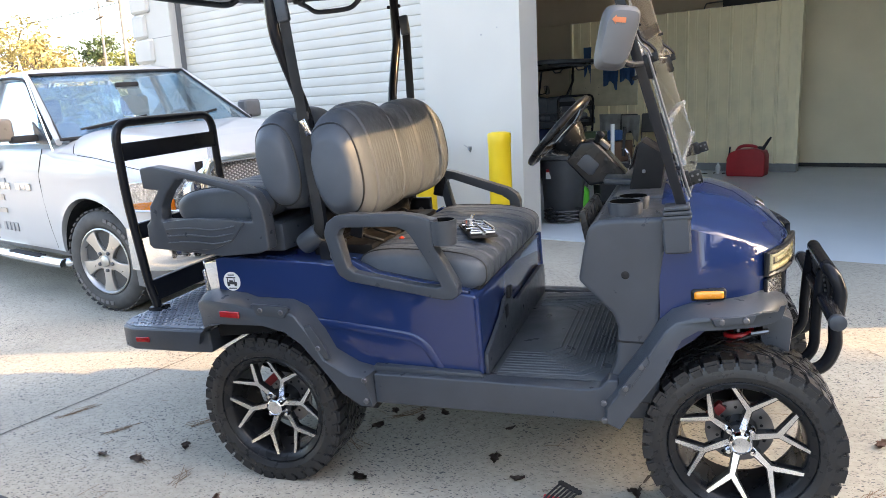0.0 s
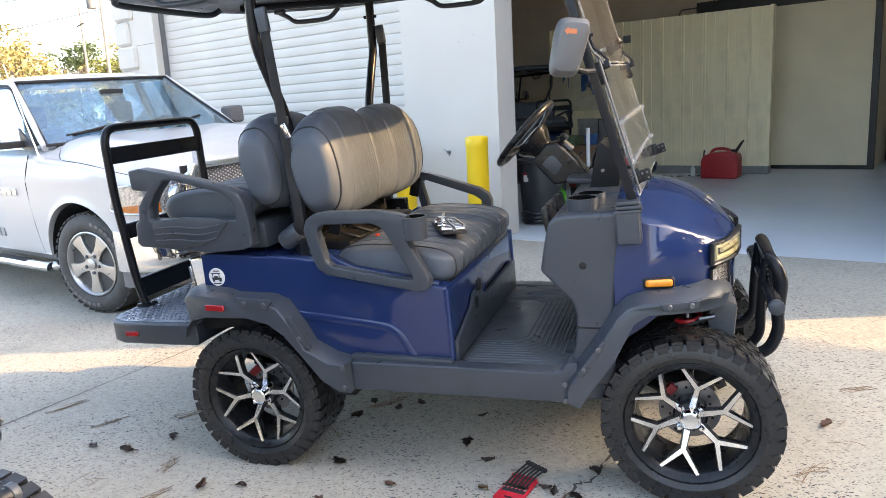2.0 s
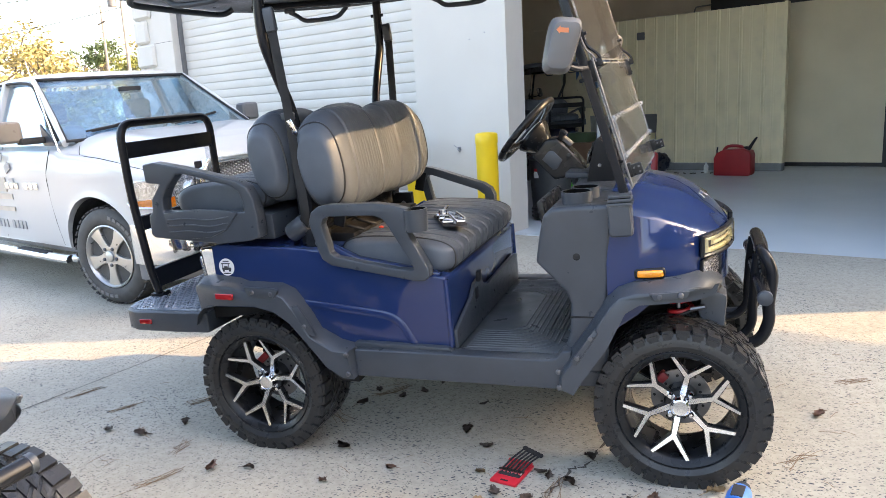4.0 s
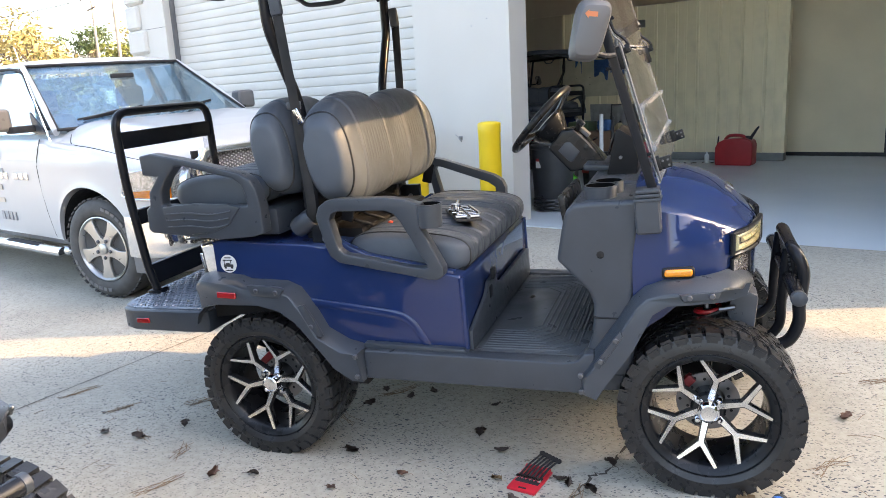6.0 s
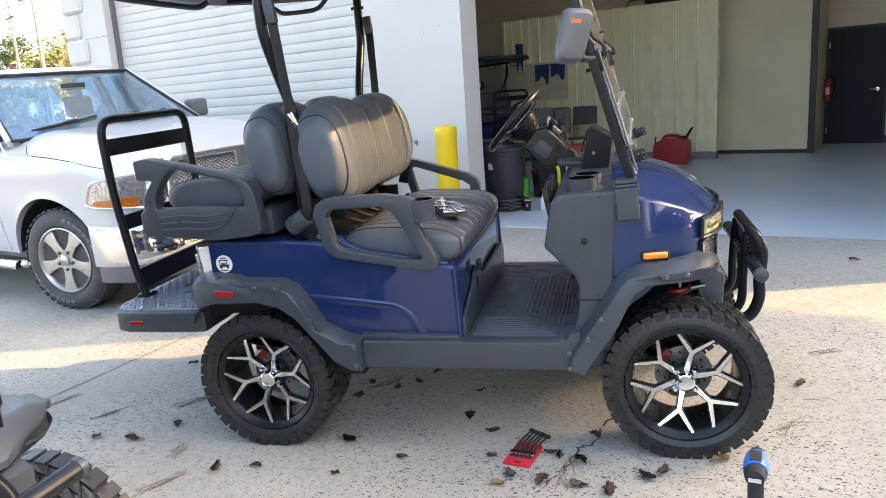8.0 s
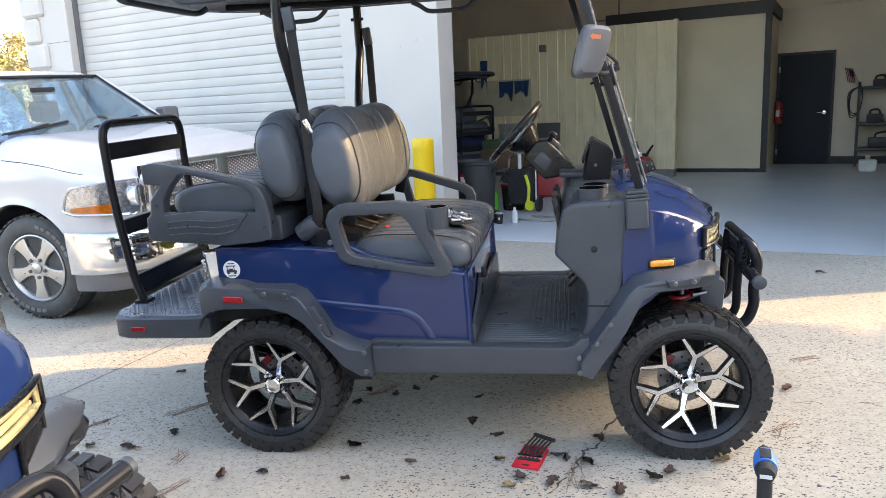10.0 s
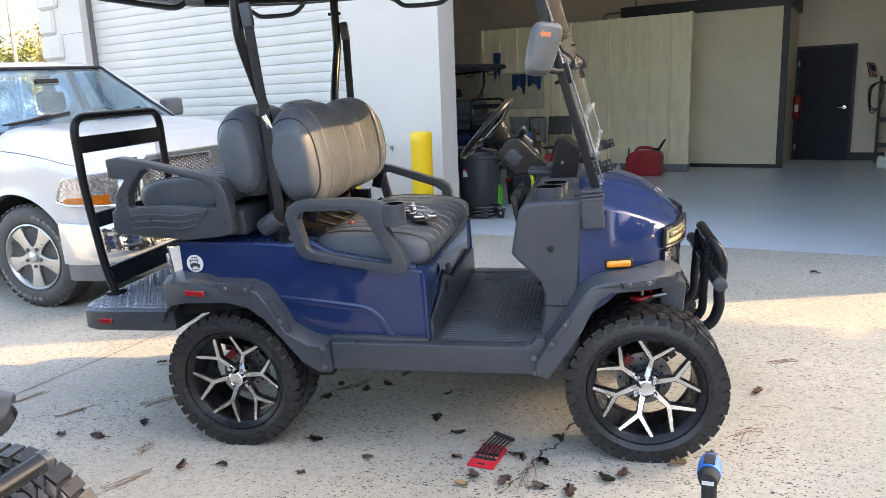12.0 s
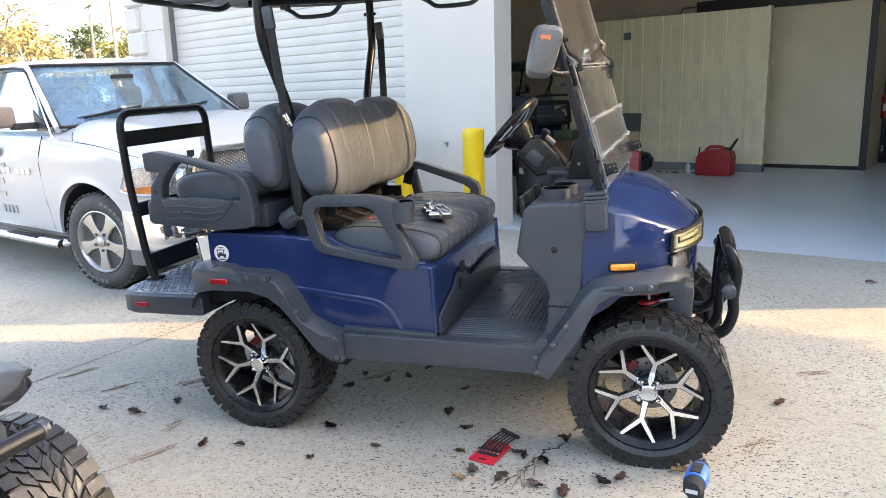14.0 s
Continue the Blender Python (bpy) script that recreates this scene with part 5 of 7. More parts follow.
part("clear_guard", box(-1.595, -1.590, GF - 0.06, GF + 0.015, 1.02, 1.30, 0.002), ACRYLIC, bar)


# ---- the pickup truck ----
TRUCK = SLOPE @ pose(-3.42, 1.90, 0, 0, 0, -20.0)
truck = thing("pickup_truck", TRUCK, "white pickup truck with chrome bumper and dark door lettering", "truck")
TW = 1.98                                    # the truck's width; its near side is y = 0


def truck_front(d):
    """How far forward the nose reaches, d metres in from the side."""
    k = min(d / 0.50, 1.0)
    return 0.57 + 0.35 * math.sqrt(1 - (1 - k) ** 2) if d < 0.5 else 0.92 + 0.02 * min((d - 0.5) / 0.5, 1)


SHOULDER = [(-4.8, 1.30), (-2.60, 1.30), (-2.56, 1.235), (-0.66, 1.225), (-0.58, 1.195), (-0.30, 1.178), (0.0, 1.155), (0.30, 1.12), (0.55, 1.07), (0.75, 1.03), (0.92, 1.0)]
CROWN = [(-4.8, 1.33), (-2.60, 1.33), (-2.56, 1.27), (-0.66, 1.27), (-0.60, 1.315), (-0.50, 1.330), (-0.25, 1.315), (0.0, 1.290), (0.25, 1.262), (0.50, 1.225), (0.70, 1.180), (0.83, 1.135), (0.92, 1.085)]
ARCH_X, ARCH_W, ARCH_H = -0.08, 0.57, 0.455


def truck_low(x):
    """The lower edge of the bodywork: sill, wheel arches, nose."""
    for c in (ARCH_X, -3.62):
        if abs(x - c) < ARCH_W:
            return 0.41 + ARCH_H * (1 - ((x - c) / ARCH_W) ** 2) ** 0.5
    return 0.58 if x > 0 else 0.41


def truck_in(x):
    """How far the nose is rounded in from the side at x."""
    return 0.0 if x <= 0.57 else 0.5 * (1 - math.sqrt(max(0.0, 1 - ((x - 0.57) / 0.35) ** 2)))


def truck_side(x, z, out=0.0):
    """A place on the near side of the bodywork."""
    f = min(max((z - 0.40) / 0.85, 0.0), 1.0)
    fade = min(max((0.50 - x) / 0.45, 0.0), 1.0)
    bow = (0.032 * math.sin(math.pi * f) ** 0.8 + 0.008 * math.exp(-((z - 1.03) / 0.05) ** 2)) * fade
    lip = 0.010 * math.exp(-((z - truck_low(x)) / 0.035) ** 2) if abs(x - ARCH_X) < ARCH_W + 0.02 else 0.0
    return (x, truck_in(x) - bow - lip - out, z)


def truck_section(x):
    low, sh, zc = truck_low(x), along(x, SHOULDER), along(x, CROWN)
    base = sh - 0.055
    half = [truck_side(x, low + (base - low) * k / 16) for k in range(17)]
    y0 = half[-1][1]
    for k in range(1, 8):                     # the rounded shoulder
        q = math.pi / 2 * k / 7
        half.append((x, y0 + 0.075 * (1 - math.cos(q)), base + 0.055 * math.sin(q)))
    y1, mid = half[-1][1], TW / 2
    for k in range(1, 19):                    # the bonnet rises over a crease to a broad, nearly flat middle
        d = k / 18
        y = y1 + (mid - y1) * d ** 1.4
        u = min((y - y1) / 0.42, 1.0)
        half.append((x, y, sh + (zc - sh) * (1 - (1 - u) ** 2.4) + 0.012 * math.sin(math.pi * u) * (1 if x > -0.6 else 0)))
    return half + [(x, TW - y, z) for x, y, z in half[-2::-1]]


xs = [-4.78, -4.7, -4.25] + [-3.62 + ARCH_W * math.sin(math.pi / 2 * k / 10) for k in range(-10, 11)] + [-2.95, -2.61, -2.60, -2.56, -2.2, -1.8, -1.4, -1.0, -0.8, -0.70, -0.655]
xs += [ARCH_X + (ARCH_W - 0.0005) * math.sin(math.pi / 2 * k / 16) for k in range(-16, 17)] + [0.4905, 0.53, 0.57, 0.60, 0.64, 0.69, 0.74, 0.79, 0.83, 0.86, 0.885, 0.905, 0.917, 0.92]
xs = sorted(set(xs + [-0.62, -0.60, -0.57]))
part("body", loft([truck_section(x) for x in xs]), TRUCK_WHITE, truck, "glossy white bodywork", angle=50)
GAP = surface("panel_gap", (0.02, 0.02, 0.022), 0.8)
for pts in ([(-0.745, 1.225), (-0.82, 1.05), (-0.835, 0.90), (-0.81, 0.65), (-0.785, 0.43)], [(-1.98, 1.225), (-2.0, 0.9), (-1.98, 0.43)]):
    part("door_gap", tube(smooth_path([truck_side(x, z, -0.002) for x, z in pts], 6), 0.004, 6), GAP, truck)


def bonnet_point(x, y):
    """A place on the top of the bodywork, y metres across."""
    sec = [p for p in truck_section(x)[16:] if p[1] <= TW / 2]
    for p, q in zip(sec, sec[1:]):
        if p[1] <= y <= q[1]:
            f = (y - p[1]) / max(q[1] - p[1], 1e-6)
            return (x, y, p[2] + (q[2] - p[2]) * f)
    return sec[0]


for far in (False, True):
    seam = [bonnet_point(x, y) for x, y in ((-0.56, 0.20), (-0.45, 0.115), (-0.34, 0.055), (-0.22, 0.035), (0.0, 0.032), (0.25, 0.034), (0.45, 0.045), (0.60, 0.07))]
    seam = smooth_path(seam, 5)
    part("bonnet_gap", tube([(p.x, TW - p.y if far else p.y, p.z) for p in seam], 0.0035, 6), GAP, truck)
liner = [(ARCH_X + (ARCH_W - 0.004) * math.cos(radians(q)), 0.40 + (ARCH_H - 0.004) * math.sin(radians(q))) for q in range(178, 1, -8)]
for y0, y1 in ((0.0, 0.75), (TW - 0.75, TW)):
    bm = bmesh.new()
    a, b = [[bm.verts.new((x, y, z)) for x, z in liner] for y in (y0, y1)]
    for i in range(len(liner) - 1):
        bm.faces.new((a[i], a[i + 1], b[i + 1], b[i]))
    part("wheel_house", bm, DARK, truck)
part("engine_bay", box(-0.60, 0.42, 0.75, TW - 0.75, 0.35, 0.84, 0.03), DARK, truck)
# greenhouse: roof, pillars and glass
def cab_roof(k, z):
    return [(-1.93 + 0.58 * c * k, TW / 2 + 0.745 * b * k, z) for c, b in superloop(56, 5.0)]


part("roof", loft([cab_roof(0.3, 1.80), cab_roof(0.97, 1.80), cab_roof(1.0, 1.815), cab_roof(0.985, 1.845), cab_roof(0.88, 1.875), cab_roof(0.5, 1.895), cab_roof(0.15, 1.90)]), TRUCK_WHITE, truck, angle=60)
for y0, y1, s in ((0.075, 0.255, 1), (TW - 0.075, TW - 0.255, -1)):
    part("pillar", tube([(-0.60, y0, 1.27), (-1.00, y0 + s * 0.085, 1.56), (-1.40, y1, 1.815)], 0.05, 8, flat=(0.026, 0.034)), TRUCK_WHITE, truck)
    part("pillar", tube([(-1.98, y0 - s * 0.02, 1.25), (-1.95, y1, 1.83)], 0.05, 8, flat=(0.05, 0.03)), TRUCK_WHITE, truck)
    part("pillar", tube([(-2.58, y0 - s * 0.02, 1.25), (-2.42, y1, 1.83)], 0.06, 8, flat=(0.08, 0.03)), TRUCK_WHITE, truck)
    part("drip_rail", tube(smooth_path([(-0.70, y0 - s * 0.012, 1.30), (-1.05, y0 + s * 0.06, 1.575), (-1.45, y1 - s * 0.03, 1.80), (-2.40, y1 - s * 0.03, 1.82)], 5), 0.012, 8), GAP, truck)
    bm = bmesh.new()
    q = [(-0.86, y0 - s * 0.03, 1.265), (-2.55, y0 - s * 0.03, 1.265), (-2.40, y1 - s * 0.005, 1.80), (-1.47, y1 - s * 0.005, 1.79), (-1.05, y0 + s * 0.065, 1.52)]
    bm.faces.new([bm.verts.new(v) for v in q])
    out = bmesh.ops.extrude_face_region(bm, geom=list(bm.faces))
    bmesh.ops.translate(bm, vec=(0, 0.006 * s, 0), verts=[v for v in out["geom"] if isinstance(v, bmesh.types.BMVert)])
    bmesh.ops.recalc_face_normals(bm, faces=bm.faces)
    part("side_window", bm, GLASS, truck).visible_shadow = False
    part("sail_panel", moved(prism([(-0.72, 1.26), (-0.95, 1.26), (-0.95, 1.44)], -0.008, 0.008), pose(0, y0 - s * 0.02, 0)), PLASTIC, truck)


def screen_grid(lift, z_cut0=0.0, z_cut1=1.0):
    rows = []
    for i in range(7):
        f = z_cut0 + (z_cut1 - z_cut0) * i / 6
        row = []
        for j in range(13):
            g = -1 + 2 * j / 12
            half = (TW / 2 - 0.085) * (1 - f) + (TW / 2 - 0.265) * f
            x = (-0.585 - 0.80 * f) + 0.10 * (1 - g * g) * (1 - 0.4 * f) + lift
            row.append((x, TW / 2 + half * g, 1.285 + 0.535 * f + lift * 0.7))
        rows.append(row)
    return rows


bm = bmesh.new()
vs = [[bm.verts.new(p) for p in r] for r in screen_grid(0.0)]
for i in range(6):
    for j in range(12):
        bm.faces.new((vs[i][j], vs[i][j + 1], vs[i + 1][j + 1], vs[i + 1][j]))
bmesh.ops.solidify(bm, geom=list(bm.faces), thickness=0.006)
part("windscreen", bm, GLASS, truck, "tinted curved windscreen").visible_shadow = False
edge = screen_grid(0.004)
loop = edge[0] + [r[-1] for r in edge[1:]] + edge[-1][::-1][1:] + [r[0] for r in edge[::-1][1:-1]]
part("screen_seal", tube(loop, 0.014, 6, True), GAP, truck)
part("cowl_grille", box(-0.66, -0.52, 0.18, TW - 0.18, 1.262, 1.285, 0.006), GAP, truck)


def on_glass(g, f, lift=0.02):
    """A place on the windscreen: g across from -1 to 1, f up from 0 to 1."""
    half = (TW / 2 - 0.085) * (1 - f) + (TW / 2 - 0.265) * f
    return (-0.585 - 0.80 * f + 0.10 * (1 - g * g) * (1 - 0.4 * f) + lift * 0.5, TW / 2 + half * g, 1.285 + 0.535 * f + lift)


for g in (-0.82, 0.02):
    w = part("wiper", tube([on_glass(g, 0.07, 0.03), on_glass(g + 0.25, 0.11, 0.035), on_glass(g + 0.45, 0.17, 0.03)], 0.009, 6), GAP, truck)
    part("wiper_blade", tube([on_glass(g + 0.06, 0.10, 0.012), on_glass(g + 0.36, 0.15, 0.012), on_glass(g + 0.68, 0.22, 0.012)], 0.011, 6, flat=(0.006, 0.013)), GAP, w)
# cabin
part("dashboard", box(-1.05, -0.62, 0.15, TW - 0.15, 0.95, 1.27, 0.06), surface("grey_dash", (0.16, 0.16, 0.165), 0.7), truck)
SEAT_GREY = surface("grey_cloth", (0.30, 0.32, 0.34), 0.9)
for y in (0.55, 1.43):
    seat = part("cab_seat", box(-1.95, -1.75, y - 0.26, y + 0.26, 0.75, 1.40, 0.08, segments=3), SEAT_GREY, truck)
    part("headrest", box(-1.93, -1.80, y - 0.13, y + 0.13, 1.42, 1.62, 0.05, segments=3), SEAT_GREY, seat)
part("cab_floor", box(-2.55, -0.6, 0.1, TW - 0.1, 0.55, 0.72, 0.02), DARK, truck)
part("cab_steering_wheel", moved(tube([(0.18 * math.cos(2 * math.pi * k / 32), 0.18 * math.sin(2 * math.pi * k / 32), 0) for k in range(32)], 0.016, 8, True), pose(-1.12, 1.43, 1.27, 0, -65, 0)), GREY_TRIM, truck)
part("inside_mirror", box(-1.15, -1.12, 0.88, 1.10, 1.66, 1.72, 0.012), GAP, truck)
part("rear_window", box(-2.52, -2.51, 0.35, TW - 0.35, 1.30, 1.76, 0.002), GLASS, truck)
# lamps
def nose_patch(d0, d1, z0, z1, out, nd=10, nz=5, skew=0.0):
    rows = []
    for j in range(nz + 1):
        f = j / nz
        row = []
        for i in range(nd + 1):
            d = d0 + (d1 - d0) * i / nd
            g = 1 - i / nd
            z = (z0 + 0.040 * g ** 2) * (1 - f) + (z1 - 0.02 * g - (z1 - z0) * 0.66 * g ** 6) * f
            x = truck_front(max(d, 0.0)) + min(d, 0.0) + out
            row.append((x, max(d, 0.0) - out * 0.6 - (0.02 if d < 0 else 0), z))
        rows.append(row)
    return rows


LAMP_GLASS = thin_glass("lamp_cover", (0.94, 0.95, 0.96), 0.05)
AMBER_TRUCK = surface("amber_reflector", (0.80, 0.24, 0.015), 0.2, coat=1.0, vary=0.25, size=60)
for far in (False, True):
    def side(bm):
        return mirror_y(bm, TW / 2) if far else bm
    lamp = part("headlight", side(patch(nose_patch(-0.11, 0.27, 0.785, 1.01, 0.010), 0.004)), REFLECTOR, truck, "clear headlight with amber turn lamp")
    part("turn_lamp", side(patch(nose_patch(-0.085, 0.14, 0.792, 0.865, 0.016), 0.004)), AMBER_TRUCK, lamp)
    part("lamp_bowl", side(moved(revolve([(0.075, 0.05), (0.072, 0.0), (0.05, -0.03), (0.02, -0.05), (0.0, -0.05)], 28, "x"), pose(0.885, 0.225, 0.90, 0, 0, 24))), CHROME, lamp)
    part("lamp_cover", side(patch(nose_patch(-0.12, 0.275, 0.78, 1.015, 0.028), 0.003)), LAMP_GLASS, lamp).visible_shadow = False
    part("lamp_bezel", side(tube([p for p in nose_patch(-0.12, 0.275, 0.78, 1.015, 0.020)[0]] + [p for p in nose_patch(-0.12, 0.275, 0.78, 1.015, 0.020)[-1][::-1]], 0.008, 6, True)), CHROME, lamp)
# grille
GX = 0.955
grille = part("grille", moved(prism([(0.30, 0.665), (0.28, 0.80), (0.29, 1.02), (0.36, 1.105), (TW - 0.36, 1.105), (TW - 0.29, 1.02), (TW - 0.28, 0.80), (TW - 0.30, 0.665)], 0, 0.07, 0.018, 3,
              holes=([(0.35, 0.72), (0.345, 0.865), (0.93, 0.865), (0.93, 0.72)], [(0.345, 0.915), (0.36, 1.01), (0.41, 1.06), (0.93, 1.06), (0.93, 0.915)], [(1.05, 0.72), (1.05, 0.865), (TW - 0.345, 0.865), (TW - 0.35, 0.72)], [(1.05, 0.915), (1.05, 1.06), (TW - 0.41, 1.06), (TW - 0.36, 1.01), (TW - 0.345, 0.915)])), pose(GX, 0, 0, 0, 0, 90)), CHROME, truck, "chrome crossed grille with dark honeycomb")
part("grille_backing", box(GX - 0.09, GX - 0.075, 0.30, TW - 0.30, 0.68, 1.09), DARK, grille)
bm = bmesh.new()
for k in range(-26, 40):
    for sg in (1, -1):
        a, b = Vector((GX - 0.035, 0.30 + 0.042 * k, 0.70)), Vector((GX - 0.035, 0.30 + 0.042 * k + sg * 0.62, 1.08))
        lo, hi = max(0.33, min(a.y, b.y)), min(TW - 0.33, max(a.y, b.y))
        if hi - lo < 0.03:
            continue
        pa, pb = a.lerp(b, (lo - a.y) / (b.y - a.y)), a.lerp(b, (hi - a.y) / (b.y - a.y))
        tube([pa, pb], 0.006, 4, bm=bm)
part("honeycomb", bm, GREY_TRIM, grille)["kind"] = "stuff"
part("grille_badge", moved(prism([(-0.05, 0.06), (0.05, 0.06), (0.045, -0.02), (0.0, -0.07), (-0.045, -0.02)], -0.012, 0.0, 0.006), pose(GX + 0.0, 0.99, 0.89, 0, 0, 90)), CHROME, grille, "plain chrome shield")
# bumper swept round the nose
def bumper(profile, out):
    secs = []
    for d in (-0.02, 0.0, 0.03, 0.08, 0.15, 0.25, 0.4, 0.6, TW / 2):
        x = truck_front(max(d, 0.0)) + out if d >= 0 else 0.52
        secs.append([(x + px, d - out * 0.4 * (1 if d < 0.3 else 0), pz) for px, pz in profile])
    return secs + [[(x, TW - y, z) for x, y, z in s] for s in secs[-2::-1]]


part("bumper", loft(bumper([(0.0, 0.38), (0.035, 0.395), (0.048, 0.43), (0.05, 0.50), (0.034, 0.555), (0.030, 0.60), (0.034, 0.635), (0.02, 0.66), (-0.02, 0.672), (-0.08, 0.672), (-0.08, 0.38)], 0.05)), CHROME, truck, "chrome front bumper", angle=60)
part("valance", loft(bumper([(0.0, 0.26), (0.03, 0.29), (0.03, 0.385), (-0.06, 0.385), (-0.06, 0.26)], 0.02)), GREY_TRIM, truck, angle=50)
part("tow_hook", tube(smooth_path([(1.0, 0.62, 0.40), (1.05, 0.62, 0.40), (1.05, 0.62, 0.47), (1.0, 0.62, 0.48)], 4), 0.014, 8), DARK, truck)
ALLOY = surface("silver_alloy", (0.46, 0.46, 0.45), 0.35, 0.9, vary=0.06)
TRUCK_TYRE = surface("road_tyre_rubber", (0.060, 0.060, 0.060), 0.75, vary=0.15, size=10, tone=(0.10, 0.095, 0.09), tone_amount=0.4, tone_size=7, bump=0.3, bump_size=150)


def truck_wheel(x, y, side, turn=0.0):
    root = new("wheel")
    root.parent = truck
    root.matrix_local = pose(x, y, 0.392, 0, 0, turn) if side > 0 else pose(x, y, 0.392, 0, 0, 180 + turn)
    prof = [(0.245, 0.03), (0.25, 0.005), (0.275, -0.012), (0.315, -0.015), (0.35, -0.005), (0.378, 0.02), (0.388, 0.05), (0.392, 0.12), (0.388, 0.20), (0.37, 0.24), (0.31, 0.255), (0.25, 0.245), (0.245, 0.22)]
    tyre = part("tyre", revolve(prof, 72), TRUCK_TYRE, root, "dusty black road tyre", angle=50)
    for r, a0, n in ((0.318, 20, 7), (0.318, 200, 9)):
        for k in range(n):                    # raised sidewall lettering, as bars
            t = radians(a0 + 9 * k)
            part("sidewall_mark", moved(box(-0.018, 0.018, -0.003, 0.003, -0.013, 0.013), pose(r * math.cos(t), -0.0155, r * math.sin(t), 0, -math.degrees(t) + 90, 0)), GREY_TRIM, tyre)
    for k in range(40):
        t = 2 * math.pi * k / 40
        part("tread_block", moved(box(-0.018, 0.018, 0.01, 0.235, -0.006, 0.006, 0.003), pose(0.3865 * math.cos(t), 0, 0.3865 * math.sin(t), 0, -math.degrees(t) + 90, 8)), TRUCK_TYRE, tyre)
    part("rim", revolve([(0.248, 0.02), (0.252, -0.006), (0.243, -0.010), (0.232, 0.004), (0.222, 0.03), (0.215, 0.12), (0.215, 0.2)], 56, cap=False), ALLOY, root)
    # dark disc added behind the spokes, its colour standing for shade in the gaps
    part("rim_back", revolve([(0.222, 0.062), (0.0, 0.062), (0.0, 0.075), (0.222, 0.075)], 32), DARK, root)
    for k in range(5):
        m = pose(0, 0, 0, 0, 72 * k + 20, 0)
        sp = prism([(0.03, -0.050), (0.095, -0.036), (0.150, -0.040), (0.236, -0.066), (0.245, 0.0), (0.236, 0.066), (0.150, 0.040), (0.095, 0.036), (0.03, 0.050)], 0.004, 0.05, 0.009, 3)
        part("spoke", moved(sp, m), ALLOY, root)
        t = radians(72 * k + 56)
        part("lug_nut", moved(revolve([(0.014, 0.03), (0.014, -0.004), (0.008, -0.010), (0.0, -0.011)], 12), pose(0.070 * math.cos(t), 0, 0.070 * math.sin(t))), BOLT, root)
    part("hub_cap", revolve([(0.042, 0.02), (0.042, -0.006), (0.034, -0.012), (0.0, -0.014)], 28), ALLOY, root)


for x in (0.0, -3.60):
    truck_wheel(x, -0.018, 1, 14.0 if x == 0.0 else 0.0)     # the front wheels are steered a little
    truck_wheel(x, TW + 0.018, -1, 14.0 if x == 0.0 else 0.0)
rb = part("running_board", tube(smooth_path([(-0.58, 0.05, 0.33), (-0.66, -0.03, 0.325), (-0.80, -0.06, 0.325), (-2.70, -0.06, 0.325), (-2.85, -0.03, 0.325), (-2.92, 0.05, 0.33)], 5), 0.045, 14, flat=(0.05, 0.038)), CHROME, truck, "chrome oval running board")
part("step_pad", box(-1.60, -1.0, -0.095, -0.03, 0.355, 0.366, 0.004), GAP, rb)
part("sill", box(-2.95, -0.66, 0.03, 0.10, 0.36, 0.44, 0.01), GREY_TRIM, truck)
part("antenna", tube([(-0.62, 0.03, 1.17), (-0.78, 0.03, 1.55), (-0.95, 0.035, 1.95)], [0.006, 0.004, 0.003], 6), CHROME, truck)
part("antenna_base", tube([(-0.60, 0.025, 1.13), (-0.625, 0.03, 1.19)], 0.016, 10), GREY_TRIM, truck)
for y, s in ((-0.19, 1), (TW + 0.19, -1)):
    mirror = part("door_mirror", moved(box(-0.09, 0.06, -0.10, 0.10, -0.085, 0.095, 0.045, segments=3), pose(-0.98, y - s * 0.01, 1.39)), GREY_TRIM if s < 0 else surface("tan_grey_mirror_cap", (0.20, 0.175, 0.15), 0.35), truck, "folding door mirror")
    part("mirror_arm", box(-1.0, -0.88, min(y + s * 0.05, y + s * 0.24), max(y + s * 0.05, y + s * 0.24), 1.285, 1.34, 0.015), GAP, mirror)
# door lettering as plain bars
LETTER_GREY = surface("faded_grey_lettering", (0.30, 0.30, 0.31), 0.5)
for k in range(12):
    if k in (3, 7):
        continue
    x = -2.42 + 0.083 * k
    part("lettering_bar", box(x, x + 0.052, -0.030, -0.020, 0.530, 0.605), LETTER_GREY, truck)
for k in range(7):
    x = -1.72 + 0.102 * k
    if k != 3:
        part("badge_bar", box(x, x + 0.085, -0.041, -0.030, 0.895, 0.955, 0.004), CHROME, truck)
for k in range(4):
    t = radians(70 - 22 * k)
    part("lettering_bar", moved(box(-0.035, 0.035, -0.004, 0.004, -0.05, 0.05), pose(-1.98 + 0.42 * math.cos(t), -0.036, 0.93 + 0.36 * math.sin(t), 0, -math.degrees(t) + 90, 0)), LETTER_GREY, truck)
TAN_INK = surface("faded_tan_print", (0.48, 0.42, 0.36), 0.5)
for x0, x1, z0, z1 in ((-2.2, -1.60, 0.80, 0.85), (-1.98, -1.70, 0.87, 1.0), (-2.05, -1.60, 0.69, 0.73)):
    part("print_bar", box(x0, x1, -0.040, -0.033, z0, z1), TAN_INK, truck)


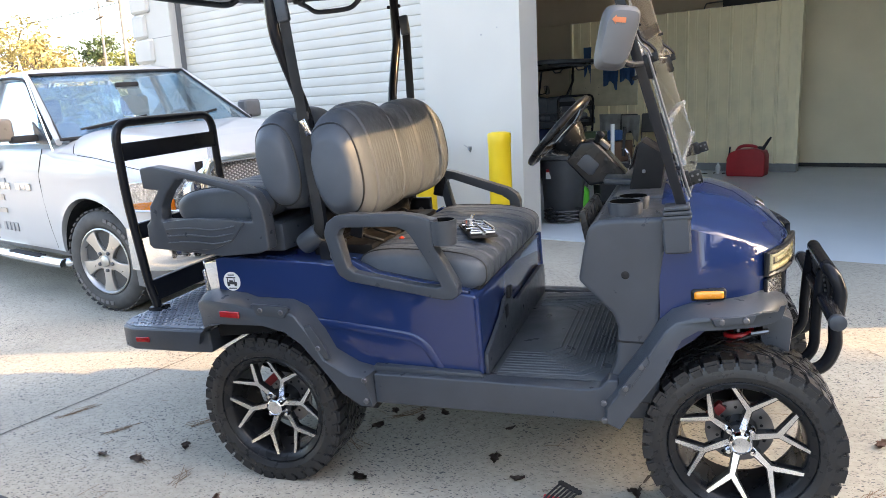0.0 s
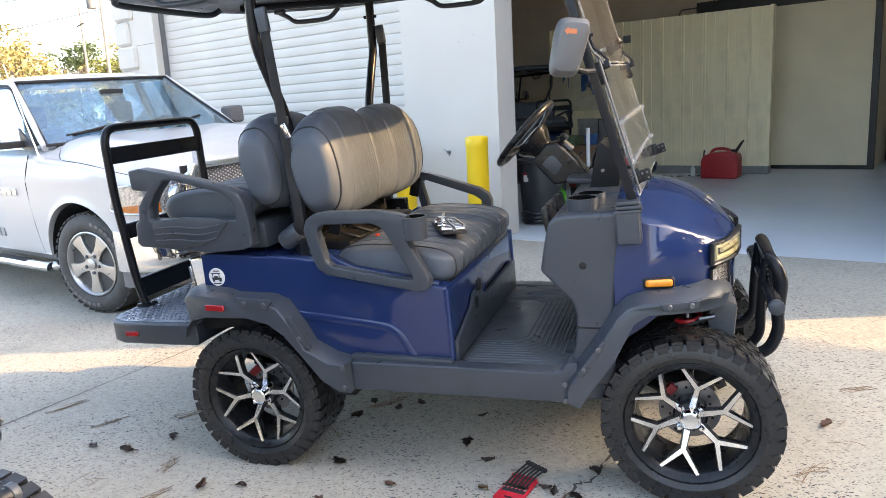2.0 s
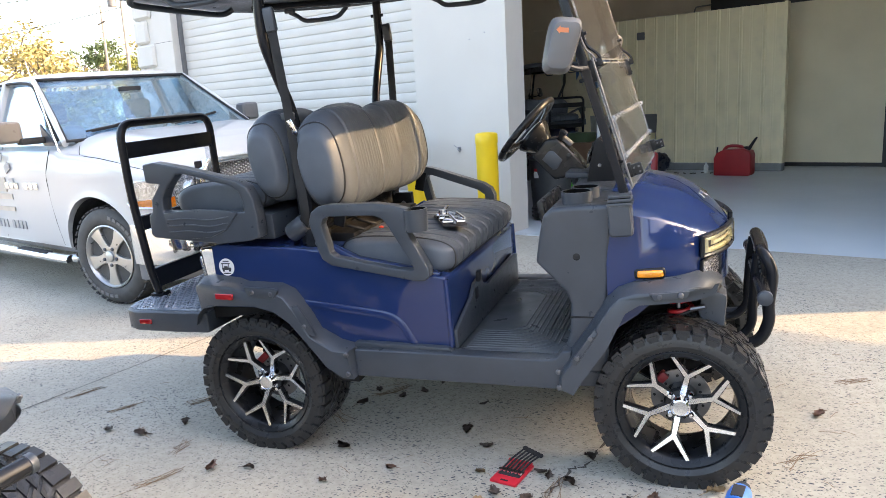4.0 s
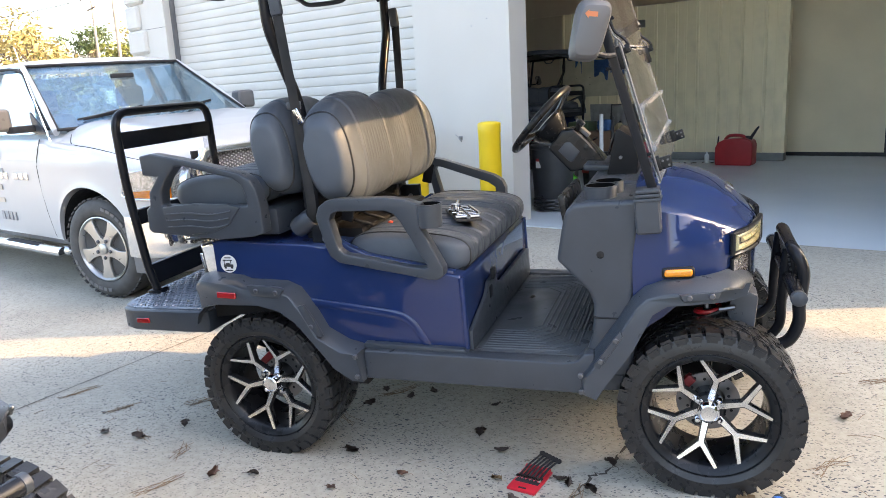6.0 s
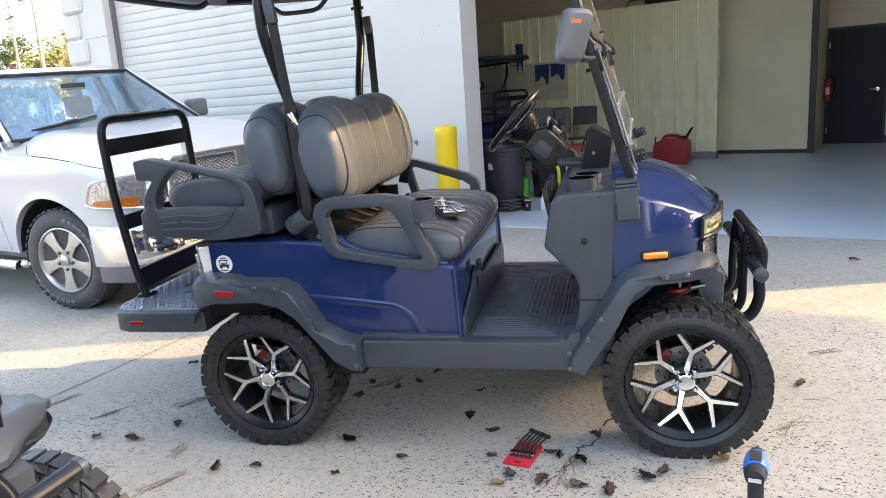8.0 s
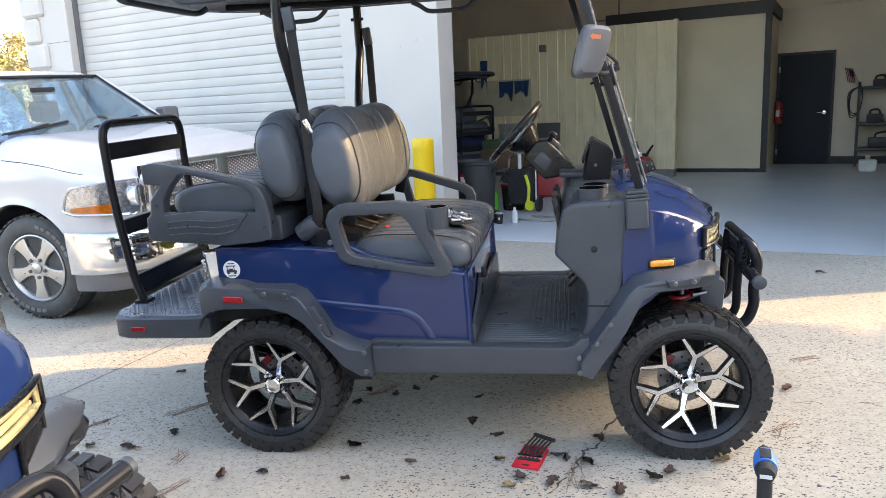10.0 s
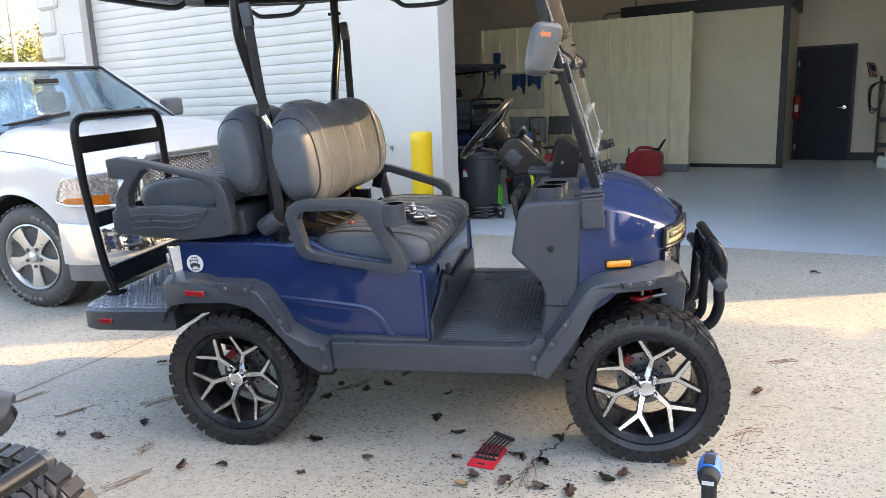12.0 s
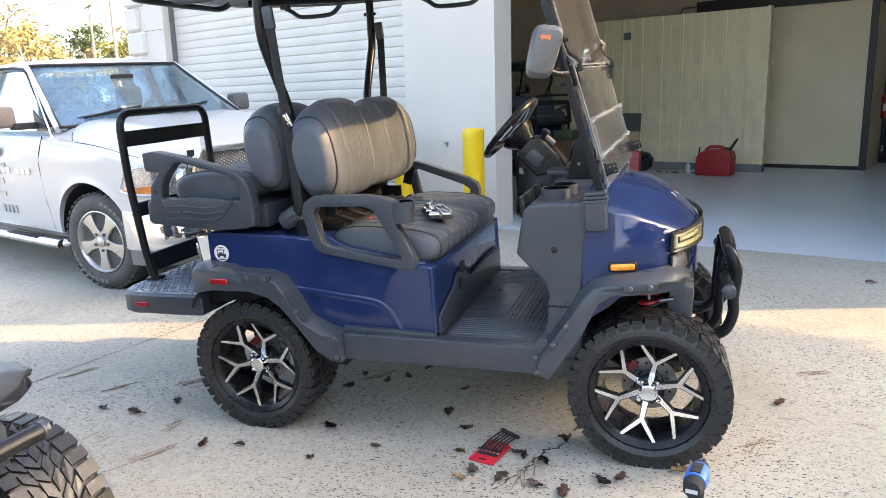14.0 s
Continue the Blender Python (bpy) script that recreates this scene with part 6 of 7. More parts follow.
# ---- in front of the shop ----
rollup = structure("roller_door", box(-5.49, -1.135, 0.17, 0.20, -0.2, 4.0), ROLLER, "white ribbed steel roller door, shut", "door")
slat = None
prof = [(0.163, 0.0), (0.157, 0.004), (0.1545, 0.016), (0.1535, 0.05), (0.1545, 0.085), (0.157, 0.098), (0.160, 0.103), (0.163, 0.106)]
for k in range(38):
    if slat is None:
        bm = bmesh.new()
        a = [bm.verts.new((-5.485, y, z)) for y, z in prof]
        b = [bm.verts.new((-1.14, y, z)) for y, z in prof]
        for i in range(len(prof) - 1):
            bm.faces.new((a[i], b[i], b[i + 1], a[i + 1]))
        bmesh.ops.recalc_face_normals(bm, faces=bm.faces)
        slat = part("slat", bm, ROLLER, rollup, angle=60)
        ob = slat
    else:
        ob = new("slat", slat.data)
        ob.parent = rollup
    ob.matrix_local = pose(0, 0, -0.05 + 0.106 * k)
structure("door_guide", box(-1.175, -1.135, 0.10, 0.165, -0.2, 4.0), WHITE_WALL, "white steel roller door guide", "trim")
structure("door_guide", box(-5.49, -5.45, 0.10, 0.165, -0.2, 4.0), GREY_TRIM, "dark roller door guide", "trim")
# quoin blocks up the building's corner
quoins = structure("corner_quoins", box(-6.36, -6.30, -0.02, 0.32, -0.2, H), WHITE_WALL, "white raised corner blocks on the building", "trim")
for k in range(19):
    w = 0.42 if k % 2 else 0.30
    b = part("quoin_block", box(-6.40, -6.36 + w, -0.05, 0.36, -0.2 + 0.335 * k, -0.2 + 0.335 * k + 0.318, 0.03, segments=1), WHITE_WALL, quoins)
structure("wall_joint", box(-6.0, -5.49, -0.003, 0.004, 2.46, 2.466), GREY_TRIM, "thin joint in the wall", "trim")
for u in (0.011, -0.85):
    t = thing("bollard", SHOP @ pose(u, -0.40, 0.0), "yellow plastic-sleeved steel bollard beside the shop door", "bollard", "bollards by the door")
    part("sleeve", revolve([(0.0, 0.03), (0.1, 0.03), (0.1, 1.04), (0.0, 1.04)], 40, "z"), YELLOW, t)
    part("cap", revolve([(0.0, 1.03), (0.1035, 1.03), (0.1035, 1.105), (0.095, 1.118), (0.06, 1.126), (0.0, 1.129)], 40, "z"), YELLOW, t, angle=50)
tap = thing("wall_hook", SHOP @ pose(-0.60, 0.0, 0.95), "small steel hook screwed to the white wall", "hook")
part("plate", box(-0.02, 0.02, -0.006, 0.004, -0.02, 0.02, 0.004), ZINC, tap)
part("bent_rod", tube(smooth_path([(0, -0.005, 0), (0.01, -0.05, 0.0), (0.04, -0.07, -0.01), (0.05, -0.06, -0.03)], 5), 0.006, 8), ZINC, tap)
part("wire", tube(smooth_path([(0, -0.01, 0.0), (-0.03, -0.02, 0.02), (-0.06, -0.015, 0.035)], 5), 0.003, 6), ZINC, tap)
for u, z in ((-0.42, 2.0), (-0.24, 2.05)):
    t = thing("screw", SHOP @ pose(u, -0.001, z), "rusty screw head in the white wall", "screw", "screws in the wall")
    part("head", revolve([(0.006, 0.003), (0.006, -0.003), (0.0, -0.004)], 12), ZINC, t)


def strip(name, pts, width, label, lift=0.003, seed=3, ragged=0.0):
    """A narrow dark joint or crack lying on the apron."""
    rng = random.Random(seed)
    bm = bmesh.new()
    prev = None
    p = [Vector((*q, 0)) for q in pts]
    for i, q in enumerate(p):
        d = (p[min(i + 1, len(p) - 1)] - p[max(i - 1, 0)]).normalized()
        n = Vector((-d.y, d.x, 0)) * width * (0.5 + ragged * rng.uniform(-0.45, 0.6))
        off = Vector((rng.uniform(-1, 1), rng.uniform(-1, 1), 0)) * ragged * 0.012
        cur = [bm.verts.new(q + off + n + Vector((0, 0, lift))), bm.verts.new(q + off - n + Vector((0, 0, lift)))]
        if prev:
            bm.faces.new((prev[0], cur[0], cur[1], prev[1]))
        prev = cur
    bmesh.ops.recalc_face_normals(bm, faces=bm.faces)
    ob = link_mesh(name, bm, JOINT, smooth=False)
    ob.matrix_world = SLOPE
    return tagged(ob, label, "ground", kind="structure")


JOINT = surface("dark_joint_filler", (0.07, 0.06, 0.05), 0.95, vary=0.3, size=20)
strip("expansion_joint", [(-2.84 + 0.028 * k * 4, -1.35 + 0.1 * k * 4) for k in range(11)], 0.007, "dark straight joint sawn in the concrete", ragged=0.15)
strip("crack", [(v.x, v.y) for v in smooth_path([(0.30, -0.28, 0), (0.36, -0.18, 0), (0.40, -0.10, 0), (0.44, 0.03, 0), (0.50, 0.10, 0), (0.54, 0.24, 0), (0.60, 0.36, 0), (0.62, 0.50, 0)], 6)], 0.007, "ragged dark crack in the concrete", ragged=1.0)

# ---- inside the shop ----
PANEL_V = 6.0
base = structure("panel_wall", box(-2.72, 1.02, PANEL_V + 0.02, PANEL_V + 0.12, FLOOR + 0.12, 2.60), PANEL, "cream ribbed steel panel wall", "wall")
share = None
for k in range(11):
    u = -2.70 + 0.338 * k
    if share is None:
        pr = [(0.0, 0.0), (0.012, -0.030), (0.040, -0.030), (0.052, -0.004), (0.15, -0.004), (0.156, -0.010), (0.184, -0.010), (0.19, -0.004), (0.336, -0.004), (0.336, 0.02), (0.0, 0.02)]
        bm = bmesh.new()
        lo = [bm.verts.new((x, y, FLOOR + 0.12)) for x, y in pr]
        hi = [bm.verts.new((x, y, 2.61)) for x, y in pr]
        for i in range(len(pr)):
            j = (i + 1) % len(pr)
            bm.faces.new((lo[i], lo[j], hi[j], hi[i]))
        bm.faces.new(hi)
        bmesh.ops.recalc_face_normals(bm, faces=bm.faces)
        share = part("panel", bm, PANEL, base, smooth=False)
        ob = share
    else:
        ob = new("panel", share.data)
        ob.parent = base
    ob.matrix_local = pose(u, PANEL_V, 0)
structure("panel_kerb", box(-2.72, 1.03, PANEL_V - 0.06, PANEL_V + 0.12, FLOOR, FLOOR + 0.12, 0.01), surface("grey_kerb", (0.20, 0.21, 0.21), 0.8), "grey concrete kerb under the panel wall", "trim")
structure("end_trim", box(0.985, 1.03, PANEL_V - 0.035, PANEL_V + 0.12, FLOOR + 0.12, 2.62), PANEL, "cream corner trim of the panel wall", "trim")
board = thing("board", SHOP @ pose(-2.05, PANEL_V - 0.04, 1.20), "plain cream hardboard sheet screwed to the panels", "board")
part("sheet", box(-0.68, 0.60, -0.008, 0.006, 0, 0.64, 0.003), surface("cream_board", (0.46, 0.43, 0.31), 0.6), board)
for u in (-0.35, -0.1):
    for z in (0.20, 0.32):
        part("screw", moved(revolve([(0.008, 0), (0.008, -0.006), (0.0, -0.007)], 10), pose(u, -0.008, z)), GREY_TRIM, board)


def rag(name, u, v, z, w, h, seed, label, mat):
    """A cloth hanging in folds from its top edge."""
    rng = random.Random(seed)
    t = thing(name, SHOP @ pose(u, v, z), label, "rag", "rags on the wall")
    ph = [rng.uniform(0, 6) for _ in range(3)]
    rows = []
    for j in range(13):
        f = j / 12
        row = []
        for i in range(17):
            g = i / 16
            drop = h * (0.72 + 0.28 * math.sin(g * 7 + ph[0]) * (g * 0.8 + 0.2))
            x = (g - 0.5) * w * (1 - 0.12 * f)
            y = -0.02 - 0.018 * f * (1 + math.sin(g * 15 + ph[1])) - 0.006 * math.sin(g * 31 + ph[2]) * f
            row.append((x, y, -drop * f))
        rows.append(row)
    part("cloth", patch(rows, 0.003), mat, t, angle=80)


CLOTH_BLUE = surface("blue_shop_towel", (0.035, 0.10, 0.24), 0.9, vary=0.2, size=8, bump=0.4, bump_size=250)
CLOTH_GREY = surface("grey_towel", (0.34, 0.34, 0.33), 0.95, vary=0.2, size=10, bump=0.5, bump_size=200)
rag("rag", -2.36, PANEL_V - 0.03, 2.20, 0.15, 0.62, 1, "blue shop towel hanging on the panel wall", CLOTH_BLUE)
rag("rag", -1.92, PANEL_V - 0.05, 1.81, 0.28, 0.36, 4, "blue shop towel hanging over the board", CLOTH_BLUE)
rag("rag", -1.62, PANEL_V - 0.05, 1.81, 0.28, 0.30, 7, "blue shop towel hanging over the board", CLOTH_BLUE)
bx = thing("junction_box", SHOP @ pose(-1.22, PANEL_V - 0.03, 2.33), "grey steel junction box on the panel wall", "junction box")
part("case", box(-0.06, 0.06, -0.05, 0, -0.06, 0.06, 0.006), GREY_TRIM, bx)
bx = thing("junction_box", SHOP @ pose(-0.55, 8.38, 2.95), "grey steel junction box with conduit high on the wall", "junction box")
part("case", box(-0.07, 0.07, -0.06, 0, -0.07, 0.07, 0.006), GREY_TRIM, bx)
part("conduit", tube(smooth_path([(-0.07, -0.03, 0.0), (-0.5, -0.03, 0.0), (-0.62, -0.03, -0.04), (-0.66, -0.03, -0.3)], 5), 0.014, 8), GREY_TRIM, bx)
part("conduit", tube([(0.0, -0.03, 0.07), (0.0, -0.03, 1.5)], 0.014, 8), GREY_TRIM, bx)
structure("wall_rail", box(-6.0, 5.4, 8.36, 8.40, 2.86, 2.90), SHOP_WALL, "tan rail along the back wall", "trim")
# office box behind the panels
office = structure("office_wall", box(0.72, 2.24, 6.8, 6.9, FLOOR + 0.06, 2.66), BOX_WALL, "beige plaster office wall", "wall")
structure("office_side", box(2.24, 2.31, 6.86, 8.4, FLOOR, 2.70), BOX_WALL, "beige office side wall", "wall")
structure("office_corner_trim", box(2.24, 2.33, 6.76, 6.86, FLOOR, 2.72), DARK_TRIM, "dark corner post of the office", "trim")
structure("office_base_trim", box(0.72, 2.24, 6.78, 6.90, FLOOR, FLOOR + 0.06), DARK_TRIM, "black skirting of the office", "trim")
# one dark slab added in place of the clutter stored on top
structure("office_roof", box(-0.35, 2.36, 6.76, 8.4, 2.66, 2.86), DARK_TRIM, "plain dark slab standing in for clutter stored on the office", "trim")
bm = box(0.70, 0.86, 6.70, 6.80, FLOOR, 2.45)
structure("office_door_frame", bm, PANEL, "cream frame of the office doorway", "trim")
door = structure("door_1", box(2.36, 3.20, 8.34, 8.395, FLOOR, 2.05, 0.004), NAVY_DOOR, "dark slate steel door, shut", "door")
part("door_handle", tube(smooth_path([(3.10, 8.335, 1.03), (3.10, 8.29, 1.03), (3.06, 8.285, 1.03), (2.99, 8.29, 1.03)], 4), 0.011, 8), CHROME, door)
part("handle_rose", moved(revolve([(0.03, 0.0), (0.03, -0.008), (0.0, -0.010)], 20), pose(3.10, 8.338, 1.03)), CHROME, door)
for z in (0.35, 1.80):
    part("hinge", box(2.345, 2.375, 8.325, 8.345, z - 0.05, z + 0.05, 0.003), ZINC, door)
structure("door_frame_1", box(2.32, 2.36, 8.33, 8.40, FLOOR, 2.09), DARK_TRIM, "dark steel door frame", "trim")
structure("door_frame_1", box(2.36, 3.24, 8.33, 8.40, 2.05, 2.09), DARK_TRIM, "dark steel door frame", "trim")
structure("door_frame_1", box(3.20, 3.24, 8.33, 8.40, FLOOR, 2.05), DARK_TRIM, "dark steel door frame", "trim")
structure("baseboard", box(3.24, 5.45, 8.375, 8.40, FLOOR, FLOOR + 0.13), DARK_TRIM, "dark vinyl baseboard", "baseboard")
RED_PAINT = surface("red_enamel", (0.30, 0.012, 0.014), 0.3, coat=0.4)
RED_PLASTIC = surface("red_polyethylene", (0.33, 0.018, 0.022), 0.45, vary=0.12, size=5)
ext = thing("fire_extinguisher", SHOP @ pose(2.37, 8.22, 0.86), "red fire extinguisher hung on the office corner", "fire extinguisher")
part("cylinder", revolve([(0.0, 0.0), (0.065, 0.0), (0.07, 0.015), (0.07, 0.34), (0.05, 0.39), (0.02, 0.41), (0.0, 0.41)], 24, "z"), RED_PAINT, ext)
part("label_plate", box(-0.03, 0.03, -0.073, -0.069, 0.12, 0.24), surface("white_label", (0.7, 0.7, 0.68), 0.5), ext)
part("valve", box(-0.03, 0.03, -0.02, 0.02, 0.41, 0.46, 0.006), GAP, ext)
part("hose", tube(smooth_path([(0.02, 0, 0.43), (0.09, 0, 0.40), (0.09, 0, 0.25), (0.075, 0, 0.15)], 5), 0.010, 8), GAP, ext)
fl = thing("small_flag", SHOP @ pose(3.66, 8.32, 1.42) @ Matrix.Scale(0.66, 4), "small striped flag on a wooden stick, leaning out from the shelf", "flag")
part("stick", tube([(0.0, 0.0, 0.0), (-0.26, -0.05, 0.52)], 0.006, 6), surface("wooden_stick", (0.35, 0.25, 0.12), 0.7), fl)
for k in range(9):
    m = surface("flag_red", (0.30, 0.03, 0.04), 0.9) if k % 2 == 0 else surface("flag_white", (0.55, 0.52, 0.48), 0.9)
    part("stripe", patch([[(-0.25 + 0.012 * j - 0.020 * k + 0.01, -0.05 - 0.01 * math.sin(j * 1.2 + k * 0.4), 0.50 - 0.052 * j + 0.004 * k) for j in range(8)], [(-0.25 + 0.012 * j - 0.020 * (k + 1) + 0.01, -0.05 - 0.01 * math.sin(j * 1.2 + k * 0.4 + 0.4), 0.50 - 0.052 * j + 0.004 * (k + 1)) for j in range(8)]], 0.002), m, fl)
part("canton", patch([[(-0.245 + 0.012 * j - 0.020 * k, -0.056, 0.50 - 0.052 * j + 0.004 * k) for j in range(5)] for k in range(6)], 0.002), surface("flag_blue", (0.02, 0.03, 0.10), 0.9), fl)
rack = thing("shelf_rack", SHOP @ pose(3.62, 7.95, FLOOR), "dark steel shelf rack with cables and tools", "shelf")
for x in (0.0, 1.1):
    for y in (0.0, 0.38):
        part("upright", box(x - 0.02, x + 0.02, y - 0.02, y + 0.02, 0, 1.40), DARK_TRIM, rack)
for z in (0.30, 0.72, 1.32):
    part("shelf_board", box(-0.02, 1.12, -0.02, 0.40, z - 0.05, z, 0.004), DARK_TRIM, rack)
for n, x, z, w, h in (("power_tool", 0.25, 0.72, 0.24, 0.20), ("tool_case", 0.75, 0.72, 0.30, 0.14), ("charger", 0.30, 1.32, 0.22, 0.16), ("tool_case", 0.80, 1.32, 0.34, 0.10), ("storage_tub", 0.45, 0.30, 0.55, 0.24)):
    t = thing(n, SHOP @ pose(3.62 + x, 8.1, FLOOR + z), "black %s lying on the shelf rack" % n.replace("_", " "), n.replace("_", " "))
    part("case", box(-w / 2, w / 2, -0.10, 0.10, 0, h * 0.7, 0.02), DARK_TRIM, t)
    part("grip", tube(smooth_path([(-w / 3, 0, h * 0.65), (-w / 4, 0, h), (w / 5, 0, h * 1.05), (w / 3, 0, h * 0.6)], 5), 0.016, 8), GAP, t)
t = thing("hanging_cable", SHOP @ pose(3.60, 7.93, 1.45), "dark cable looped over the rack's corner", "cable")
for k in range(3):
    part("loop", tube(smooth_path([(0.02, -0.03, 0.0), (-0.10 - 0.02 * k, -0.05, -0.12), (-0.10, -0.05, -0.40 - 0.05 * k), (0.02, -0.04, -0.42), (0.07, -0.03, -0.18), (0.04, -0.03, 0.0)], 6, True), 0.009, 6, True), GAP, t)
t = thing("plastic_jug", SHOP @ pose(3.78, 6.95, FLOOR), "white translucent plastic jug on the shop floor", "jug")
part("jug_body", box(-0.13, 0.13, -0.09, 0.09, 0, 0.19, 0.045, segments=3), surface("milky_plastic", (0.62, 0.62, 0.58), 0.4), t)
part("jug_cap", moved(revolve([(0.035, 0.18), (0.035, 0.25), (0.0, 0.25)], 18, "z"), pose(0.0, 0, 0)), surface("milky_cap", (0.62, 0.60, 0.55), 0.4), t)
# the red can and small things by the kerb
can = thing("fuel_can", SHOP @ pose(0.50, 5.35, FLOOR), "red plastic fuel can with a black spout", "fuel can")
part("can_body", prism([(-0.25, 0.0), (-0.26, 0.03), (-0.26, 0.26), (-0.22, 0.34), (-0.12, 0.385), (0.16, 0.40), (0.25, 0.36), (0.27, 0.30), (0.27, 0.03), (0.25, 0.0)], -0.13, 0.13, 0.035, 3), RED_PLASTIC, can)
part("can_handle", tube(smooth_path([(-0.15, 0, 0.37), (-0.08, 0, 0.43), (0.08, 0, 0.43), (0.15, 0, 0.39)], 5), 0.024, 10), RED_PLASTIC, can)
part("spout", tube([(0.20, 0, 0.37), (0.29, 0, 0.52), (0.32, 0, 0.56)], [0.026, 0.018, 0.012], 10), GAP, can)
part("can_cap", moved(revolve([(0.035, 0.0), (0.035, 0.05), (0.0, 0.055)], 18, "z"), pose(0.17, 0, 0.375)), GAP, can)
t = thing("plastic_bag", SHOP @ pose(-0.75, 5.6, FLOOR), "dark blue rubbish bag standing by the kerb", "bag")
bagm = bmesh.new()
bmesh.ops.create_icosphere(bagm, subdivisions=3, radius=1)
for v in bagm.verts:
    r = 1 + 0.18 * noise.noise(v.co * 2.3) + 0.08 * noise.noise(v.co * 6)
    v.co = Vector((v.co.x * 0.17 * r, v.co.y * 0.14 * r, max(0.0, 0.15 + v.co.z * 0.17 * r)))
part("bag_film", bagm, surface("navy_film", (0.015, 0.018, 0.03), 0.3), t)
GREEN_PLASTIC = surface("green_plastic", (0.10, 0.55, 0.05), 0.4)


def bottle(name, u, v, r, h, mat, label, cap=None, m=None, fam="bottles and jugs on the floor"):
    t = thing(name, (m or SHOP) @ pose(u, v, FLOOR), label, "bottle", fam)
    part("bottle_body", revolve([(0.0, 0.0), (r * 0.95, 0.0), (r, h * 0.05), (r, h * 0.62), (r * 0.85, h * 0.72), (r * 0.35, h * 0.84), (r * 0.32, h * 0.93), (0.0, h * 0.93)], 24, "z"), mat, t)
    part("bottle_cap", revolve([(r * 0.38, h * 0.91), (r * 0.38, h), (0.0, h)], 16, "z"), cap or mat, t)
    return t


WHITE_PLASTIC = surface("white_plastic", (0.62, 0.63, 0.62), 0.4)
bottle("small_bottle", 0.02, 5.55, 0.035, 0.17, WHITE_PLASTIC, "small white bottle by the kerb")
b = bottle("clear_bottle", 0.33, 0.97, 0.036, 0.17, surface("milky_clear_bottle", (0.60, 0.66, 0.68), 0.2), "clear plastic bottle with a white label on the shop floor")
part("paper_label", revolve([(0.0365, 0.045), (0.0368, 0.09), (0.0365, 0.092)], 24, "z"), WHITE_PLASTIC, b)
t = thing("stick", SHOP @ pose(0.14, 5.6, FLOOR), "short dark handled brush leaning at the kerb", "brush")
part("shaft", tube([(0, 0, 0.0), (0.03, 0.02, 0.40)], 0.012, 8), GAP, t)
t = thing("green_packet", SHOP @ pose(-1.02, 5.65, FLOOR), "yellow-green packet lying by the kerb", "packet")
part("packet", box(-0.11, 0.11, -0.05, 0.05, 0, 0.14, 0.02), surface("yellow_green_film", (0.30, 0.36, 0.03), 0.4), t)
rng = random.Random(8)
for k in range(7):
    t = thing("scrap", SHOP @ pose(-0.4 + 0.13 * k, 5.45 + rng.uniform(-0.05, 0.1), FLOOR, 0, 0, rng.uniform(0, 180)), "small dark scrap of metal on the shop floor", "scrap", "scraps by the kerb")
    part("piece", tube([(-0.04, 0, 0.008), (0.0, 0.012, 0.01), (0.05, 0.0, 0.008)], 0.008, 6), GAP, t)
# clutter just inside the door
t = thing("cup", SHOP @ pose(0.195, 0.86, FLOOR), "black paper cup with a white rim", "cup")
part("cup_body", revolve([(0.0, 0.0), (0.032, 0.0), (0.046, 0.115), (0.042, 0.115), (0.03, 0.01), (0.0, 0.01)], 28, "z"), GAP, t)
part("rim", tube([(0.046 * math.cos(2 * math.pi * k / 28), 0.046 * math.sin(2 * math.pi * k / 28), 0.116) for k in range(28)], 0.004, 6, True), WHITE_PLASTIC, t)
part("mark", box(0.008, 0.026, -0.044, -0.0395, 0.05, 0.075, 0.003), WHITE_PLASTIC, t)
hose = thing("hose_coil", SHOP @ pose(-0.06, 0.89, FLOOR), "coiled black rubber hose on the floor", "hose")
spiral = [((0.20 - 0.02 * math.sin(q * 0.7)) * math.cos(q / 5), (0.20 + 0.02 * math.cos(q * 0.9)) * math.sin(q / 5), 0.014 + 0.0006 * q) for q in range(0, 190)]
part("coil", tube(spiral, 0.014, 8), RUBBER, hose)
hose = thing("air_hose", SHOP @ pose(0.55, 1.25, FLOOR), "grey air hose lying in loops", "hose")
part("loop", tube(smooth_path([(-0.35, -0.05, 0.012), (-0.1, -0.16, 0.012), (0.2, -0.1, 0.012), (0.25, 0.1, 0.02), (0.0, 0.18, 0.02), (-0.15, 0.05, 0.03), (0.05, -0.08, 0.03), (0.3, 0.1, 0.012), (0.6, 0.3, 0.012)], 8), 0.010, 8), surface("grey_hose", (0.25, 0.24, 0.22), 0.6), hose)
bin_ = thing("rubbish_bin", SHOP @ pose(-0.22, 1.15, FLOOR), "dark grey round rubbish bin beside the door", "bin")
part("bin_body", revolve([(0.0, 0.0), (0.19, 0.0), (0.205, 0.05), (0.225, 0.40), (0.235, 0.62), (0.25, 0.63), (0.25, 0.66), (0.23, 0.67), (0.215, 0.63), (0.0, 0.60)], 40, "z"), surface("dark_grey_bin", (0.035, 0.038, 0.042), 0.5), bin_)
for s in (-1, 1):
    part("bin_handle", tube(smooth_path([(s * 0.235, -0.06, 0.56), (s * 0.275, -0.05, 0.55), (s * 0.275, 0.05, 0.55), (s * 0.235, 0.06, 0.56)], 4), 0.014, 8), GAP, bin_)
part("bin_label", moved(box(-0.028, 0.028, -0.004, 0.0, -0.05, 0.05), pose(-0.05, -0.222, 0.48)), WHITE_PLASTIC, bin_)
part("bin_label", moved(box(-0.028, 0.028, -0.005, 0.0, 0.02, 0.05), pose(-0.05, -0.222, 0.48)), RED_PAINT, bin_)
t = bottle("green_jug", -0.30, 1.72, 0.09, 0.32, GREEN_PLASTIC, "bright green plastic jug on the floor", GAP)
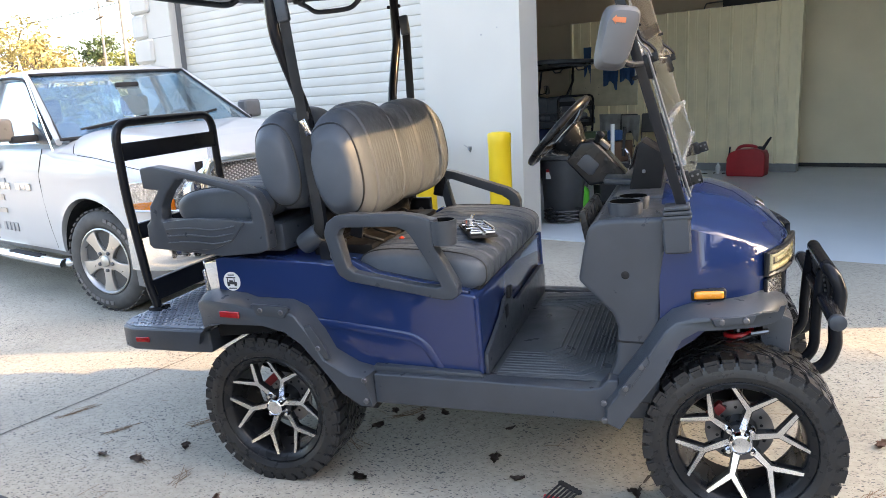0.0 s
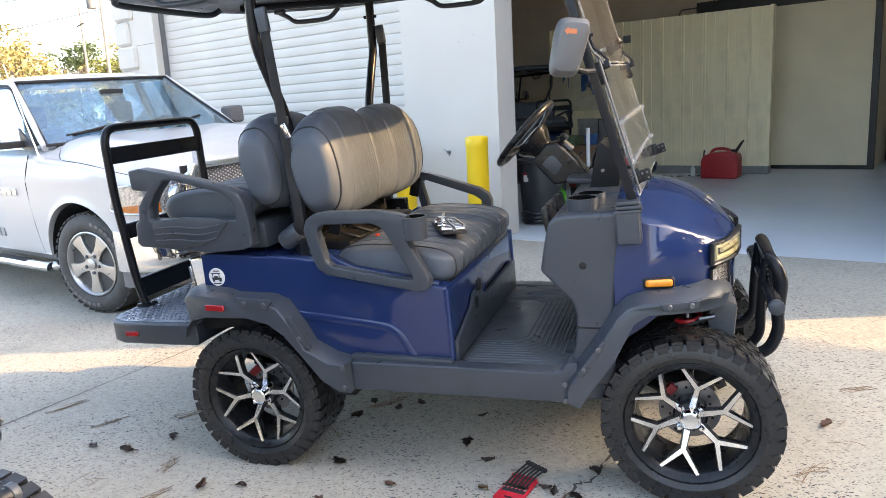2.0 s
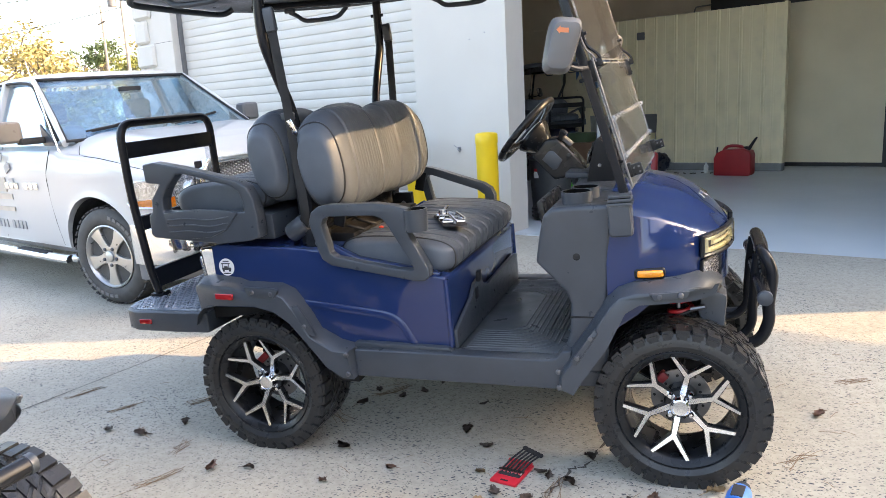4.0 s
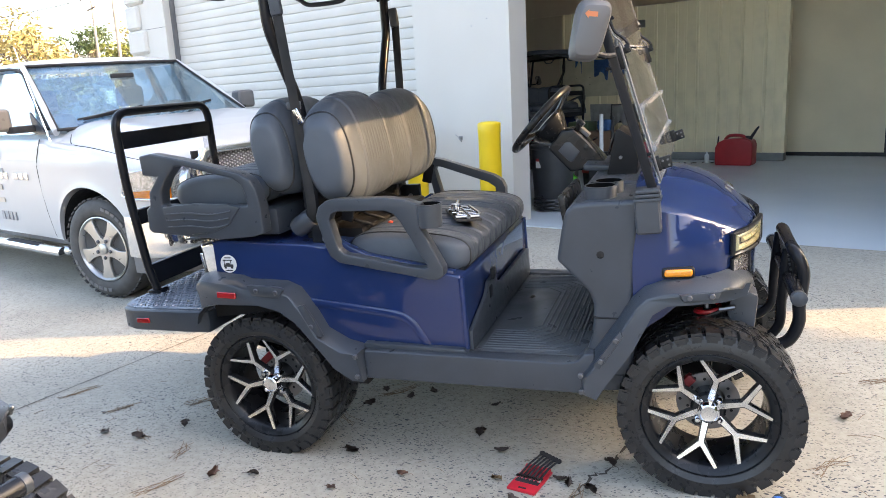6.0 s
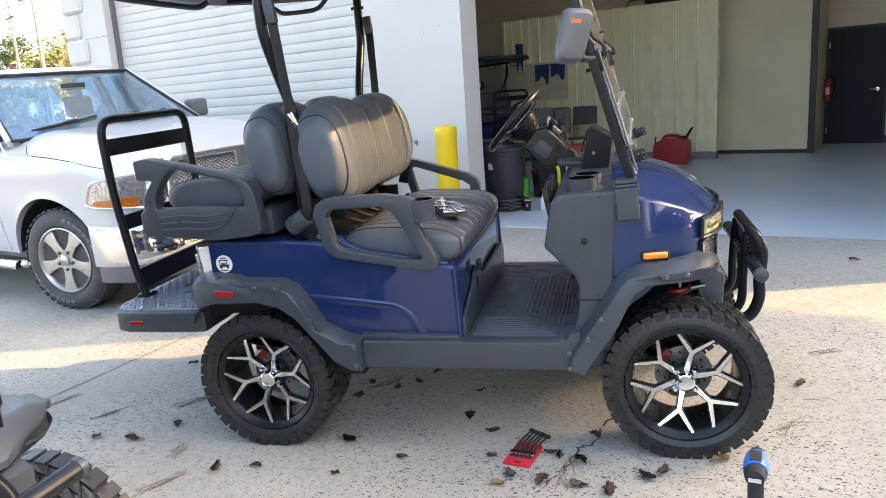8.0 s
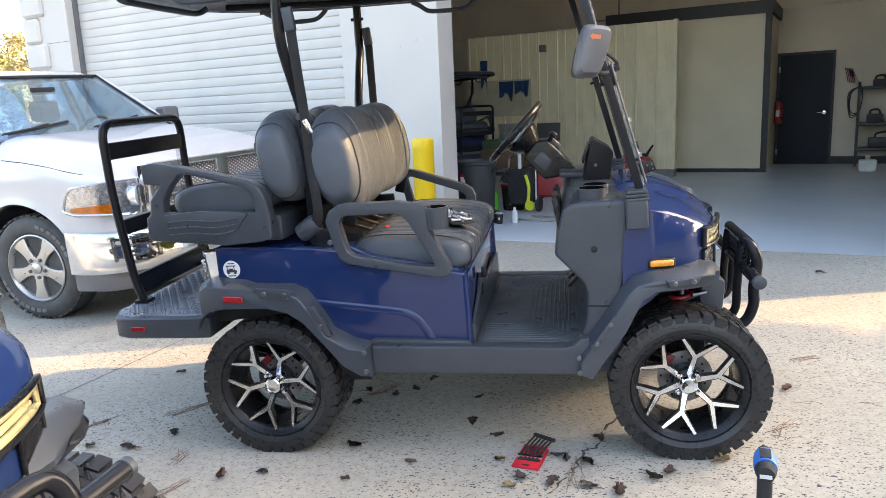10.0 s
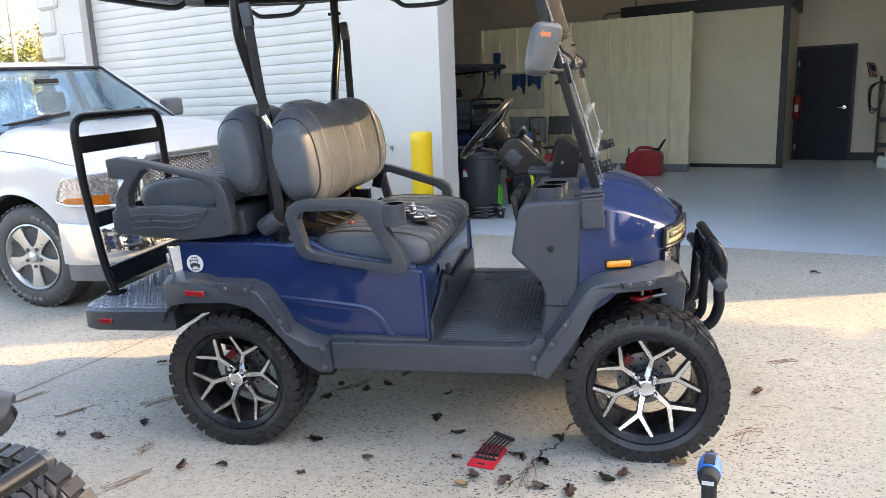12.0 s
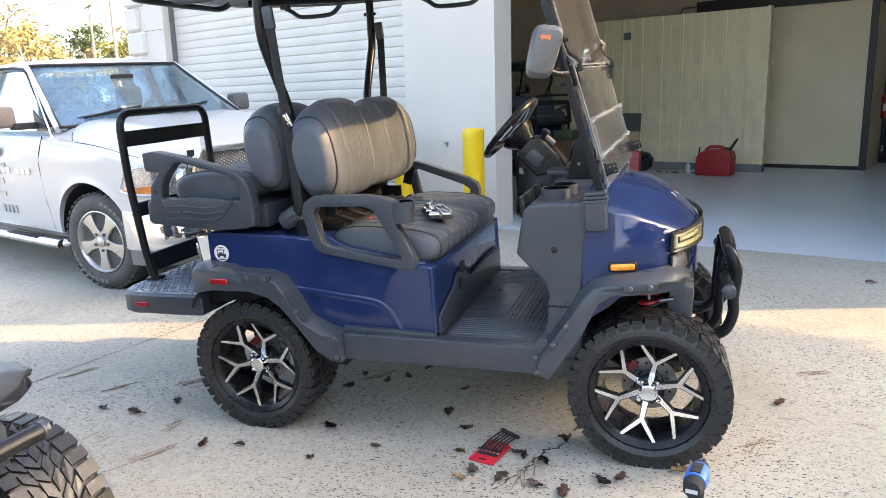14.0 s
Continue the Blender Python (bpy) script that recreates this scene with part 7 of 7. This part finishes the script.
t = thing("red_tub", SHOP @ pose(-0.10, 1.95, FLOOR), "dark tub with a red lid", "tub")
part("tub", revolve([(0.0, 0.0), (0.13, 0.0), (0.15, 0.28), (0.0, 0.28)], 28, "z"), GAP, t)
part("lid", revolve([(0.16, 0.275), (0.16, 0.31), (0.0, 0.315)], 28, "z"), RED_PLASTIC, t)
wash = thing("pressure_washer", SHOP @ pose(0.10, 1.75, FLOOR), "black pressure washer trolley with steel tube frame and yellow wand", "pressure washer")
for x in (-0.17, 0.17):
    part("frame_tube", tube(smooth_path([(x, 0.0, 0.08), (x, 0.0, 0.55), (x * 0.8, 0.0, 0.66), (x * 0.5, 0.0, 0.68)], 5), 0.014, 10), CHROME, wash)
part("motor_cover", box(-0.14, 0.14, -0.12, 0.10, 0.10, 0.52, 0.04, segments=3), GAP, wash)
part("side_pack", box(-0.20, -0.10, -0.14, 0.06, 0.36, 0.46, 0.02), GAP, wash)
for x in (-0.19, 0.19):
    part("trolley_wheel", moved(revolve([(0.05, -0.02), (0.085, -0.02), (0.09, 0.0), (0.085, 0.02), (0.05, 0.02), (0.0, 0.02)], 24, "x"), pose(x, 0.05, 0.09)), GAP, wash)
YELLOW_GREEN = surface("yellow_green_plastic", (0.55, 0.60, 0.03), 0.45)
part("wand", tube(smooth_path([(0.12, -0.14, 0.10), (0.14, -0.14, 0.30), (0.10, -0.14, 0.46)], 5), 0.020, 8), YELLOW_GREEN, wash)
part("wand_wheel", moved(revolve([(0.055, -0.015), (0.06, 0.0), (0.055, 0.015), (0.0, 0.015)], 20), pose(0.15, -0.15, 0.10)), YELLOW_GREEN, wash)
part("pole", tube([(-0.02, -0.02, 0.10), (-0.02, -0.02, 0.95)], 0.022, 12), WHITE_PLASTIC, wash)
part("pole_grip", tube([(0.10, 0.0, 0.60), (0.11, 0.0, 0.92)], 0.016, 10), GAP, wash)
for n, u, v, w, d, h, mat, lab in (("cardboard_box", -0.75, 3.3, 0.70, 0.35, 0.42, (0.10, 0.055, 0.035), "brown cardboard box on the bench"),):
    t = thing("workbench", SHOP @ pose(-0.72, 3.3, FLOOR), "low dark workbench with grey legs", "bench")
    part("bench_top", box(-0.48, 0.48, -0.25, 0.25, 0.36, 0.40, 0.006), GREY_TRIM, t)
    for x in (-0.44, 0.44):
        for y in (-0.21, 0.21):
            part("leg", box(x - 0.02, x + 0.02, y - 0.02, y + 0.02, 0, 0.36), GREY_TRIM, t)
    t = thing("cardboard_box", SHOP @ pose(-0.78, 3.3, FLOOR + 0.40), "brown cardboard box on the bench", "box")
    part("carton", box(-0.33, 0.33, -0.18, 0.18, 0, 0.26, 0.01), surface("brown_card", (0.13, 0.075, 0.045), 0.8, vary=0.15), t)
    t = thing("crate", SHOP @ pose(-0.95, 3.3, FLOOR + 0.66), "dull green crate on a cardboard box", "crate")
    part("crate_body", box(-0.15, 0.15, -0.14, 0.14, 0, 0.13, 0.02), surface("dull_green", (0.05, 0.08, 0.04), 0.6), t)
    t = thing("blue_pouch", SHOP @ pose(-0.62, 3.3, FLOOR + 0.66), "blue cloth pouch on a cardboard box", "pouch")
    part("pouch", box(-0.09, 0.09, -0.08, 0.08, 0, 0.15, 0.05, segments=3), CLOTH_BLUE, t)


def folding_chair(u, v, turn, mat, label):
    t = thing("folding_chair", SHOP @ pose(u, v, FLOOR, 0, 0, turn), label, "chair", "chairs by the panel wall")
    part("chair_back", moved(box(-0.20, 0.20, -0.02, 0.02, -0.15, 0.15, 0.03, segments=3), pose(0, 0.22, 0.80, -12, 0, 0)), mat, t)
    part("chair_seat", box(-0.20, 0.20, -0.20, 0.20, 0.43, 0.47, 0.02), mat, t)
    for x in (-0.19, 0.19):
        part("leg", tube([(x, 0.24, 0.86), (x, 0.15, 0.45), (x, -0.18, 0.0)], 0.011, 8), CHROME, t)
        part("leg", tube([(x * 0.9, -0.15, 0.44), (x * 0.9, 0.22, 0.0)], 0.011, 8), CHROME, t)


DARK_SEAT = surface("dark_chair_vinyl", (0.05, 0.048, 0.046), 0.5)
folding_chair(-0.90, 5.2, 10, DARK_SEAT, "dark padded folding chair against the panels")
folding_chair(-1.42, 5.1, -15, DARK_SEAT, "folding chair with a grey towel over its back")
rag("towel", -1.42, 4.86, FLOOR + 0.97, 0.36, 0.50, 11, "grey towel hung over a folding chair", CLOTH_GREY)
rag("towel", -1.12, 4.95, FLOOR + 0.94, 0.30, 0.42, 13, "grey towel hung over a folding chair", CLOTH_GREY)
t = thing("red_creeper", SHOP @ pose(0.02, 3.0, FLOOR, 0, 0, 15), "red plastic tool cart leaning by the bench", "tool cart")
part("tray", moved(box(-0.22, 0.22, -0.06, 0.06, 0, 0.52, 0.05, segments=3), pose(0, 0, 0.02, -14, 0, 0)), RED_PLASTIC, t)
part("castor", moved(revolve([(0.03, -0.015), (0.035, 0.0), (0.03, 0.015), (0.0, 0.015)], 16), pose(-0.15, 0, 0.035)), GAP, t)
part("castor", moved(revolve([(0.03, -0.015), (0.035, 0.0), (0.03, 0.015), (0.0, 0.015)], 16), pose(0.15, 0, 0.035)), GAP, t)

# ---- on the apron and the seat ----
LEAF_MATS = [surface("dead_leaf_%s" % n, c, 0.8, vary=0.3, size=30, random_vary=0.35) for n, c in (("dark", (0.075, 0.055, 0.045)), ("brown", (0.15, 0.085, 0.06)), ("tan", (0.30, 0.20, 0.10)))]


def leaf_mesh(seed):
    """A curled oak leaf with a lobed edge and a stalk."""
    rng = random.Random(seed)
    rows = []
    for i in range(11):
        f = i / 10
        half = 0.021 * math.sin(math.pi * min(f * 0.92 + 0.06, 1)) * (1 + 0.35 * math.cos(f * 19 + seed)) + 0.0015
        curl = rng.uniform(0.5, 1.0)
        row = []
        for j in range(7):
            g = -1 + j / 3
            z = 0.004 + 0.012 * curl * abs(g) ** 1.5 + 0.010 * math.sin(f * 3 + seed) ** 2 + 0.004 * rng.random()
            row.append(((f - 0.5) * 0.075, half * g, z))
        rows.append(row)
    bm = patch(rows, 0.0012)
    tube([(0.036, 0, 0.010), (0.055, 0.006, 0.012), (0.068, 0.003, 0.006)], 0.0012, 5, bm=bm)
    return bm


LEAVES = [(-1.0, -0.22, 1), (-0.84, -0.19, 0), (-0.48, -0.22, 1), (-0.52, 0.04, 0), (-1.41, 0.14, 0), (-1.55, -0.01, 0), (-1.74, 0.0, 0), (-1.77, 0.85, 1), (-0.63, 0.46, 0), (-0.61, 0.62, 0), (-0.37, 0.63, 0), (-0.04, 0.28, 0), (0.08, 0.15, 0), (-0.25, -0.08, 1), (0.2, -0.18, 0),
          (0.11, -0.05, 2), (0.32, -0.21, 0), (0.45, -0.23, 0), (0.56, -0.26, 1), (0.69, -0.16, 0), (0.37, -0.03, 0), (0.45, -0.06, 0), (0.335, -0.01, 0), (0.5, 0.13, 0), (0.955, -0.03, 2), (1.37, 0.64, 1), (2.14, 2.65, 1), (-0.46, 0.56, 0), (-0.04, 0.54, 0), (-0.3, 0.76, 0), (0.16, -0.24, 2), (0.75, -0.12, 1)]
kinds = {}
rng = random.Random(21)
for x, y, c in LEAVES:
    k = (rng.randrange(4), c)
    t = thing("fallen_leaf", SLOPE @ pose(x, y, 0.001, rng.uniform(-8, 8), rng.uniform(-8, 8), rng.uniform(0, 360)) @ Matrix.Scale(rng.uniform(0.6, 1.0), 4), "curled %s oak leaf lying on the concrete" % ("dark brown", "brown", "tan")[c], "leaf", "fallen leaves")
    if k in kinds:
        ob = new("blade", kinds[k])
        ob.parent = t
    else:
        kinds[k] = part("blade", leaf_mesh(k[0] * 7 + 1), LEAF_MATS[c], t, angle=60).data
bm = bmesh.new()
TWIGS = [(-1.54, 0.31, -1.40, 0.47), (-1.22, -0.41, -1.14, -0.26), (-1.24, -0.13, -1.28, -0.01), (-0.6, 0.55, -0.5, 0.69), (-0.79, 0.41, -0.63, 0.27), (0.38, -0.24, 0.43, -0.05), (-1.62, 0.05, -1.50, -0.03), (-1.9, 0.2, -1.8, 0.28), (1.2, 0.2, 1.3, 0.3), (1.5, 1.0, 1.62, 1.04), (-2.3, 0.3, -2.2, 0.42)]
for x0, y0, x1, y1 in TWIGS:
    for k in range(6):
        o = [rng.uniform(-0.035, 0.035) for _ in range(4)]
        tube([(x0 + o[0], y0 + o[1], 0.003), ((x0 + x1) / 2 + o[2], (y0 + y1) / 2 + o[3], 0.006), (x1 + o[1], y1 + o[0], 0.003)], 0.0011, 4, bm=bm)
for k in range(150):
    x, y, q, l = rng.uniform(-2.4, 2.2), rng.uniform(-0.7, 1.9), rng.uniform(0, 6.3), rng.uniform(0.03, 0.09)
    tube([(x, y, 0.003), (x + l * math.cos(q) * 0.5, y + l * math.sin(q) * 0.5 + 0.004, 0.004), (x + l * math.cos(q), y + l * math.sin(q), 0.003)], 0.0009, 3, bm=bm)
ob = link_mesh("pine_needles", bm, surface("dry_needles", (0.20, 0.13, 0.075), 0.8))
ob.matrix_world = SLOPE
tagged(ob, "dry pine needles and twigs strewn over the concrete", "needles", kind="stuff")
# spanner set on its red tray
tray = thing("spanner_tray", SLOPE @ pose(0.235, -0.015, 0.0, 0, 0, -14), "red plastic tray of chrome ratchet spanners on the concrete", "spanner set")
RED_TRAY = surface("red_tray_plastic", (0.55, 0.02, 0.035), 0.4)
part("tray_base", box(-0.055, 0.055, -0.10, 0.06, 0.0, 0.010, 0.004), RED_TRAY, tray)
part("tray_lip", box(-0.05, 0.05, 0.045, 0.058, 0.010, 0.022, 0.003), RED_TRAY, tray)
part("tray_slot", box(-0.015, 0.015, -0.088, -0.080, 0.009, 0.0115), GAP, tray)
part("tray_pocket", box(-0.045, 0.045, -0.05, 0.0, 0.009, 0.012), GAP, tray)
for k in range(6):
    x = -0.040 + 0.016 * k
    sp = part("spanner", tube([(x, -0.03, 0.018), (x + 0.004, 0.05, 0.024), (x + 0.014, 0.135 - 0.006 * k, 0.024)], 0.004, 6, flat=(0.005, 0.0025)), GAP, tray, "dark chrome spanner")
    part("ring_end", moved(revolve([(0.006, -0.004), (0.011, -0.004), (0.011, 0.004), (0.006, 0.004)], 16, "z"), pose(x + 0.016, 0.142 - 0.006 * k, 0.024)), GAP, sp)
    part("open_end", moved(revolve([(0.004, -0.004), (0.009, -0.004), (0.009, 0.004), (0.0, 0.004)], 12, "z"), pose(x, -0.032, 0.020)), CHROME, sp)
drill = thing("impact_driver", SLOPE @ pose(1.006, -0.424, 0.0, 0, 0, -12), "blue and black cordless impact driver standing on its battery", "power tool")
TOOL_BLUE = surface("blue_tool_plastic", (0.02, 0.16, 0.55), 0.45)
part("battery", box(-0.038, 0.038, -0.055, 0.055, 0.0, 0.06, 0.010), GAP, drill)
part("grip", tube(smooth_path([(0, -0.005, 0.055), (0, -0.008, 0.11), (0, 0.0, 0.175)], 5), 0.022, 14, flat=(0.019, 0.024)), GAP, drill)
part("motor_housing", moved(revolve([(0.0, -0.075), (0.026, -0.072), (0.032, -0.05), (0.033, 0.02), (0.028, 0.055), (0.0, 0.06)], 28), pose(0, 0, 0.215)), GAP, drill)
part("blue_shell", moved(revolve([(0.0345, -0.035), (0.036, -0.03), (0.036, 0.02), (0.031, 0.05), (0.030, 0.05)], 28), pose(0, 0, 0.218)), TOOL_BLUE, drill)
part("top_panel", box(-0.017, 0.017, -0.030, 0.030, 0.2505, 0.2565, 0.003), GAP, drill)
part("nose", moved(revolve([(0.026, 0.05), (0.022, 0.085), (0.0, 0.09)], 24), pose(0, 0, 0.215)), GAP, drill)
part("bit", tube([(0, 0.085, 0.215), (0, 0.125, 0.215)], 0.006, 8), CHROME, drill)
part("tool_label", box(-0.018, 0.018, -0.0765, -0.074, 0.205, 0.218, 0.001), WHITE_PLASTIC, drill)
socks = thing("socket_set", SLOPE @ pose(-0.085, 0.40, 0.905, 0, 3, 28), "chrome sockets on a rail with a ratchet, on the seat", "socket set")
part("tray_sheet", box(-0.05, 0.05, -0.13, 0.13, -0.004, 0.004, 0.002), GAP, socks)
part("rail", box(-0.006, 0.006, -0.12, 0.12, 0.004, 0.012, 0.002), ZINC, socks)
for i in range(9):
    for j in (-1, 1):
        h = 0.026 + 0.008 * ((i * 2 + j) % 3)
        r = 0.0085 + 0.0008 * (i % 4)
        part("socket", moved(revolve([(r * 0.6, 0.0), (r, 0.0), (r * 1.05, h), (r * 0.7, h), (r * 0.6, 0.004)], 14, "x"), pose(0.008 * j, -0.108 + 0.027 * i, 0.004 + r, 0, 0, 0 if j > 0 else 180)), CHROME, socks)
part("extension_bar", tube([(0.045, -0.10, 0.022), (0.030, 0.02, 0.030)], 0.006, 10), CHROME, socks)
rt = part("ratchet", tube(smooth_path([(0.02, 0.16, 0.03), (0.0, 0.09, 0.042), (-0.03, -0.02, 0.042)], 5), 0.008, 10), CHROME, socks)
part("ratchet_head", moved(revolve([(0.0, -0.010), (0.018, -0.010), (0.019, 0.010), (0.0, 0.012)], 18, "z"), pose(-0.035, -0.035, 0.042)), CHROME, rt)

# ---- the other carts ----
other = copy_thing(cart, SLOPE @ pose(-1.81, -2.175, 0.0, 0, 0, -4.5))
tagged(other, "dark blue golf cart parked close by, nose towards the workshop side", "golf cart")
inside = copy_thing(cart, SHOP @ pose(-2.57, 5.20, FLOOR, 0, 0, 150) @ Matrix.Scale(0.9, 4))
tagged(inside, "black-seated golf cart standing inside the workshop", "golf cart")

# ---- the distance ----
POLE_WOOD = surface("weathered_grey_wood", (0.24, 0.22, 0.20), 0.85, vary=0.2)
FOLIAGE = [surface("autumn_leaves_%s" % n, c, 0.7, vary=0.35, size=0.8, grain=0.3, grain_size=5) for n, c in (("gold", (0.27, 0.225, 0.09)), ("olive", (0.13, 0.14, 0.03)), ("green", (0.06, 0.09, 0.03)))]
BARK = surface("grey_bark", (0.12, 0.10, 0.08), 0.9, vary=0.3, size=3, bump=0.6, bump_size=12)


def tree(name, m, height, spread, leaves, size, mat, label, seed, bottom=0.30, clumps=26, tight=0.55):
    """Tapered trunk and limbs, with a ragged crown of many small leaves in clumps."""
    rng = random.Random(seed)
    t = thing(name, m, label, "tree")
    bm = tube([(0, 0, -0.3), (0.02 * height * rng.uniform(-1, 1), 0, height * 0.35), (0.03 * height * rng.uniform(-1, 1), 0.02 * height, height * 0.85)], [height * 0.022, height * 0.016, height * 0.005], 8)
    centres = []
    for k in range(clumps):
        f = bottom + (1 - bottom) * rng.random()
        a = rng.uniform(0, 2 * math.pi)
        w = spread * (1.15 - 0.85 * abs(f - bottom - 0.30) / (1 - bottom)) * rng.uniform(0.35, 1.0)
        c = Vector((w * math.cos(a), w * math.sin(a), f * height))
        centres.append((c, spread * rng.uniform(0.20, 0.38)))
        tube([(0, 0, c.z * 0.72), c * 0.6 + Vector((0, 0, c.z * 0.36)), c], [height * 0.008, height * 0.005, height * 0.002], 5, bm=bm)
    part("trunk", bm, BARK, t)
    verts, faces = [], []
    for _ in range(leaves):
        c, r = centres[rng.randrange(len(centres))]
        d = Vector((rng.gauss(0, 1), rng.gauss(0, 1), rng.gauss(0, 0.75)))
        p = c + d * r * tight
        u = Vector((rng.gauss(0, 1), rng.gauss(0, 1), rng.gauss(0, 0.6))).normalized()
        v = u.cross(Vector((rng.gauss(0, 1), rng.gauss(0, 1), rng.gauss(0, 1)))).normalized()
        s = size * rng.uniform(0.6, 1.3)
        i = len(verts)
        verts += [p - u * s, p + v * s * 0.5, p + u * s, p - v * s * 0.5]
        faces.append((i, i + 1, i + 2, i + 3))
    me = bpy.data.meshes.new("crown")
    me.from_pydata([tuple(q) for q in verts], [], faces)
    me.materials.append(mat)
    ob = new("crown", me)
    ob.parent = t
    return t


def out_there(angle, dist, z=0.0):
    """A place at a compass angle and distance from where the camera stands."""
    return pose(0.8 + dist * math.cos(radians(angle)), -2.5 + dist * math.sin(radians(angle)), z)


for k, (ang, dist, h, sp, c) in enumerate(((140.5, 52, 10.5, 3.2, 1), (138.6, 60, 8.6, 3.4, 0), (136.9, 46, 6.3, 2.6, 0), (134.6, 90, 9.8, 2.6, 2), (133.2, 88, 10.3, 2.3, 2), (131.8, 70, 8.0, 2.6, 1), (130.2, 75, 9.4, 3.0, 0), (128.5, 60, 7.6, 2.8, 0), (143.5, 48, 11, 3.5, 1), (126.0, 64, 8.2, 3.0, 0))):
    tree("autumn_tree", out_there(ang, dist, -0.5), h, sp, 2600, 0.17, FOLIAGE[c], "autumn tree with %s leaves beyond the road" % ("golden", "olive", "dark green")[c], 30 + k, 0.22)
for k, (ang, dist, h, lab) in enumerate(((133.0, 62, 10.5, "tall"), (131.6, 48, 14.0, "tall"))):
    t = thing("utility_pole", out_there(ang, dist, -0.5), "weathered grey utility pole with cross arm and wires", "utility pole", "poles along the road")
    part("pole", tube([(0, 0, 0), (0.1, 0, h)], [0.12, 0.08], 10), POLE_WOOD, t)
    part("cross_arm", tube([(-0.9, 0.6, h - 1.2), (0.9, -0.6, h - 1.2)], 0.06, 6), BARK, t)
    if k:
        part("transformer", moved(revolve([(0.0, 0), (0.25, 0.02), (0.25, 0.75), (0.0, 0.8)], 16, "z"), pose(-0.35, -0.3, h - 5.5)), GREY_TRIM, t)
WIRE = surface("dark_wire", (0.05, 0.05, 0.05), 0.6)
far_pole = out_there(131.6, 48).translation
for k, (dz, a2, d2, z2) in enumerate(((12.6, 150, 60, 16.5), (9.2, 150, 60, 9.9), (8.0, 150, 60, 7.2))):
    e2 = out_there(a2, d2).translation
    pts = [Vector((far_pole.x, far_pole.y, dz)).lerp(Vector((e2.x, e2.y, z2)), q / 12) - Vector((0, 0, 0.9 * math.sin(math.pi * q / 12))) for q in range(13)]
    ob = link_mesh("power_line", tube(pts, 0.022, 5), WIRE)
    tagged(ob, "thin dark overhead power line", "wire", "overhead wires")
lampp = thing("street_lamp", out_there(133.6, 66, -0.5), "grey street lamp with a long arm", "street lamp")
part("post", tube([(0, 0, 0), (0, 0, 6.2)], 0.09, 8), GREY_TRIM, lampp)
part("arm", tube(smooth_path([(0, 0, 6.0), (-1.5, -1.3, 6.6), (-3.2, -2.8, 6.5)], 5), 0.05, 6), GREY_TRIM, lampp)
shed = thing("far_building", out_there(135.2, 95, -0.5), "low far building with a pale green roof", "building")
part("wall", box(-9, 9, -4, 4, 0, 4.2), WHITE_WALL, shed)
part("roof", prism([(-9.5, 4.2), (0, 5.6), (9.5, 4.2)], -4.5, 4.5), surface("pale_green_roof", (0.30, 0.42, 0.36), 0.5), shed)
# trees out of view that shade the near part of the apron, and others round the yard
tree("shade_tree", pose(11.5, 2.1, -0.3), 7.3, 2.1, 12000, 0.17, FOLIAGE[1], "broad tree out of view, shading the yard with thinning leaves", 71, 0.36, 20, 0.36)
tree("shade_tree", pose(10.5, 0.45, -0.3), 6.4, 1.5, 13000, 0.15, FOLIAGE[1], "small tree shading the yard with thinning leaves", 81, 0.38, 26, 0.42)
tree("shade_tree", pose(17.0, 1.2, -0.3), 13.0, 2.4, 12000, 0.16, FOLIAGE[0], "tall tree shading the yard with golden leaves", 72, 0.30, 34)
# unseen, placed to keep the sun off the second cart
tree("shade_tree", pose(14.0, 1.3, -0.3), 11.3, 1.2, 7000, 0.15, FOLIAGE[1], "unseen slim tree added to shade the second cart", 73, 0.35, 30)
# unseen trees added to shade the yard, so the paint reflects darker ground
for k, (x, y, h) in enumerate(((12.0, -2.0, 9.0), (11.0, -4.6, 8.5), (13.0, -7.2, 10.0), (12.0, -10.5, 9.5))):
    tree("shade_tree", pose(x, y, -0.3), h, 2.3, 8500, 0.18, FOLIAGE[(k + 1) % 3], "broad tree out of view, shading the yard with thinning leaves", 74 + k, 0.25, 34)
# unseen row added to block bright low sky from the bonnet's reflections
for k in range(10):
    tree("yard_tree", pose(25 + 3 * (k % 3), -30 + 3.9 * k, -0.3), 8.5 + (k * 3) % 4, 3.4, 2400, 0.34, FOLIAGE[(k + 2) % 3], "unseen tree added in a row to darken reflections", 110 + k, 0.06, 30)
for k in range(8):
    tree("yard_tree", out_there(200 + 19 * k, 48 + 6 * (k % 3)), 8 + (k % 4), 3.6, 1800, 0.30, FOLIAGE[(k + 1) % 3], "tree standing round the yard", 90 + k, 0.15, 22)
